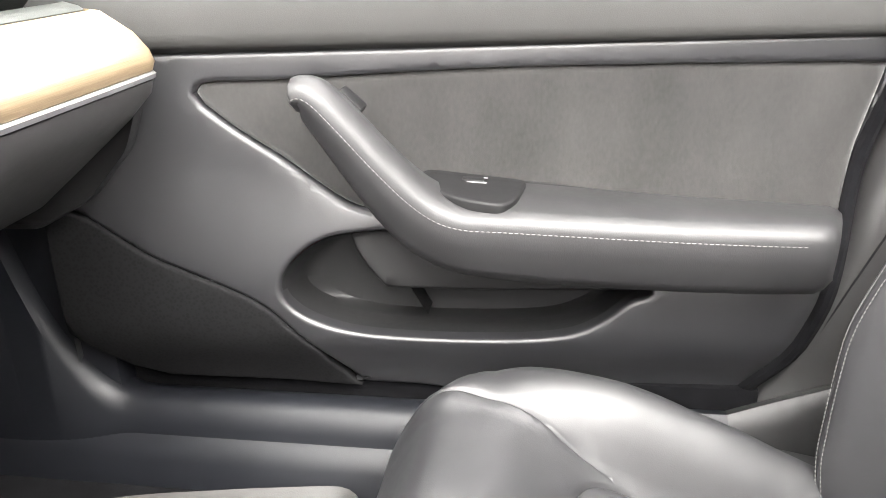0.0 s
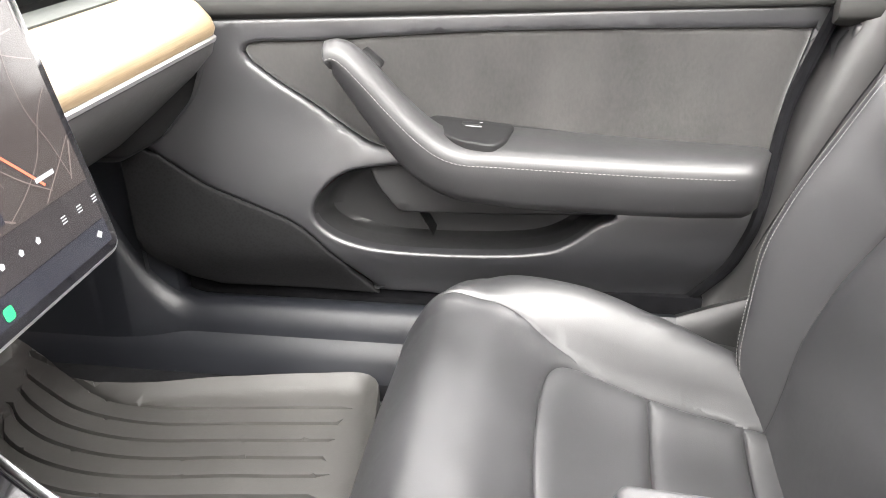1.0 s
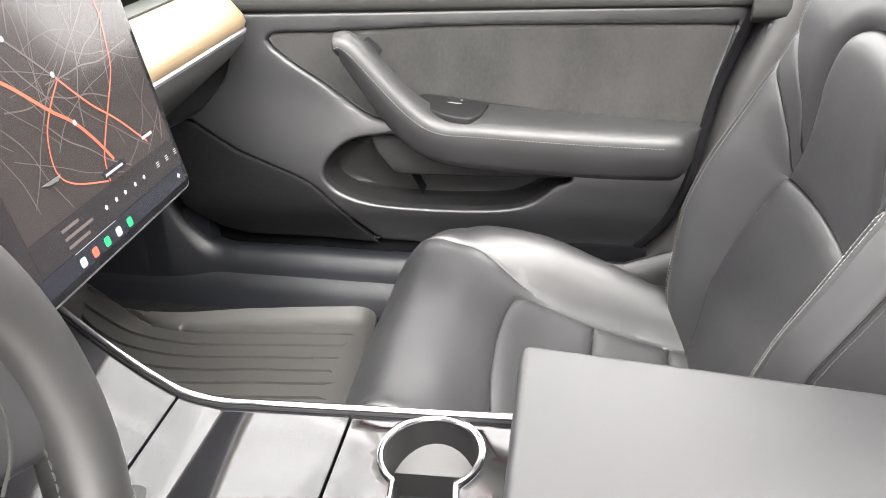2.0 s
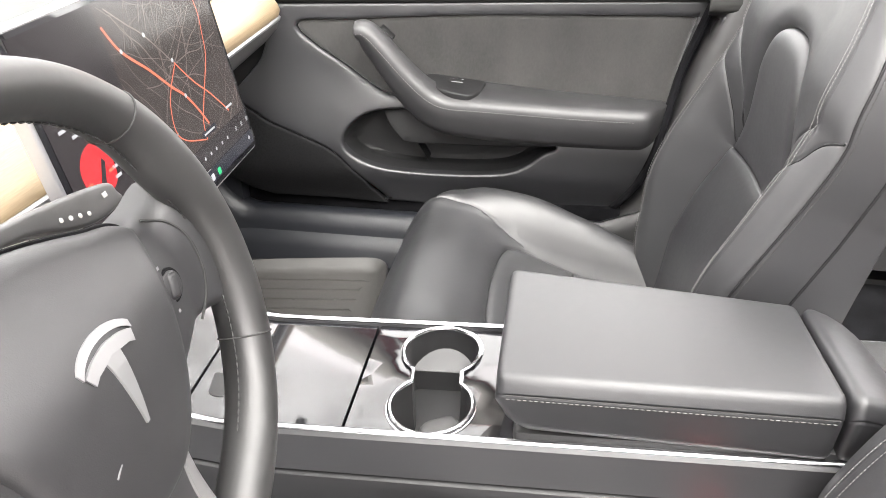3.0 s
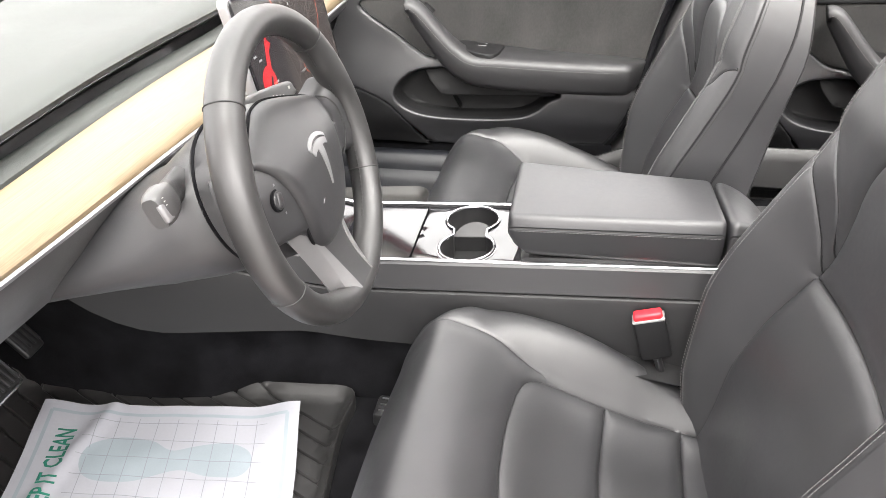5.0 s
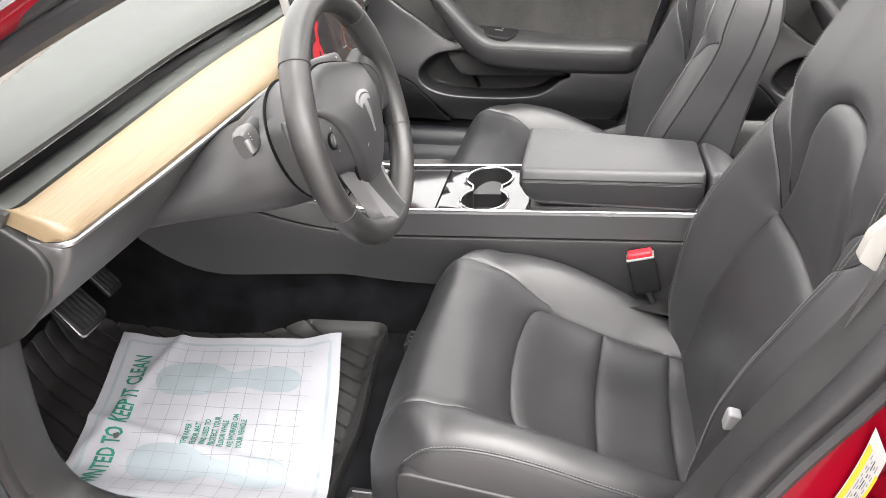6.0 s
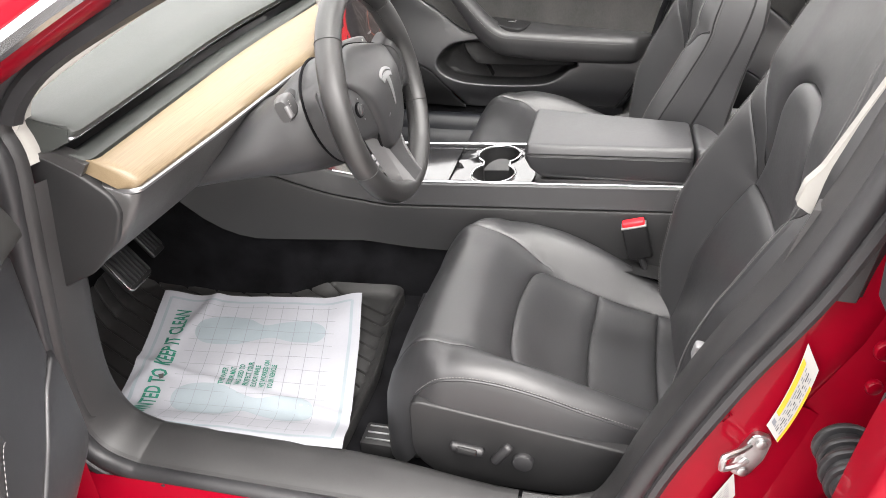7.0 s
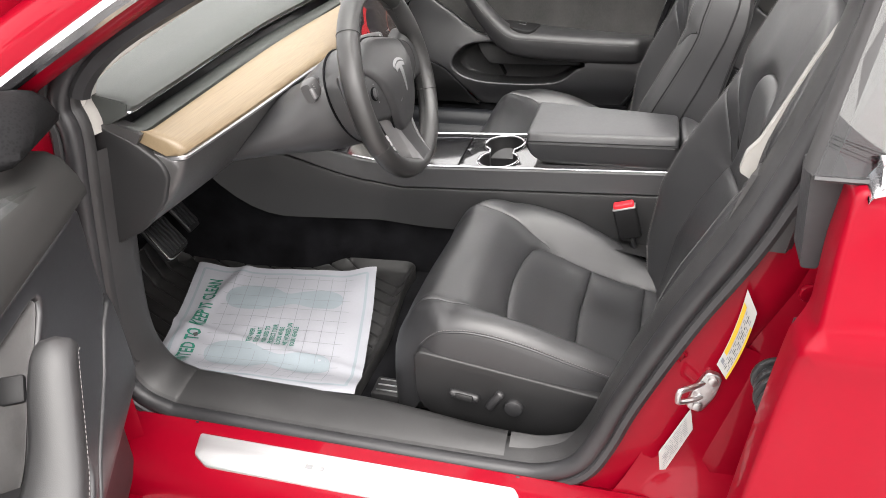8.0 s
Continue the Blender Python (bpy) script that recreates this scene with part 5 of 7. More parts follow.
# side spokes with thumb pads and scroll buttons
for s in (1, -1):
    sp = spline([(s * 0.060, 0.046), (s * 0.083, 0.046), (s * 0.106, 0.043), (s * 0.122, 0.046), (s * 0.138, 0.056), (s * 0.146, 0.030), (s * 0.146, -0.005), (s * 0.142, -0.040), (s * 0.128, -0.036), (s * 0.108, -0.036), (s * 0.086, -0.040), (s * 0.062, -0.046), (s * 0.044, -0.050)], 5, True)
    def spoke_d(u, v):
        k = sm(0.104, 0.142, abs(u))
        return (dome(u, v) - 0.0085) * (1 - k) + 0.004 * k
    spoke = part("side_spoke", sheet(sp, lambda u, v, d, g: on_wheel(u, v, spoke_d(u, v) - edge_drop(d, 0.010)), 0.008, r=0.010, rim=[back_w * 0.010, back_w * 0.008], cap=True), SOFT, wheel, "black satin side spoke", angle=75)
    # leather edge where the rim wraps over the spoke's end
    pth = [on_wheel(s * u, v, spoke_d(u, v) + 0.0004) for u, v in [(p[0], p[1]) for p in spline([(0.108, 0.042), (0.120, 0.034), (0.127, 0.018), (0.127, -0.006), (0.121, -0.024), (0.112, -0.035)], 5)]]
    part("wrap_edge", tube(pth, 0.0009, 6), DARKTHREAD, spoke)
    bd = spoke_d(0.0875, 0.006)
    part("scroll_recess", disc(0.0112, 0.004, WM @ Matrix.Translation((s * 0.0875, 0.006, bd - 0.0036)), 28, 0.001), CARPET, spoke)
    part("scroll_button", disc(0.0097, 0.006, WM @ Matrix.Translation((s * 0.0875, 0.006, bd - 0.0040)), 28, 0.0025), SOFT, spoke, "round black scroll button")
    part("scroll_roller", rbox((0.0088, 0.0150, 0.005), WM @ Matrix.Translation((s * 0.0875, 0.006, bd + 0.0012)) @ pose(0, 0, 0, 0, 0, -18), 0.0024, 3), SOFT, spoke)
    for dv in (0.0205, -0.0095):
        part("pale_mark", rbox((0.0022, 0.0022, 0.0004), WM @ Matrix.Translation((s * 0.0875 - s * 0.004, dv, spoke_d(0.0835, dv) + 0.0001)), 0.0001), GREYPLATE, spoke)


# lower spoke: a dark panel that rises to the rim, between two satin silver flanks
def low_pt(row, k):
    (a0, b0, c0), (a1, b1, c1) = row
    e = 0.006 * math.sin(math.pi * k)
    return (a0 + (a1 - a0) * k - e, b0 + (b1 - b0) * k, c0 + (c1 - c0) * k - 0.004 * math.sin(math.pi * k))


EDGE_ROW = ((0.0385, -0.064, -0.004), (0.0205, -0.142, 0.0165))
RIDGE_ROW = ((0.0560, -0.034, -0.005), (0.0345, -0.133, 0.006))
OUTER_ROW = ((0.0800, -0.042, -0.012), (0.0360, -0.139, -0.012))
ks = [i / 12 for i in range(13)]
rows = []
for k in ks:
    u, v, d = low_pt(EDGE_ROW, k)
    rows.append([on_wheel(x, v + 0.0012 * (1 - (x / u) ** 2), d + 0.0016 * (1 - (x / u) ** 2) - 0.001) for x in np.linspace(-u, u, 9)] + [on_wheel(u, v, -0.016), on_wheel(-u, v, -0.016)])
lower = part("lower_spoke", loft(rows), SOFT, wheel, "dark grey lower spoke panel", angle=50)
for s in (1, -1):
    rows = []
    for k in ks:
        (u0, v0, d0), (u1, v1, d1), (u2, v2, d2) = low_pt(EDGE_ROW, k), low_pt(RIDGE_ROW, k), low_pt(OUTER_ROW, k)
        rows.append([on_wheel(s * u, v, d) for u, v, d in ((u0 - 0.0015, v0, d0 - 0.004), (u0 - 0.0006, v0, d0 + 0.0004), (u0 + 0.0012, v0, d0 + 0.0002), (u1 - 0.0015, v1, d1 + 0.0005), (u1 + 0.0006, v1, d1 - 0.0008), (u2, v2, d2), (u2 - 0.006, v2, -0.019), (u0, v0, -0.019))])
    part("spoke_trim", loft(rows), SPOKE, wheel, "satin silver spoke trim", angle=38)
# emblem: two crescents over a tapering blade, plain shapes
def badge(poly, name):
    return part(name, sheet(poly, lambda u, v, d, g: on_wheel(u, v, dome(u, v) + 0.0012), 0.006, rim=[back_w * 0.003]), EMBLEM, hub, "silver emblem", flat=True)


blade = spline([(-0.0205, 0.0215), (-0.0135, 0.0245), (-0.0050, 0.0262), (0.0, 0.0266), (0.0050, 0.0262), (0.0135, 0.0245), (0.0205, 0.0215)], 3) + [Vector(p) for p in ((0.0180, 0.0155), (0.0135, 0.0178), (0.0062, 0.0190), (0.0012, -0.0225), (-0.0012, -0.0225), (-0.0062, 0.0190), (-0.0135, 0.0178), (-0.0180, 0.0155))]
badge(blade, "emblem_blade")
arc = [(0.0255 * math.sin(a), 0.0335 - 0.0255 * (1 - math.cos(a)) * 0.58) for a in np.linspace(-1.10, 1.10, 15)]
badge([Vector(p) for p in arc] + [Vector((x * 0.955, z - 0.0040)) for x, z in arc[::-1]], "emblem_arc")

# ---- column and stalks ----
column = thing("steering_column", (-0.20, -0.3655, 0.85), "matte dark grey steering column shroud", "steering column")
CC, TILT_C = Vector((-0.064, -0.3655, 0.9835)), radians(22)
CM = Matrix.Translation(CC) @ Matrix(((0, -math.sin(TILT_C), math.cos(TILT_C), 0), (1, 0, 0, 0), (0, math.cos(TILT_C), math.sin(TILT_C), 0), (0, 0, 0, 1)))
ax = CM.to_3x3() @ Vector((0, 0, 1))
up_w = CM.to_3x3() @ Vector((0, 1, 0))
rings = []
for dd, ru, rv, off in ((-0.040, 0.070, 0.072, 0.0), (-0.046, 0.078, 0.079, 0.0), (-0.056, 0.0815, 0.082, 0.0), (-0.0945, 0.0825, 0.0830, 0.0), (-0.0975, 0.0790, 0.0795, 0.0), (-0.1005, 0.0835, 0.0835, 0.0), (-0.14, 0.094, 0.086, -0.004), (-0.18, 0.104, 0.080, -0.008), (-0.25, 0.118, 0.070, -0.004), (-0.31, 0.125, 0.064, 0.0)):
    c = CC + ax * dd + up_w * off
    top_k = float(np.interp(-dd, [0.05, 0.10, 0.16], [1.0, 0.97, 0.74]))
    low_k = float(np.interp(-dd, [0.05, 0.10, 0.20, 0.31], [1.0, 0.98, 0.66, 0.35]))
    rings.append([c + Vector((0, 1, 0)) * ru * math.copysign(abs(math.cos(a)) ** 0.96, math.cos(a)) + up_w * rv * (top_k if math.sin(a) > 0 else low_k) * math.copysign(abs(math.sin(a)) ** 0.96, math.sin(a)) for a in (2 * math.pi * k / 48 for k in range(48))])
part("shroud", loft(rings), SOFT, column, angle=50)
gap = CC + ax * -0.0975
part("shroud_gap", tube([gap + Vector((0, 1, 0)) * 0.0812 * math.cos(a) + up_w * 0.0816 * math.sin(a) for a in (2 * math.pi * k / 60 for k in range(60))], 0.0022, 6, closed=True), CARPET, column)
# turn signal stalk: a stubby head with a silver button
p2 = Vector((-0.152, -0.540, 1.012))
p0 = Vector((-0.190, -0.4505, 0.985))
p1 = p2 + Vector((-0.004, 0.027, 0.002))
turn = part("turn_stalk", tube(spline([p0 + Vector((0, 0.03, 0)), p0, p1 + Vector((-0.003, -0.006, -0.003))], 5), lambda k: 0.0165 - 0.005 * k, 14, flat=0.8, up=ax), HARD, column, "dark grey turn signal stalk with a silver button")
t = (p2 - p1).normalized()
rr = []
for k, (a_, b_) in enumerate(((0.013, 0.011), (0.0155, 0.0125), (0.0160, 0.0130), (0.0165, 0.0125), (0.0160, 0.0110), (0.0140, 0.0085))):
    c = p1 + t * (0.030 * k / 5 - 0.004)
    rr.append([c + up_w * a_ * math.copysign(abs(math.cos(q)) ** 0.6, math.cos(q)) + ax * b_ * math.copysign(abs(math.sin(q)) ** 0.6, math.sin(q)) for q in (2 * math.pi * j / 20 for j in range(20))])
part("stalk_head", loft(rr), GREYTRIM, turn, angle=50)
part("stalk_button", rbox((0.006, 0.013, 0.018), Matrix.Translation(p2 - t * 0.007 + ax * 0.0075 - up_w * 0.003) @ pose(0, 0, 0, 0, -22, 0), 0.0025, 3), SPOKE, turn, "silver stalk button")
for i in range(3):
    part("white_mark", rbox((0.0005, 0.0022, 0.0008), Matrix.Translation(p2 - t * 0.006 + ax * 0.0128 + up_w * (0.010 - 0.0035 * i)) @ pose(0, 0, 0, 0, -22, 0), 0.0001), WHITELBL, turn)
# gear selector: a long flat paddle on a silver arm
GM = Matrix.Translation((-0.152, -0.206, 1.010)) @ CM.to_3x3().to_4x4()


def paddle(name, pts, d0, thick, r, material, parent, lab=""):
    line = [Vector((p[0], p[1])) for p in spline([(a, b, 0) for a, b in pts], 4, True)]
    return part(name, sheet(line, lambda u, v, d, g: GM @ Vector((u, v, d0 - edge_drop(d, r))), 0.006, r=r, rim=[-ax * thick], cap=True), material, parent, lab, angle=70)


gear = paddle("gear_stalk", [(-0.030, -0.0135), (-0.048, -0.008), (-0.075, 0.005), (-0.105, 0.011), (-0.155, 0.015), (-0.165, -0.004), (-0.150, -0.022), (-0.105, -0.010), (-0.070, -0.010), (-0.042, -0.019)], -0.003, 0.012, 0.005, SILVERPL, column, "gear selector with a dark paddle on a silver arm")
head = paddle("stalk_head", [(0.004, -0.0115), (0.0030, -0.004), (0.0005, 0.0035), (-0.017, 0.0090), (-0.050, 0.0155), (-0.085, 0.0215), (-0.125, 0.0262), (-0.128, 0.0195), (-0.100, 0.0125), (-0.075, 0.0065), (-0.047, -0.0065), (-0.022, -0.0125)], 0.003, 0.009, 0.003, GREYTRIM, gear, "dark grey paddle with small white marks")
for i in range(4):
    c = GM @ Vector((-0.056 + 0.0078 * i, 0.0045 - 0.0026 * i, 0.0032))
    part("white_mark", disc(0.0017, 0.0004, Matrix.Translation(c) @ CM.to_3x3().to_4x4(), 8, 0.0001), WHITELBL, head)
part("white_mark", rbox((0.0045, 0.0034, 0.0005), Matrix.Translation(GM @ Vector((-0.011, -0.0005, 0.0032))) @ CM.to_3x3().to_4x4(), 0.0001), WHITELBL, head)
# ---- ground: unseen, its colour lightened to bounce light at the car ----
bm = bmesh.new()
bm.faces.new([bm.verts.new(p) for p in ((-400, -400, 0.06), (400, -400, 0.06), (400, 400, 0.06), (-400, 400, 0.06))])
tagged(part("ground", bm, PALEGROUND, flat=True), "pale parking ground, lightened to bounce light", "ground", kind="structure")

# ---- car floor and footwells ----
def floor_z(x, y):
    """Floor height: flat, rising to the bulkhead in front."""
    return 0.443 + 0.75 * max(0.0, -0.70 - x)


bm = sheet([(-0.98, -0.68), (1.20, -0.68), (1.20, 0.68), (-0.98, 0.68)], lambda x, y, d, g: (x, y, floor_z(x, y) + 0.002 * noise.noise(Vector((x * 9, y * 9, 0)))), 0.04, rim=[(0, 0, -0.05)])
tagged(part("floor", bm, CARPET, flat=False), "black carpeted car floor and footwells", "floor", kind="structure")
bm = loft([[(-0.98, y, 0.44), (-0.98, y, 0.80), (-0.96, y, 0.80), (-0.90, y, 0.60), (-0.86, y, 0.44)] for y in (-0.70, 0.70)])
tagged(part("bulkhead", bm, CARPET), "black carpeted bulkhead", "bulkhead", kind="structure")
# carpeted tunnel flanks in the footwells
for s in (1, -1):
    rings = []
    for x in np.linspace(-0.92, 0.62, 24):
        top_ = (con_low(x) if x > -0.62 else con_low(-0.62)) + 0.008
        f_ = 0.03 * sm(-0.15, -0.5, x)
        w_ = con_w(max(x, -0.62)) + 0.008
        rings.append([(x, s * 0.06, 0.43), (x, s * (0.135 + 2.4 * f_), 0.43), (x, s * (0.126 + 2.4 * f_), 0.47), (x, s * min(0.114 + 2.2 * f_, w_ + 0.02), min(0.53, top_ - 0.02)), (x, s * w_, top_), (x, s * 0.06, top_)])
    tagged(part("tunnel_carpet", loft(rings), CARPET, angle=60), "black carpet on the tunnel's side", "carpet", kind="structure")

# ---- mats ----
def make_mat(name, label, line, ribs, material, s):
    mt = thing(name, (-0.4, s * 0.4, 0.45), label, "floor mat", "floor mats")
    z = lambda x, y: floor_z(x, y) + 0.006 + 0.0015 * noise.noise(Vector((x * 12, y * 12, s)))
    rim_line = rounded(line, 0.04, 5)
    lines = [[Vector((p[0], p[1])) for p in spline([(a, b, 0) for a, b in pts], 5)] for pts in ribs]
    bm = sheet(rim_line, lambda x, y, d, g: (x, y, z(x, y) + 0.006 + 0.018 * sm(0.022, 0.0, d) - edge_drop(d, 0.004) + (-0.013 if s > 0 else -0.005) * math.exp(-(min(g) / 0.0013) ** 2)), 0.02, r=0.022, creases=lines, gw=0.0013, rim=[(0, 0, -0.006), (0, 0, -0.018)])
    part("mat_body", bm, material, mt)
    return mt


ribs = []
for i in range(10):
    y = 0.534 - i * 0.0315
    ribs.append([(-0.665 + 0.010 * i, y + 0.052), (-0.60, y + 0.020), (-0.53, y - 0.014), (-0.43, y - 0.028), (-0.30, y - 0.013), (-0.19, y)])
MATGREY = mat("worn_grey_mat_rubber", (0.030, 0.029, 0.0275), 0.6, vary=0.12, vscale=6, bump=0.25, bscale=600, rvary=0.1, bdist=0.0008)
make_mat("passenger_mat", "grey ribbed rubber mat with a raised rim", [(-0.72, 0.625), (-0.66, 0.592), (-0.56, 0.530), (-0.47, 0.532), (-0.39, 0.556), (-0.25, 0.582), (-0.150, 0.596), (-0.12, 0.40), (-0.125, 0.17), (-0.50, 0.19), (-0.74, 0.22)], ribs, MATGREY, 1)
ribs = []
for i in range(17):
    y = 0.10 - i * 0.034
    ribs.append([(-0.80, y), (-0.62, y - 0.09), (-0.42, y - 0.19), (-0.14, y - 0.33)])
make_mat("driver_mat", "black ribbed rubber mat with a raised rim", [(-0.76, -0.20), (-0.66, -0.185), (-0.55, -0.185), (-0.42, -0.160), (-0.125, -0.135), (-0.135, -0.22), (-0.112, -0.40), (-0.118, -0.60), (-0.50, -0.62), (-0.74, -0.60)], ribs, MATRUBBER, -1)

# ---- paper floor mat ----
paper = thing("paper_floor_mat", (-0.36, -0.4, 0.47), "crumpled white paper floor mat printed with green words and footprints", "paper mat")
PC = [Vector((-0.618, -0.256)), Vector((-0.202, -0.210)), Vector((-0.090, -0.645)), Vector((-0.502, -0.665))]
# corners: front inner, rear inner, rear outer, front outer


def pp(u, v):
    """Paper's own square (u from front to rear, v from tunnel to sill) laid into the footwell."""
    a, b = PC[0].lerp(PC[1], u), PC[3].lerp(PC[2], u)
    return a.lerp(b, v)


def paper_z(x, y, u, v):
    n1 = noise.noise(Vector((x * 7, y * 7, 2.0)))
    n2 = noise.noise(Vector((x * 19, y * 16, 5.0)))
    fold = 0.006 * math.exp(-(((u - 0.10) + 0.35 * (v - 0.5)) / 0.035) ** 2) + 0.005 * math.exp(-((v - 0.58 - 0.25 * (u - 0.3)) / 0.03) ** 2)
    lift = 0.050 * sm(0.72, 1.0, v) - 0.006 + 0.018 * sm(0.8, 1.0, u) * sm(0.3, 0.0, v) + 0.010 * sm(0.2, 0.0, u) * sm(0.3, 0.0, v)
    return floor_z(x, y) + 0.038 + 0.006 * n1 + 0.0022 * n2 + fold + lift


def on_paper(u, v, d=0.0):
    p = pp(u, v)
    return Vector((p.x, p.y, paper_z(p.x, p.y, u, v) + d))


bm = bmesh.new()
NU, NV = 70, 80
grid = [[bm.verts.new(on_paper(i / NU, j / NV)) for j in range(NV + 1)] for i in range(NU + 1)]
for i in range(NU):
    for j in range(NV):
        bm.faces.new((grid[i][j], grid[i + 1][j], grid[i + 1][j + 1], grid[i][j + 1]))
part("sheet", bm, PAPER, paper, angle=80)


def ink_patch(poly, d, material, name, step=0.03):
    bm = sheet(poly, lambda u, v, dd, g: on_paper(u, v, d), step)
    return part(name, bm, material, paper)


def ink_line(u0, v0, u1, v1, w, material, name, d=0.0012):
    bm = bmesh.new()
    a, b = Vector((u0, v0)), Vector((u1, v1))
    n = max(2, int((b - a).length / 0.02))
    t = (b - a).normalized()
    s = Vector((-t.y, t.x)) * w / 2
    prev = None
    for k in range(n + 1):
        p = a.lerp(b, k / n)
        row = (bm.verts.new(on_paper(*(p - s), d)), bm.verts.new(on_paper(*(p + s), d)))
        if prev:
            bm.faces.new((prev[0], prev[1], row[1], row[0]))
        prev = row
    return part(name, bm, material, paper)


# pale border, grid, two footprints
for a in ((0.045, 0.05, 0.955, 0.05), (0.955, 0.05, 0.955, 0.95), (0.045, 0.95, 0.955, 0.95), (0.045, 0.05, 0.045, 0.95)):
    ink_line(*a, 0.014, INKBLUE, "printed_border", 0.0009)
for i in range(9):
    ink_line(0.24 + i * 0.075, 0.07, 0.24 + i * 0.075, 0.93, 0.0022, INKGREY, "grid_line", 0.0016)
for j in range(11):
    ink_line(0.20, 0.09 + j * 0.082, 0.88, 0.09 + j * 0.082, 0.0022, INKGREY, "grid_line", 0.0016)
foot = [(0.22, 0.27), (0.25, 0.20), (0.34, 0.165), (0.46, 0.175), (0.54, 0.215), (0.62, 0.195), (0.74, 0.17), (0.82, 0.20), (0.84, 0.26), (0.80, 0.315), (0.70, 0.32), (0.60, 0.30), (0.52, 0.32), (0.42, 0.36), (0.30, 0.36), (0.24, 0.33)]
for k in (0, 1):
    pts = [(u, v if k == 0 else 0.985 - v) for u, v in foot]
    ink_patch([Vector((p[0], p[1])) for p in spline([(a, b, 0) for a, b in pts], 5, True)], 0.0012, INKBLUE, "printed_footprint")


def printed(text, u, v, size, material, name, squeeze=1.0):
    """Flat letters on the paper, running from the sill towards the tunnel."""
    c = bpy.data.curves.new(name, "FONT")
    c.body, c.size, c.resolution_u, c.offset = text, 1.0, 2, 0.022
    tmp = new("tmp_text", c)
    me = bpy.data.meshes.new_from_object(tmp.evaluated_get(bpy.context.evaluated_depsgraph_get()))
    bpy.data.objects.remove(tmp)
    bpy.data.curves.remove(c)
    bm = bmesh.new()
    bm.from_mesh(me)
    bpy.data.meshes.remove(me)
    bmesh.ops.triangulate(bm, faces=bm.faces[:])
    bmesh.ops.subdivide_edges(bm, edges=[e for e in bm.edges if e.calc_length() > 0.3], cuts=1, use_grid_fill=False)
    for w in bm.verts:
        w.co = on_paper(u - w.co.y * size, v - w.co.x * size * squeeze, 0.0020)
    return part(name, bm, material, paper, flat=True)


printed("WNTED TO KEEP IT CLEAN", 0.165, 0.888, 0.100, INKGREEN, "green_headline", 0.61)
for i, line in enumerate(("THIS PAPER", "FLOOR MAT", "WAS USED TO", "PROTECT YOUR", "FLOOR WHILE", "WE WORKED ON", "YOUR VEHICLE")):
    printed(line, 0.43 + i * 0.036, 0.625, 0.033, INKGREEN, "small_green_line", 0.66)
ink_patch([Vector(p) for p in ((0.128, 0.595), (0.150, 0.585), (0.158, 0.612), (0.142, 0.622))], 0.003, INKBLACK, "dark_scrap", 0.01)

# ---- pedals ----
for nm, x, y, z, w, h, lab in (("brake_pedal", -0.640, -0.327, 0.587, 0.078, 0.088, "ribbed black rubber brake pedal with a bright edge"), ("accelerator_pedal", -0.672, -0.222, 0.600, 0.042, 0.12, "tall ribbed black accelerator pedal")):
    pd = thing(nm, (x, y, z), lab, "pedal", "pedals")
    m = pose(x, y, z, 0, -38, 0)
    # the pad faces the seat: its thickness lies along x
    part("pad", rbox((0.012, w, h), m, 0.006, 3), HARD, pd)
    for k in range(7 if w > 0.06 else 4):
        dy = (k - (3 if w > 0.06 else 1.5)) * 0.0108
        part("rubber_rib", rbox((0.006, 0.0045, h * 0.82), m @ pose(0.008, dy, 0), 0.0025), RUBBER, pd)
    if w > 0.06:
        loop_ = rounded([(-w / 2, -h / 2), (w / 2, -h / 2), (w / 2 - 0.006, h / 2), (-w / 2 + 0.006, h / 2)], 0.014, 5)
        part("bright_edge", tube([m @ Vector((0.0055, p[0], p[1])) for p in loop_], 0.0022, 6, closed=True), CHROME, pd, "thin bright metal edge")
    part("arm", tube([m @ Vector((-0.004, 0, 0.0)), m @ Vector((-0.03, 0, 0.06)), m @ Vector((-0.10, 0, 0.20))], 0.009, 8), STEEL, pd)
# ---- body: sill, pillars, seals ----
body = thing("car_body", (0.0, 0.0, 0.10), "glossy red car body with black door seals and pillar trims", "car body", kind="structure")
SEAL = [(-0.424, 0.996), (-0.447, 0.857), (-0.467, 0.730), (-0.476, 0.638), (-0.470, 0.580), (-0.445, 0.533), (-0.400, 0.511), (-0.348, 0.506), (-0.072, 0.502), (0.180, 0.503), (0.245, 0.511), (0.290, 0.538), (0.316, 0.586), (0.345, 0.672), (0.404, 0.815), (0.456, 0.921), (0.490, 1.005), (0.512, 1.07), (0.535, 1.15), (0.545, 1.21), (0.535, 1.265), (0.49, 1.305), (0.35, 1.33), (0.15, 1.335), (0.0, 1.305), (-0.12, 1.255), (-0.25, 1.195), (-0.353, 1.140), (-0.410, 1.09), (-0.431, 1.045)]


def opening(off):
    """The door opening's line, moved outwards by off, in the x-z plane."""
    p = spline([(x, z, 0) for x, z in SEAL], 5, True)
    q = [Vector((v[0], v[1])) for v in p]
    return beside(q, -off, True)


def ring_of(off, y, s=-1):
    return [(p[0], s * abs(y + 0.055 * max(0.0, p[1] - 0.95) + 0.009 * sm(0.24, 0.37, p[0]) * sm(0.5, 0.58, p[1])), p[1]) for p in opening(off)]


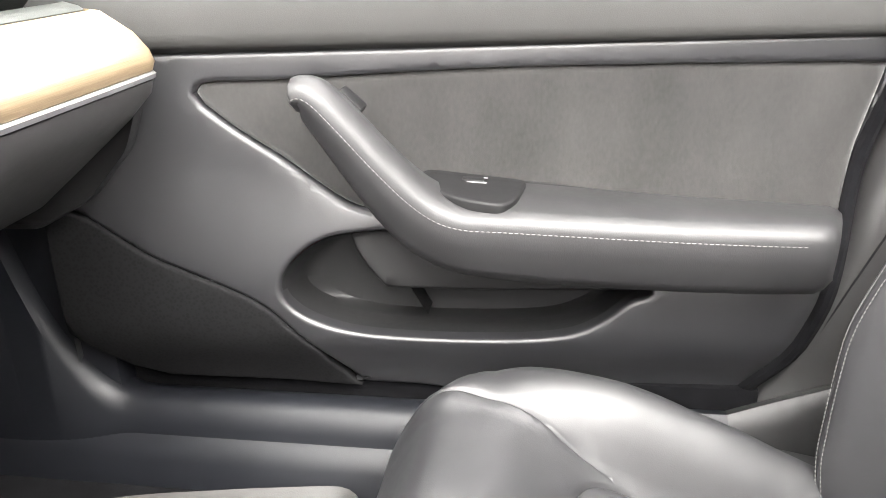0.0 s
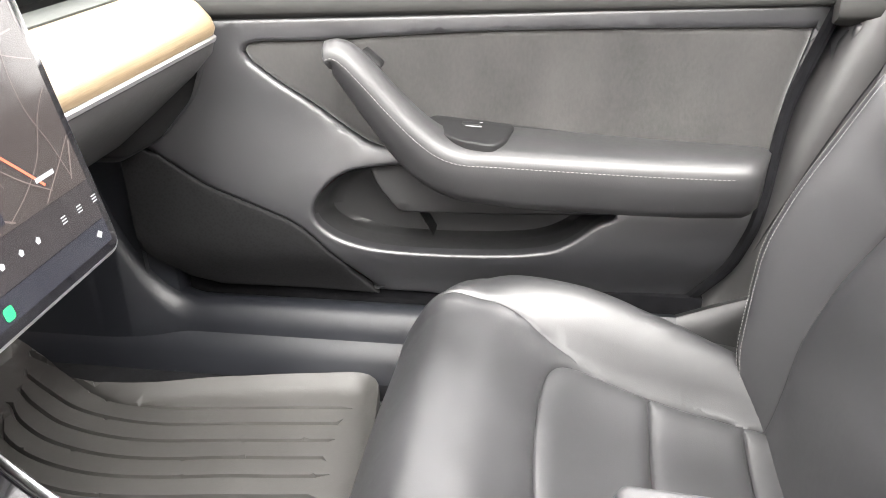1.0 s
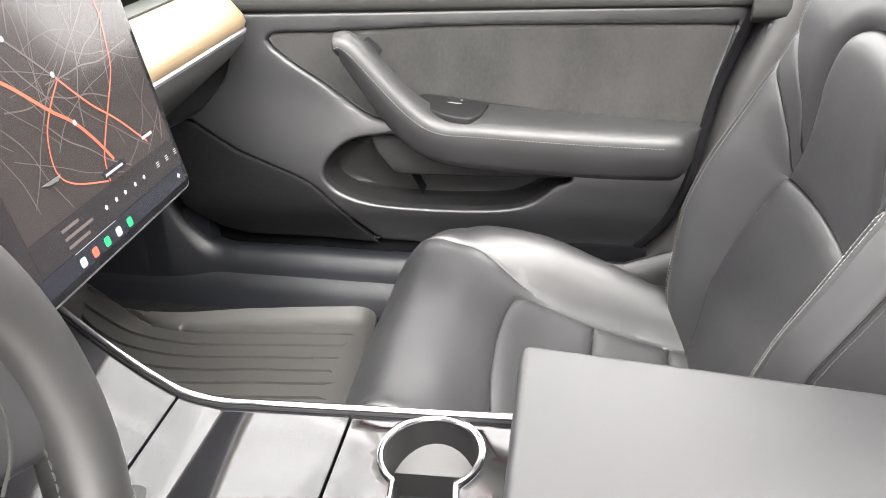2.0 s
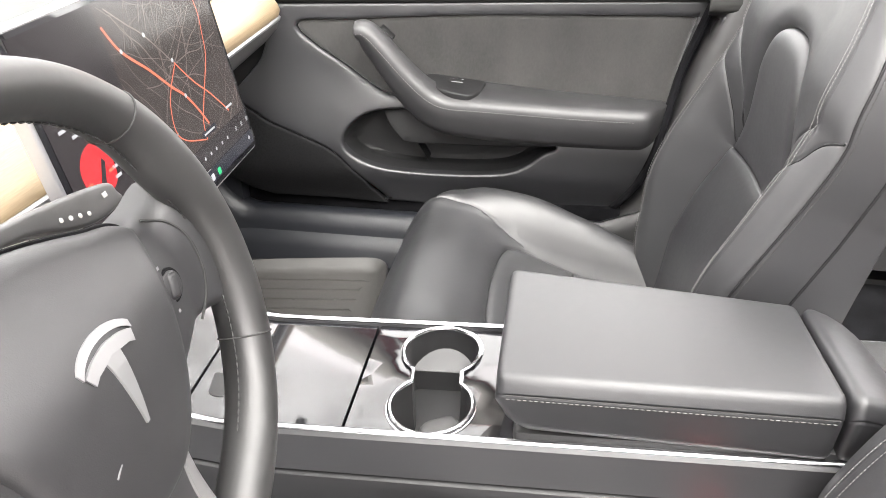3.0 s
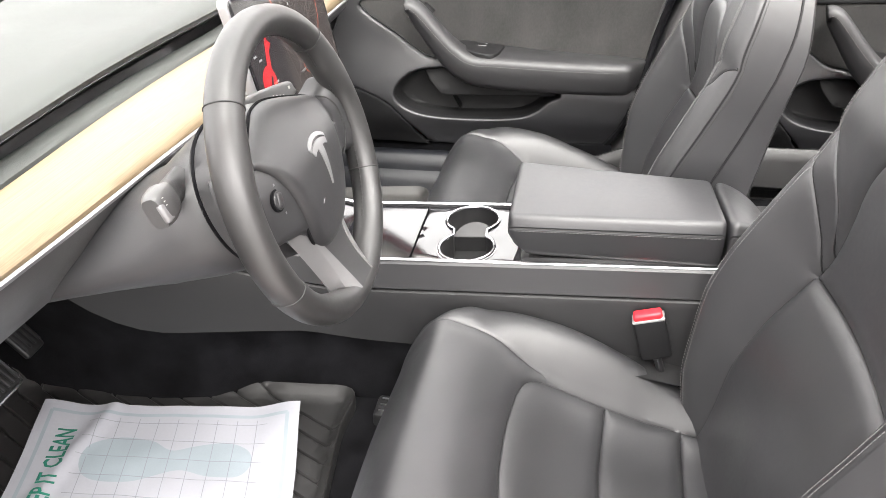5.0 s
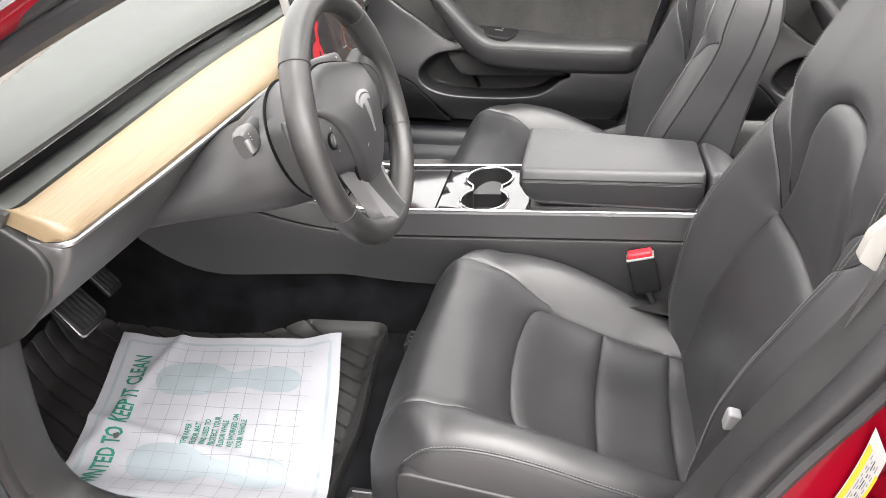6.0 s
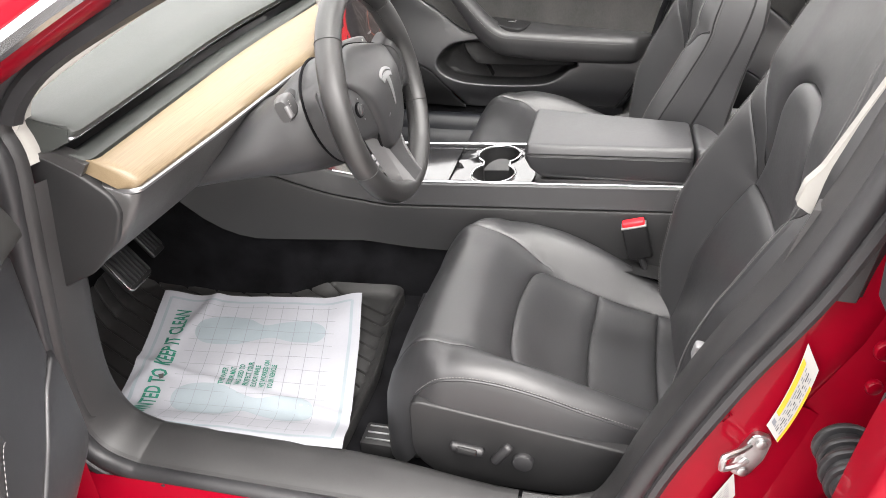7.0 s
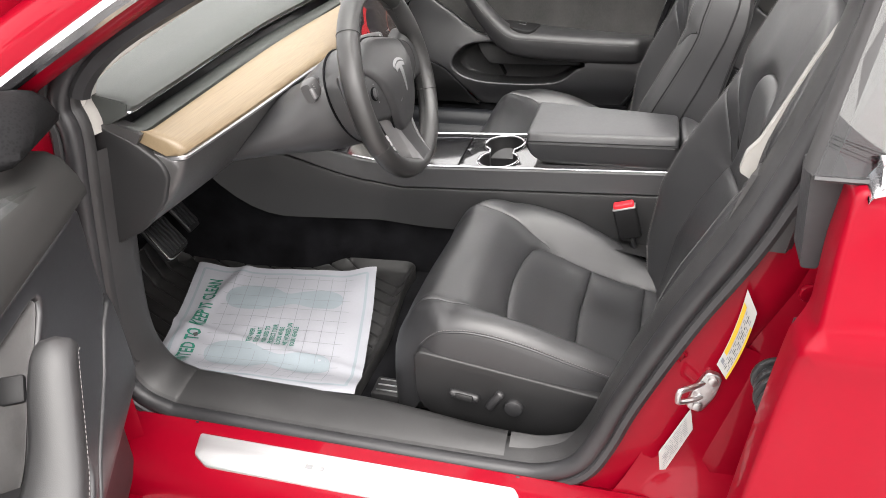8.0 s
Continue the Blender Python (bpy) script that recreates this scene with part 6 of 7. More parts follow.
for s in (-1, 1):
    # hollow rubber door seal, two lips
    if s < 0:
        part("door_seal", tube(ring_of(0.004, -0.728, s), 0.0145, 10, closed=True), RUBBER, body, "black hollow rubber door seal")
        part("outer_seal_lip", tube(ring_of(0.022, -0.734, s), 0.0095, 8, closed=True), RUBBER, body, "black rubber seal lip")
        quad = [ring_of(-0.006, -0.724, s), ring_of(-0.012, -0.708, s), ring_of(-0.015, -0.694, s), ring_of(-0.013, -0.676, s)]
        # the lining is shallow on the front pillar, where other trims take over
        quad = [[(x, -0.724 + (y + 0.724) * (0.45 if x < -0.3 and z > 0.58 else 1.0), z) for x, y, z in q] for q in quad]
        ids = sorted((i for i, p in enumerate(quad[0]) if p[0] < -0.3 and 0.985 <= p[2] <= 1.14), key=lambda i: quad[0][i][2])
        rows_ = [[Vector(ring_of(o_, y_, s)[i]) for i in ids] for o_, y_ in ((-0.008, -0.705), (-0.012, -0.702), (-0.016, -0.685), (-0.016, -0.676))]
        part("pillar_foot_trim", loft(rows_, False), BEIGE, body, "pale trim at the pillar's foot")
        # the sill's lining runs on round the corner and up the kick panel
        base = opening(0.0)
        ids = [i for i, p in enumerate(base) if (p[0] < -0.3 and p[1] <= 0.985) or (p[0] <= 0.20 and p[1] < 0.52)]
        ids.sort(key=lambda i: (base[i][0] - base[i][1]))
        rows_ = []
        for o_, y_ in ((-0.004, -0.724), (-0.011, -0.712), (-0.018, -0.690), (-0.023, -0.664), (-0.023, -0.650), (-0.018, -0.641), (-0.006, -0.634), (0.02, -0.628), (0.06, -0.622)):
            ring = opening(o_)
            rows_.append([Vector((ring[i][0], y_ - 0.034 * sm(-0.08, 0.20, ring[i][0]) * (0.715 + y_) / 0.09, ring[i][1])) for i in ids])
        part("kick_lining", loft(rows_, False, False), MATTE, body, "grey plastic lining round the footwell's corner", angle=70)
        up_ = sorted((i for i, p in enumerate(base) if p[0] < 0.10 and p[1] > 1.06), key=lambda i: base[i][0])
        ring = ring_of(-0.014, -0.712, s)
        part("pillar_seal", tube([ring[i] for i in up_], 0.017, 8), RUBBER, body, "black rubber seal on the front pillar")
        part("frame_lining", loft(quad, True, False), MATTE, body, "black plastic door frame lining")
        # pale upper lining: a thin edge that widens into a tongue at its lower end
        front = [[(0.544, 1.190), (0.527, 1.157), (0.512, 1.124), (0.493, 1.078), (0.472, 1.030), (0.459, 1.013), (0.454, 0.989), (0.470, 0.979)]]
        tongue = [(x, z) for x, z in front[0]] + [(x + 0.0022 + 0.016 * sm(1.045, 1.005, z), z + 0.001) for x, z in front[0][::-1][2:]]
        part("pale_corner", sheet(rounded(tongue, 0.003, 2), lambda x, z, d, g: (x, -0.715 + 0.06 * z, z), 0.02, rim=[(0, 0.012, 0)]), BEIGE, body, "pale lower end of the pillar lining")
    # red jamb round the opening: it flares out at the sill and lies flat on the pillar
    rows = []
    for off, y_s, y_p in ((0.008, 0.714, 0.706), (0.022, 0.724, 0.712), (0.045, 0.742, 0.716), (0.070, 0.780, 0.719), (0.092, 0.800, 0.716), (0.108, 0.802, 0.704), (0.122, 0.803, 0.680), (0.135, 0.80, 0.64)):
        row = []
        for p in opening(off):
            k = sm(0.24, 0.37, p[0]) * (1 - sm(1.15, 1.3, p[1]))
            y = y_s + (y_p - y_s) * k - 0.055 * max(0.0, p[1] - 0.95)
            row.append((p[0], s * y, p[1]))
        rows.append(row)
    part("jamb", loft(rows, True, False), PAINT if s < 0 else RUBBER, body, "glossy red painted door jamb" if s < 0 else "", angle=70)

# red foot of the pillar: it runs on from the jamb and flares out to the sill
ids = [i for i, p in enumerate(opening(0.070)) if p[0] > 0.24 and p[1] < 0.80]
ids.sort(key=lambda i: opening(0.070)[i][0] + opening(0.070)[i][1])
rows = []
for off in (0.066, 0.085, 0.105, 0.125, 0.15, 0.18, 0.22):
    ring = opening(off)
    rows.append([(ring[i][0], -0.7155 - 0.085 * (1 - sm(0.24, 0.40, ring[i][0])) - 0.045 * sm(0.575, 0.490, ring[i][1]) * min(1.0, (off - 0.066) / 0.07), ring[i][1]) for i in ids])
part("pillar_foot", loft(rows, False, False), PAINT, body, "glossy red foot of the pillar", angle=70)

# sill outside with the scuff plate
prof = [(-0.742, 0.505), (-0.752, 0.503), (-0.770, 0.498), (-0.800, 0.489), (-0.832, 0.474), (-0.848, 0.452), (-0.855, 0.40), (-0.852, 0.30), (-0.80, 0.22), (-0.70, 0.22), (-0.70, 0.47)]
part("sill", loft([[(x, y, z) for y, z in prof] for x in np.linspace(-0.60, 0.62, 18)]), PAINT, body, "glossy red door sill", angle=50)
part("sill_far", loft([[(x, -y, z) for y, z in prof] for x in np.linspace(-0.60, 0.62, 6)]), RUBBER, body, angle=50)
plate = [(-0.318, -0.764), (0.205, -0.764), (0.216, -0.778), (0.205, -0.815), (-0.285, -0.815), (-0.312, -0.800)]
part("scuff_plate", sheet(rounded(plate, 0.006, 4), lambda x, y, d, g: (x, y, float(np.interp(-y, [0.752, 0.770, 0.800, 0.832], [0.503, 0.498, 0.489, 0.474])) + 0.003 - edge_drop(d, 0.002)), 0.02, r=0.002, rim=[(0, 0, -0.004)]), ALU, body, "brushed aluminium scuff plate")
for i in range(2):
    part("plate_mark", rbox((0.012 - 0.006 * i, 0.007, 0.0008), pose(-0.115 + 0.022 * i, -0.789, 0.4965, 18, 0, 0), 0), GREYPLATE, body)
for x, z in ((0.207, 0.505), (-0.335, 0.505)):
    part("seal_clip", disc(0.004, 0.004, pose(x, -0.7435, z - 0.004, 60, 0, 0), 12, 0.001), HARD, body)
# inner sill lining: black plastic strip along the floor
for s in (-1, 1):
    pr = [(0.718, 0.498), (0.702, 0.512), (0.674, 0.526), (0.654, 0.529), (0.641, 0.522), (0.630, 0.500), (0.618, 0.44), (0.715, 0.44)]
    if s > 0:
        xs = [-0.95, -0.80, -0.62, -0.60, -0.58] + list(np.linspace(-0.57, -0.41, 17)) + list(np.linspace(-0.38, 0.26, 10))
        part("sill_lining", loft([[(x, y + 0.034 * sm(-0.08, 0.20, x) * (0.715 - y) / 0.09, z + (0.006 + min(0.32, 0.085 * (max(0.0, -0.42 - x) / 0.09) ** 2.5)) * (z > 0.46)) for y, z in pr] for x in xs]), KICKPL, body, "black plastic sill lining", angle=50)
        part("sill_carpet", loft([[(x, 0.66, 0.44), (x, 0.600, 0.44), (x, 0.612, 0.47), (x, 0.628, 0.496), (x, 0.66, 0.500)] for x in np.linspace(-0.95, 0.165, 10)]), KICKPL, body, "smooth blue-black plastic below the sill", angle=60)
        part("sill_crease", tube(spline([(-0.31, 0.6385, 0.517), (-0.234, 0.6345, 0.510), (-0.172, 0.6345, 0.510), (-0.11, 0.6395, 0.522)], 5), 0.0016, 6), BLACKPL, body)
    part("rear_sill_lining", loft([[(x, s * (y + 0.034 * (0.715 - y) / 0.09), z - 0.001 + 0.05 * sm(0.22, 0.36, x)) for y, z in pr] for x in np.linspace(0.168 if s > 0 else 0.185, 0.40 if s < 0 else 1.1, 16)]), MATTE, body, angle=50)
    # kick panel beside the footwell
    part("kick_panel", loft([[(x, s * 0.70, 0.44), (x, s * (0.648 + 0.02 * sm(-0.5, -0.4, x)), 0.44), (x, s * (0.648 + 0.02 * sm(-0.5, -0.4, x)), 0.80), (x, s * 0.662, 0.985), (x, s * 0.70, 0.985)] for x in np.linspace(-0.95, -0.455 if s > 0 else -0.490, 8)]), KICKPL, body, "dark grey kick panel", angle=50)
# A-pillars
for s in (-1, 1):
    inner = [(-0.455, 0.660, 0.975), (-0.43, 0.660, 1.045), (-0.385, 0.655, 1.095), (-0.27, 0.640, 1.165), (-0.12, 0.615, 1.245), (0.05, 0.595, 1.305), (0.25, 0.585, 1.335), (0.52, 0.585, 1.325)]
    part("pillar_trim", tube(spline([(x, s * (y + (0.036 if s < 0 else 0)), z) for x, y, z in inner], 5), 0.014 if s < 0 else 0.034, 12, flat=0.7, up=(0, 1, 0)), HEADLINER, body, "pale cloth pillar trim", angle=60)
    outer = [(-0.62, 0.775, 1.00), (-0.50, 0.768, 1.09), (-0.36, 0.745, 1.175), (-0.2, 0.705, 1.265), (-0.02, 0.665, 1.345), (0.2, 0.640, 1.395), (0.6, 0.625, 1.40), (1.1, 0.60, 1.32), (1.5, 0.58, 1.15)]
    part("roof_rail", tube(spline([(x, s * y, z) for x, y, z in outer], 5), 0.048, 12, flat=0.75, up=(0, 1, 0)), PAINT, body, "glossy red roof rail", angle=60)
    part("rail_moulding", tube(spline([(x + 0.015, s * (y + 0.035), z - 0.020) for x, y, z in outer], 5), 0.012, 8), CHROME, body, "bright window moulding")
# B-pillar on the driver's side: red outside, grey lining inside
for s in (-1, 1):
    bp = [(0.40, 0.50), (0.455, 0.72), (0.50, 0.93), (0.545, 1.10), (0.57, 1.32)]
    rings = []
    for x, z in [(v[0], v[1]) for v in spline([(a, b, 0) for a, b in bp], 5)]:
        yo = 0.702 - 0.055 * max(0, z - 0.95)
        w = 0.062 - 0.015 * sm(0.9, 1.2, z)
        v_ = 0.040 * sm(0.88, 1.0, z)
        rings.append([(x - 0.052 + v_, s * (yo - 0.030), z), (x - 0.038 + v_, s * (yo - 0.004), z), (x + 0.01, s * yo, z), (x + w, s * (yo + 0.020), z), (x + w + 0.035, s * (yo + 0.02), z), (x + w + 0.05, s * (yo - 0.03), z), (x + 0.03, s * (yo - 0.038), z), (x - 0.04 + v_, s * (yo - 0.036), z)])
    cut = next(i for i, r in enumerate(rings) if r[0][2] > 0.955)
    part("b_pillar", loft(rings[:cut + 1]), PAINT if s < 0 else RUBBER, body, "glossy red pillar" if s < 0 else "", angle=60)
    part("b_pillar_upper", loft(rings[cut:]), RUBBER, body, "matte black upper pillar", angle=60)
    lin = []
    for x, z in [(v[0], v[1]) for v in spline([(a, b, 0) for a, b in bp], 5)]:
        yo = 0.655 - 0.06 * max(0, z - 0.95)
        lin.append([(x - 0.055, s * (yo + 0.03), z), (x - 0.045, s * (yo + 0.005), z), (x, s * (yo - 0.006), z), (x + 0.10, s * yo, z), (x + 0.11, s * (yo + 0.03), z)])
    cut = next(i for i, r in enumerate(lin) if r[0][2] > 0.985)
    part("pillar_lining", loft(lin[:cut + 1]), GREYTRIM, body, "dark grey lower pillar lining", angle=60)
    part("upper_pillar_lining", loft([[(a + 0.085, b, c) for a, b, c in r] for r in lin[cut:]]), BEIGE, body, "pale upper pillar lining", angle=60)
rings = []
for x, z in [(0.10, 0.500), (0.18, 0.502)] + REAR_EDGE[::-1] + [(0.44, 1.05), (0.50, 1.20), (0.53, 1.30)]:
    y0 = 0.700 + 0.06 * max(0, x)
    rings.append([(x + 0.014, y0 + 0.20, z - 0.012), (x + 0.016, y0 + 0.012, z - 0.012), (x + 0.022, y0 - 0.004, z - 0.010), (x + 0.034, y0 - 0.012, z - 0.014), (x + 0.085, y0 - 0.020, z - 0.03), (x + 0.14, y0 - 0.008, z - 0.035), (x + 0.15, y0 + 0.05, z - 0.035)])
part("far_pillar_trim", loft(rings, True, True), GREYTRIM, body, "smooth grey pillar trim beside the seat", angle=60)
# matte black cover of the upper pillar between the two doors
rings = []
for x, z in ((0.493, 0.925), (0.502, 0.99), (0.512, 1.05), (0.530, 1.12), (0.552, 1.20), (0.575, 1.30)):
    yo = -0.728 + 0.055 * max(0, z - 0.95)
    rings.append([(x - 0.012, yo + 0.03, z), (x - 0.010, yo + 0.004, z), (x, yo, z), (x + 0.016, yo - 0.001, z), (x + 0.022, yo + 0.010, z), (x + 0.034, yo + 0.014, z), (x + 0.044, yo + 0.03, z), (x + 0.03, yo + 0.05, z)])
part("pillar_cover", loft(rings), MATTE, body, "matte black pillar cover", angle=50)

# added black filler that stands for the shaded gap between far door and sill
part("under_door_shade", rbox((0.76, 0.020, 0.05), pose(-0.10, 0.700, 0.535), 0.004, 2), CARPET, body, "dark filler standing for the shade under the far door")
part("far_gap_filler", rbox((0.08, 0.004, 0.36), pose(0.402, 0.802, 0.77), 0.001, 1), RUBBER, body)
part("far_side_wall", rbox((1.15, 0.03, 0.46), pose(0.98, 0.805, 0.36), 0.006, 2), RUBBER, body)
part("pillar_base", rbox((0.30, 0.02, 0.34), pose(0.52, -0.692, 0.40), 0.006, 2), PAINT, body)
# embossed mark in the jamb
em = [pose(0.402, -0.7180, 0.757, 0, 32, 0) @ Vector((a, 0, b)) for a, b in ((-0.021, -0.007), (0.019, -0.007), (0.019, 0.007), (0.012, 0.007), (0.010, 0.0085), (-0.021, 0.007))]
part("jamb_emboss", tube(em, 0.0016, 6, closed=True), PAINT, body)

# door striker
st = thing("door_striker", (0.447, -0.716, 0.700), "zinc plated striker loop bolted to the jamb", "door striker")
m = pose(0.450, -0.722, 0.700, 90, 0, 0) @ pose(0, 0, 0, 0, 0, -17)
part("base_plate", sheet(rounded([(-0.012, -0.034), (0.010, -0.034), (0.015, 0.0), (0.010, 0.034), (-0.012, 0.034), (-0.015, 0.0)], 0.009, 5), lambda a, b, d, g: m @ Vector((a, b, 0.004 - edge_drop(d, 0.002))), 0.01, r=0.002, rim=[(0, 0.006, 0)]), STEEL, st)
part("loop", tube(spline([(0.448, -0.722, 0.716), (0.436, -0.736, 0.718), (0.420, -0.748, 0.7185), (0.4165, -0.750, 0.7155), (0.4160, -0.750, 0.703), (0.4190, -0.748, 0.6985), (0.436, -0.737, 0.696), (0.448, -0.722, 0.692)], 4), 0.0040, 8), STEEL, st)
for b in (-0.024, 0.024):
    part("bolt_head", disc(0.0065, 0.004, m @ Matrix.Translation((0.001, b, 0.004)), 18, 0.0012), STEEL, st)
# labels on the jamb
def jamb_label(name, label, corners, y, bend=Vector((0, 0))):
    t = thing(name, (corners[0][0], y, corners[0][1]), label, "label")
    cs = [Vector(c) for c in corners]
    def q(u, v, d):
        p = cs[0].lerp(cs[1], u).lerp(cs[3].lerp(cs[2], u), v) + bend * v * (1 - v)
        return Vector((p.x, y - 0.004 - d - 0.35 * max(0, p.x - 0.46), p.y))
    bm = bmesh.new()
    g = [[bm.verts.new(q(i / 4, j / 8, 0)) for j in range(9)] for i in range(5)]
    for i in range(4):
        for j in range(8):
            bm.faces.new((g[i][j], g[i + 1][j], g[i + 1][j + 1], g[i][j + 1]))
    part("backing", bm, WHITELBL, t)
    def bar(u0, v0, u1, v1, material_, nm):
        bm = bmesh.new()
        rows = [[bm.verts.new(q(u, v0 + (v1 - v0) * k / 6, 0.0012)) for u in (u0, u1)] for k in range(7)]
        for a, b in zip(rows, rows[1:]):
            bm.faces.new((a[0], a[1], b[1], b[0]))
        part(nm, bm, material_, t)
    return bar


bar = jamb_label("tyre_label", "white and yellow tyre label on red paint", [(0.477, 0.871), (0.492, 0.842), (0.473, 0.729), (0.459, 0.748)], -0.7185, Vector((0.012, -0.004)))
bar(0.02, 0.14, 0.26, 0.80, YELLOW, "yellow_band")
bar(0.86, 0.22, 0.99, 0.99, YELLOW, "yellow_edge")
bar(0.10, 0.86, 0.32, 0.92, INKGREY, "dial")
rg = random.Random(8)
for i in range(5):
    v = 0.16 + 0.03 * (i % 2)
    while v < 0.92:
        w_ = rg.uniform(0.03, 0.11)
        bar(0.34 + 0.10 * i, v, 0.385 + 0.10 * i, min(0.95, v + w_), INKBLACK if i == 2 else INKGREY, "bar")
        v += w_ + rg.uniform(0.02, 0.06)
bar = jamb_label("data_label", "white data label on red paint", [(0.437, 0.668), (0.444, 0.631), (0.411, 0.529), (0.404, 0.579)], -0.7185)
for i in range(8):
    v = 0.14
    while v < 0.85:
        w_ = rg.uniform(0.05, 0.20)
        bar(0.14 + 0.09 * i, v, 0.165 + 0.09 * i, min(0.90, v + w_), INKGREY, "bar")
        v += w_ + rg.uniform(0.02, 0.08)

# seat belt on the pillar
belt = thing("seat_belt", (0.46, -0.655, 0.60), "grey webbing seat belt running down the pillar", "seat belt")
pth = [(0.61, -0.632, 1.22), (0.565, -0.638, 1.05), (0.515, -0.640, 0.90), (0.46, -0.638, 0.70), (0.43, -0.625, 0.53)]
part("webbing", strip(spline(pth, 6), 0.046, 0.0014, (0, 1, 0)), BELT, belt)

# ---- rear door, closed, on the driver's side ----
rear = thing("door_3", (0.9, -0.90, 0.40), "closed glossy red rear door with dark window and bright moulding", "car door", kind="structure")
sk = [(0.464, 0.38), (0.470, 0.60), (0.480, 0.731), (0.491, 0.86), (0.499, 0.932), (0.512, 0.952), (0.515, 1.03), (0.520, 1.088), (1.45, 1.115), (1.40, 0.70), (1.15, 0.42)]
def skin_y(z):
    return -0.924 + 0.21 * max(0.0, z - 0.935) + 0.05 * max(0.0, 0.62 - z) - 0.004 * math.exp(-((z - 0.935) / 0.012) ** 2)
part("outer_skin", sheet(rounded(sk, 0.012, 4), lambda x, z, d, g: (x, skin_y(z) + edge_drop(d, 0.006), z), 0.022, r=0.006, rim=[(-0.001, 0.02, 0), (0.002, 0.03, 0), (0.05, 0.03, 0)]), PAINT, rear, "glossy red outer skin")
part("belt_moulding", loft([[(x, -0.896, z), (x, -0.899, z + 0.010), (x, -0.893, z + 0.022), (x, -0.876, z + 0.026), (x, -0.872, z)] for x, z in ((0.536, 1.089), (0.9, 1.100), (1.4, 1.114))]), CHROME, rear, "bright belt moulding")
part("moulding_end", loft([[(x, -0.898, z0), (x, -0.900, z1 - 0.008), (x, -0.888, z1), (x, -0.868, z1), (x, -0.868, z0)] for x, z0, z1 in ((0.530, 1.083, 1.087), (0.534, 1.084, 1.096), (0.542, 1.087, 1.106))]), CHROME, rear)
bm = loft([[(0.489, -0.872, 1.088), (0.493, -0.867, 1.088), (0.545, -0.785, 1.31), (0.541, -0.79, 1.31)], [(1.35, -0.872, 1.112), (1.355, -0.867, 1.112), (1.18, -0.755, 1.31), (1.175, -0.76, 1.31)]])
part("window_pane", bm, TINTED, rear, "dark tinted window pane")
part("window_seal", tube([(0.489, -0.874, 1.088), (0.522, -0.878, 1.0895), (0.9, -0.880, 1.10)], 0.003, 6), RUBBER, rear)
part("window_frame", loft([[(x - w, y + 0.018, z), (x - w + 0.003, y + 0.006, z), (x - 0.002, y, z), (x + 0.008, y - 0.002, z), (x + 0.010, y + 0.02, z), (x, y + 0.024, z)] for x, y, z, w in ((0.494, -0.868, 1.088, 0.012), (0.515, -0.836, 1.185, 0.012), (0.545, -0.786, 1.31, 0.012))]), MATTE, rear, "matte black window frame", angle=50)
tri = rounded([(0.490, 1.082), (0.524, 1.083), (0.519, 1.050), (0.516, 0.98), (0.500, 0.98)], 0.004, 3)
part("corner_filler", sheet(tri, lambda x, z, d, g: (x, -0.855 + 0.2 * max(0, 1.082 - z) * 0.3, z), 0.02, rim=[(0, 0.05, 0)]), RUBBER, rear, "black corner filler panel")
# hinge bolts and rubber boot in the gap
for z, r in ((0.893, 0.0115), (0.847, 0.0085)):
    part("hinge_bolt", disc(r, 0.010, pose(0.536, -0.752, z, 90, 0, 0) @ pose(0, 0, 0, 0, 12, 0), 24, 0.004), PAINT, rear, "red painted hinge bolt")
boot_m = pose(0.523, -0.762, 0.776, 90, 0, 0)
boot = part("rubber_boot", disc(0.024, 0.070, boot_m, 28, 0.006), RUBBER, rear, "black rubber cable boot")
for k in range(4):
    part("boot_rib", disc(0.031 - 0.002 * (k % 2), 0.009, boot_m @ Matrix.Translation((0, 0, 0.004 + 0.017 * k)), 28, 0.0035), RUBBER, boot)
# added dark strip: stands for the shade in the gap behind the skin
part("shade_strip", tube(spline([(0.4725, -0.868, 0.40), (0.4775, -0.868, 0.60), (0.4865, -0.868, 0.731), (0.4975, -0.868, 0.86), (0.505, -0.866, 0.930)], 5), 0.0035, 6), RUBBER, rear, "dark strip standing for the shade behind the skin's edge")

# rear quarter of the cabin: far rear door lining and rear bench
make_door("door_4", "closed far rear door with black lining, armrest and pocket", False, pose(0.787, 0.030, -0.010, 0, 0, -8.5), True)
bench = thing("rear_bench", (1.15, 0, 0.45), "black leather rear bench in the dim cabin", "rear seat")
part("cushion", rbox((0.46, 1.22, 0.15), pose(1.08, 0, 0.575, 0, 5, 0), 0.05, 4), LEATHER, bench)
part("backrest", rbox((0.14, 1.22, 0.62), pose(1.38, 0, 0.86, 0, 22, 0), 0.05, 4), LEATHER, bench)
part("base", rbox((0.40, 1.22, 0.10), pose(1.08, 0, 0.49), 0.02, 2), CARPET, bench)

# ---- roof, glass and nose of the car, which close the cabin ----
roof = thing("roof", (0.5, 0, 1.35), "clear glass roof panel with pale headliner edge", "car roof", kind="structure")
# unseen roof panes, cleared of tint and shadowless to brighten the seats
for nm_, span, m_, lab_ in (("roof_glass", ((0.06, 1.405), (0.3, 1.432), (0.58, 1.435)), ROOFGLASS, "clear front roof glass"), ("rear_roof_glass", ((0.585, 1.435), (0.95, 1.40), (1.3, 1.29)), ROOFGLASS, "clear rear roof glass")):
    bm = loft([[(x, y, zc - 0.10 * (y / 0.6) ** 2 * 0.55) for y in np.linspace(-0.60, 0.60, 9)] for x, zc in span], False)
    bmesh.ops.solidify(bm, geom=bm.faces[:], thickness=0.006)
    part(nm_, bm, m_, roof, lab_).visible_shadow = False
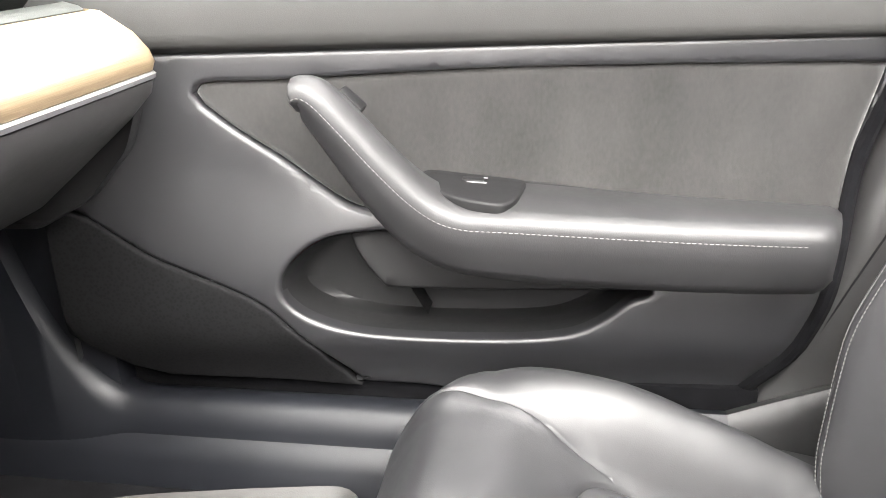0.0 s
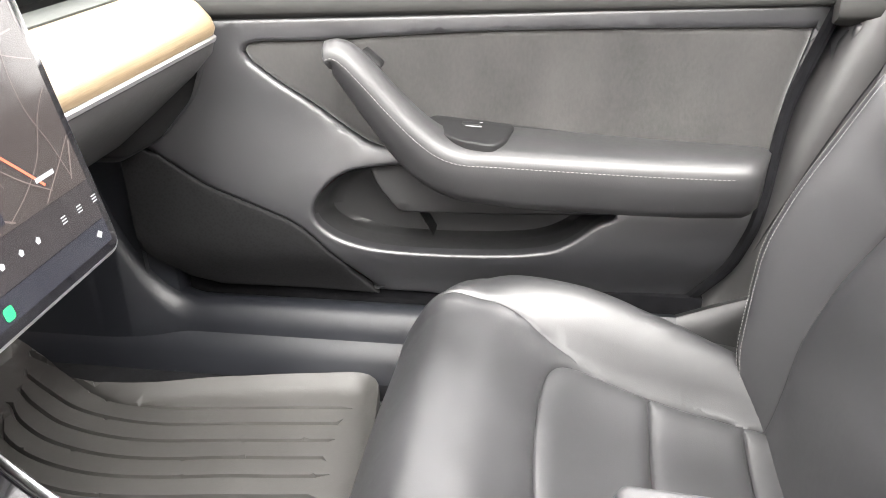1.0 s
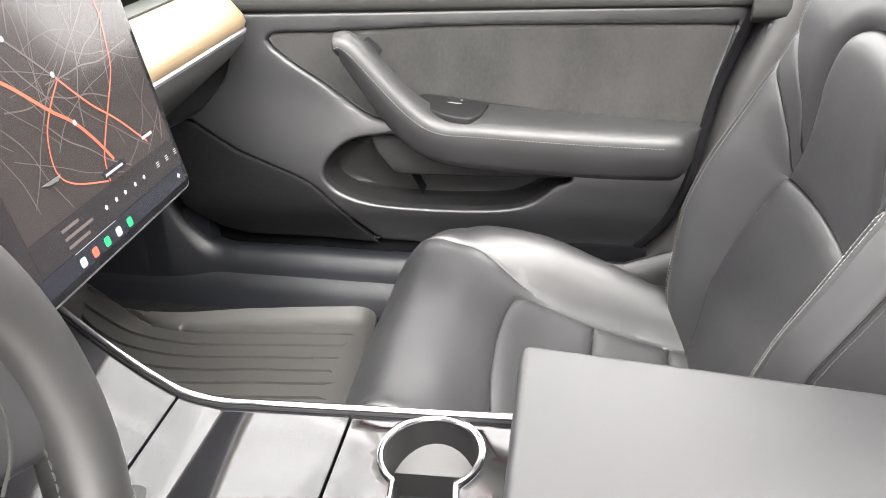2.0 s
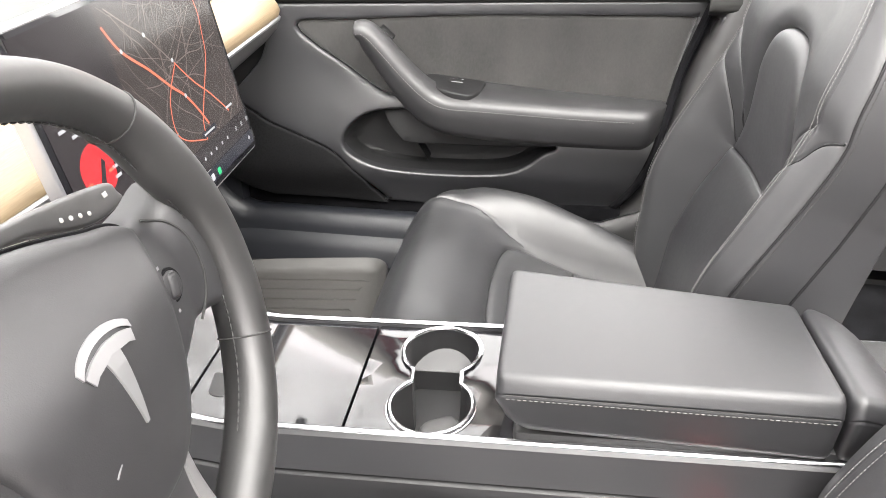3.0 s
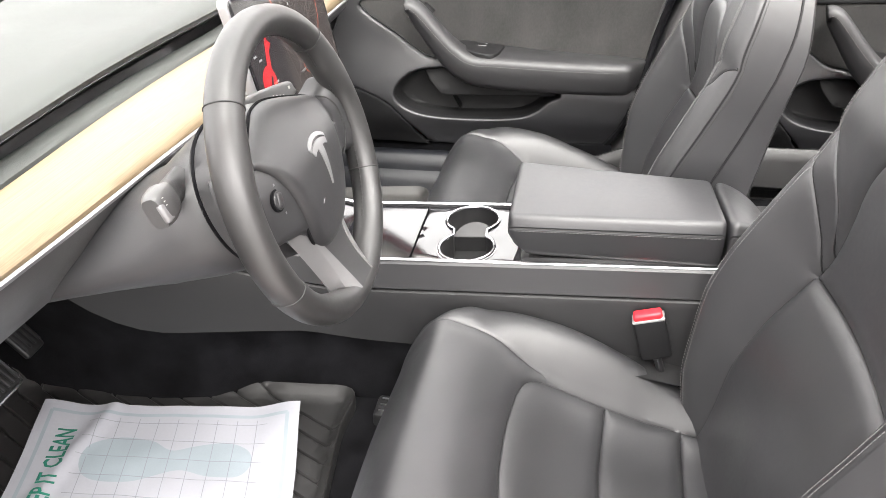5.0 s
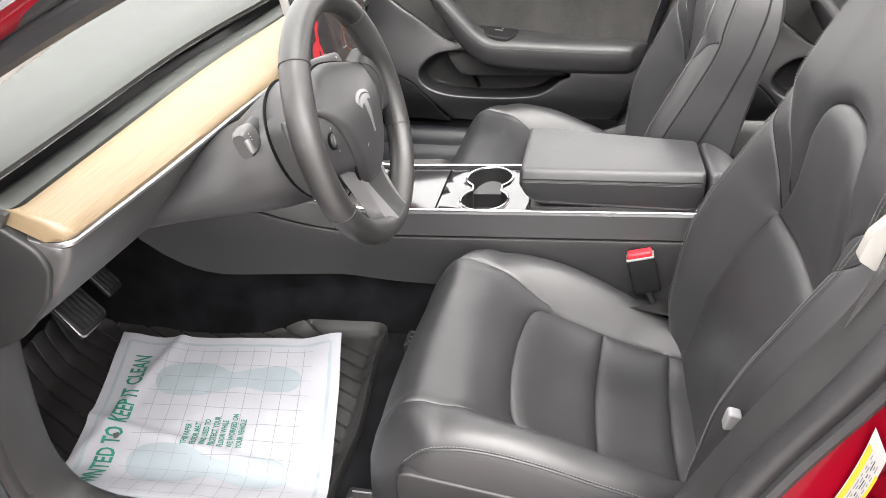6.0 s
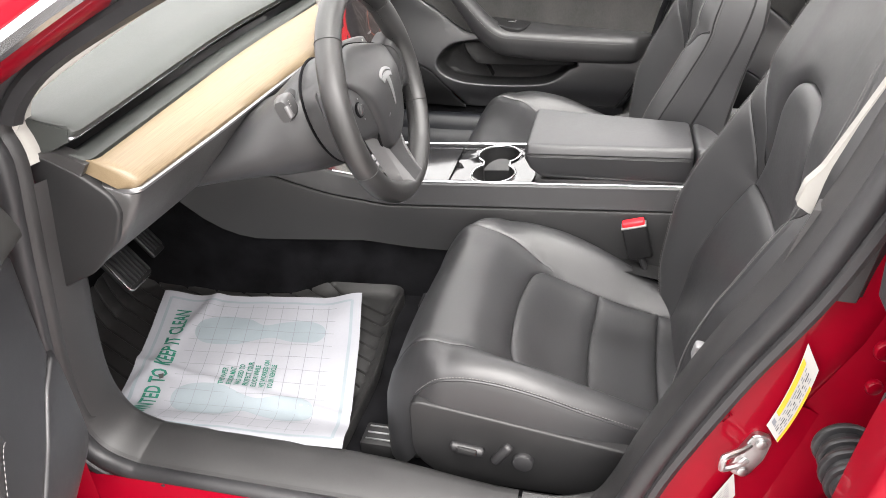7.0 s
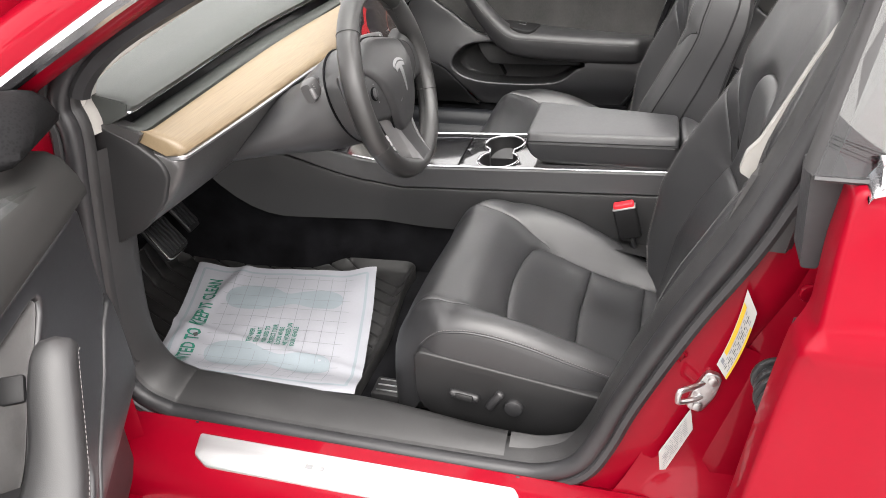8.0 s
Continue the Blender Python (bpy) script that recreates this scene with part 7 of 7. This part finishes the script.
part("header", loft([[(x, y, zc - 0.055 * (y / 0.6) ** 2) for x, zc in ((-0.02, 1.385), (0.08, 1.395), (0.08, 1.375), (-0.0, 1.365))] for y in np.linspace(-0.62, 0.62, 9)]), HEADLINER, roof)
part("rear_window", loft([[(1.28, y, 1.29), (1.62, y, 1.02), (1.62, y, 0.98), (1.28, y, 1.26)] for y in (-0.58, 0.58)]), TINTED, roof, "dark tinted rear window")
ws = thing("windscreen", (-0.45, 0, 1.2), "clear raked windscreen", "windscreen", kind="structure")
bm = loft([[(x + 0.10 * (y / 0.7) ** 2, y * w, z) for y in np.linspace(-0.70, 0.70, 9)] for x, z, w in ((-0.96, 1.01, 1.03), (-0.70, 1.125, 1.0), (-0.42, 1.245, 0.95), (-0.08, 1.375, 0.88))], False)
bmesh.ops.solidify(bm, geom=bm.faces[:], thickness=0.005)
part("pane", bm, GLASS, ws).visible_shadow = False
nose = thing("front_body", (-1.4, 0, 0.2), "glossy red bonnet and wings of the car", "car body", kind="structure")
part("bonnet", loft([[(x, y, z - 0.09 * abs(y / 0.8) ** 3) for y in np.linspace(-0.80 * w, 0.80 * w, 11)] + [(x, 0.80 * w, 0.35), (x, -0.80 * w, 0.35)] for x, z, w in ((-0.98, 0.995, 1.0), (-1.3, 0.94, 1.0), (-1.7, 0.85, 0.97), (-1.95, 0.72, 0.86), (-2.02, 0.58, 0.78))]), PAINT, nose, angle=50)
for s in (-1, 1):
    part("wing", loft([[(x, s * 0.78, z), (x, s * 0.86, z - 0.03), (x, s * 0.915, z - 0.16), (x, s * 0.915, 0.45), (x, s * 0.80, 0.30), (x, s * 0.70, 0.45), (x, s * 0.70, z - 0.1)] for x, z in ((-0.505, 0.985), (-0.8, 0.97), (-1.2, 0.92), (-1.7, 0.82))]), PAINT, nose, "glossy red front wing", angle=50)
    part("cowl_corner", rbox((0.16, 0.10, 0.10), pose(-0.60, s * 0.74, 0.985, 0, 12, 0), 0.02, 2), HARD, nose)

tail = thing("rear_body", (1.9, 0, 0.2), "glossy red boot and rear wings of the car", "car body", kind="structure")
part("boot", loft([[(x, y, z - 0.08 * abs(y / 0.8) ** 3) for y in np.linspace(-0.80 * w, 0.80 * w, 11)] + [(x, 0.86 * w, 0.55), (x, 0.80 * w, 0.32), (x, -0.80 * w, 0.32), (x, -0.86 * w, 0.55)] for x, z, w in ((1.50, 1.03, 1.05), (1.8, 1.04, 1.03), (2.15, 1.03, 0.98), (2.30, 0.95, 0.90), (2.36, 0.70, 0.84))]), PAINT, tail, angle=50)
for s in (-1, 1):
    part("rear_wing", loft([[(x, s * 0.70, z1), (x, s * y1, z1), (x, s * 0.915, 0.90), (x, s * 0.915, 0.45), (x, s * 0.80, 0.32), (x, s * 0.70, 0.45)] for x, z1, y1 in ((1.38, 1.12, 0.86), (1.55, 1.08, 0.84), (1.80, 1.03, 0.84))]), PAINT, tail, "glossy red rear wing", angle=50)

# ---- trees round the parking ground, mirrored in paint and glass ----
LEAF = mat("tree_leaves", (0.045, 0.075, 0.025), 0.6, vary=0.5, vscale=2, rvary=0.1)
BARK = mat("tree_bark", (0.10, 0.075, 0.055), 0.9, vary=0.3, vscale=6, bump=0.6, bscale=30, bdist=0.02)


def make_tree(x, y, h, seed):
    rg = random.Random(seed)
    t = thing("tree", (x, y, 0.06), "leafy green tree beyond the parking ground", "tree", "trees")
    tr = [(x, y, 0.06), (x + 0.1, y, h * 0.2), (x - 0.05, y + 0.1, h * 0.45), (x, y, h * 0.75)]
    trunk = part("trunk", tube(spline(tr, 4), lambda k: 0.22 * (1 - 0.8 * k), 10), BARK, t)
    tips = []
    for i in range(9):
        a, z0 = rg.uniform(0, 6.28), h * rg.uniform(0.25, 0.6)
        L = h * rg.uniform(0.22, 0.36)
        tip = (x + math.cos(a) * L, y + math.sin(a) * L, z0 + L * rg.uniform(0.4, 0.9))
        tips.append(tip)
        part("limb", tube([(x, y, z0), (x + math.cos(a) * L * 0.5, y + math.sin(a) * L * 0.5, z0 + L * 0.3), tip], lambda k: 0.07 * (1 - 0.8 * k), 6), BARK, trunk)
    bm = bmesh.new()
    for c in tips * 2 + [(x, y, h * 0.8), (x, y, h * 0.65)]:
        cr = h * rg.uniform(0.12, 0.2)
        cc = Vector(c) + Vector((rg.gauss(0, 0.4), rg.gauss(0, 0.4), rg.gauss(0.2, 0.4)))
        for k in range(120):
            d = Vector((rg.gauss(0, 1), rg.gauss(0, 1), rg.gauss(0, 0.8))).normalized() * cr * rg.random() ** 0.4
            p = cc + d
            u = Vector((rg.gauss(0, 1), rg.gauss(0, 1), rg.gauss(0, 1))).normalized() * 0.16
            w = u.cross(Vector((rg.gauss(0, 1), rg.gauss(0, 1), rg.gauss(0, 1)))).normalized() * 0.10
            bm.faces.new([bm.verts.new(q) for q in (p - u, p + w, p + u, p - w)])
    part("crown", bm, LEAF, t, flat=True)["kind"] = "stuff"
    return t


for i, (x, y, h) in enumerate(((-12, -17, 5.0), (-5, -19, 5.6), (4.4, -12, 5.6), (8.5, -16, 5.4), (13, -17, 5.0), (-18, -6, 5.5), (19, -7, 5.5), (-7, 17, 5.5), (1, 18, 5.2), (9, 17, 5))):
    make_tree(x, y, h, 40 + i)


# ---- utility poles with cables behind the trees ----
def make_pole(x, y):
    p = thing("utility_pole", (x, y, 0.06), "tall grey wooden utility pole with a cross arm", "utility pole", "utility poles")
    part("post", tube([(x, y, 0.06), (x, y, 5), (x + 0.03, y, 9.2)], lambda k: 0.15 - 0.05 * k, 10), BARK, p)
    part("cross_arm", rbox((2.0, 0.10, 0.12), pose(x, y, 8.6), 0.01), BARK, p)
    for d in (-0.9, -0.4, 0.4, 0.9):
        part("insulator", disc(0.05, 0.14, pose(x + d, y, 8.68), 10, 0.01), GREYPLATE, p)


for x in (-14, 7, 28):
    make_pole(x, -14.5)
for x in (-14, 7):
    for d, zz in ((-0.9, 8.8), (-0.4, 8.8), (0.4, 8.8), (0.9, 8.8), (0.0, 7.4), (0.0, 6.8)):
        pts = [(x + d + 21 * k / 10, -14.5 - 0.06 * abs(d), zz - 0.9 * (1 - (k / 5 - 1) ** 2)) for k in range(11)]
        c = part("cable", tube(spline(pts, 2), 0.007, 5), HARD)
        tagged(c, "black overhead cable sagging between utility poles", "cable", "overhead cables")
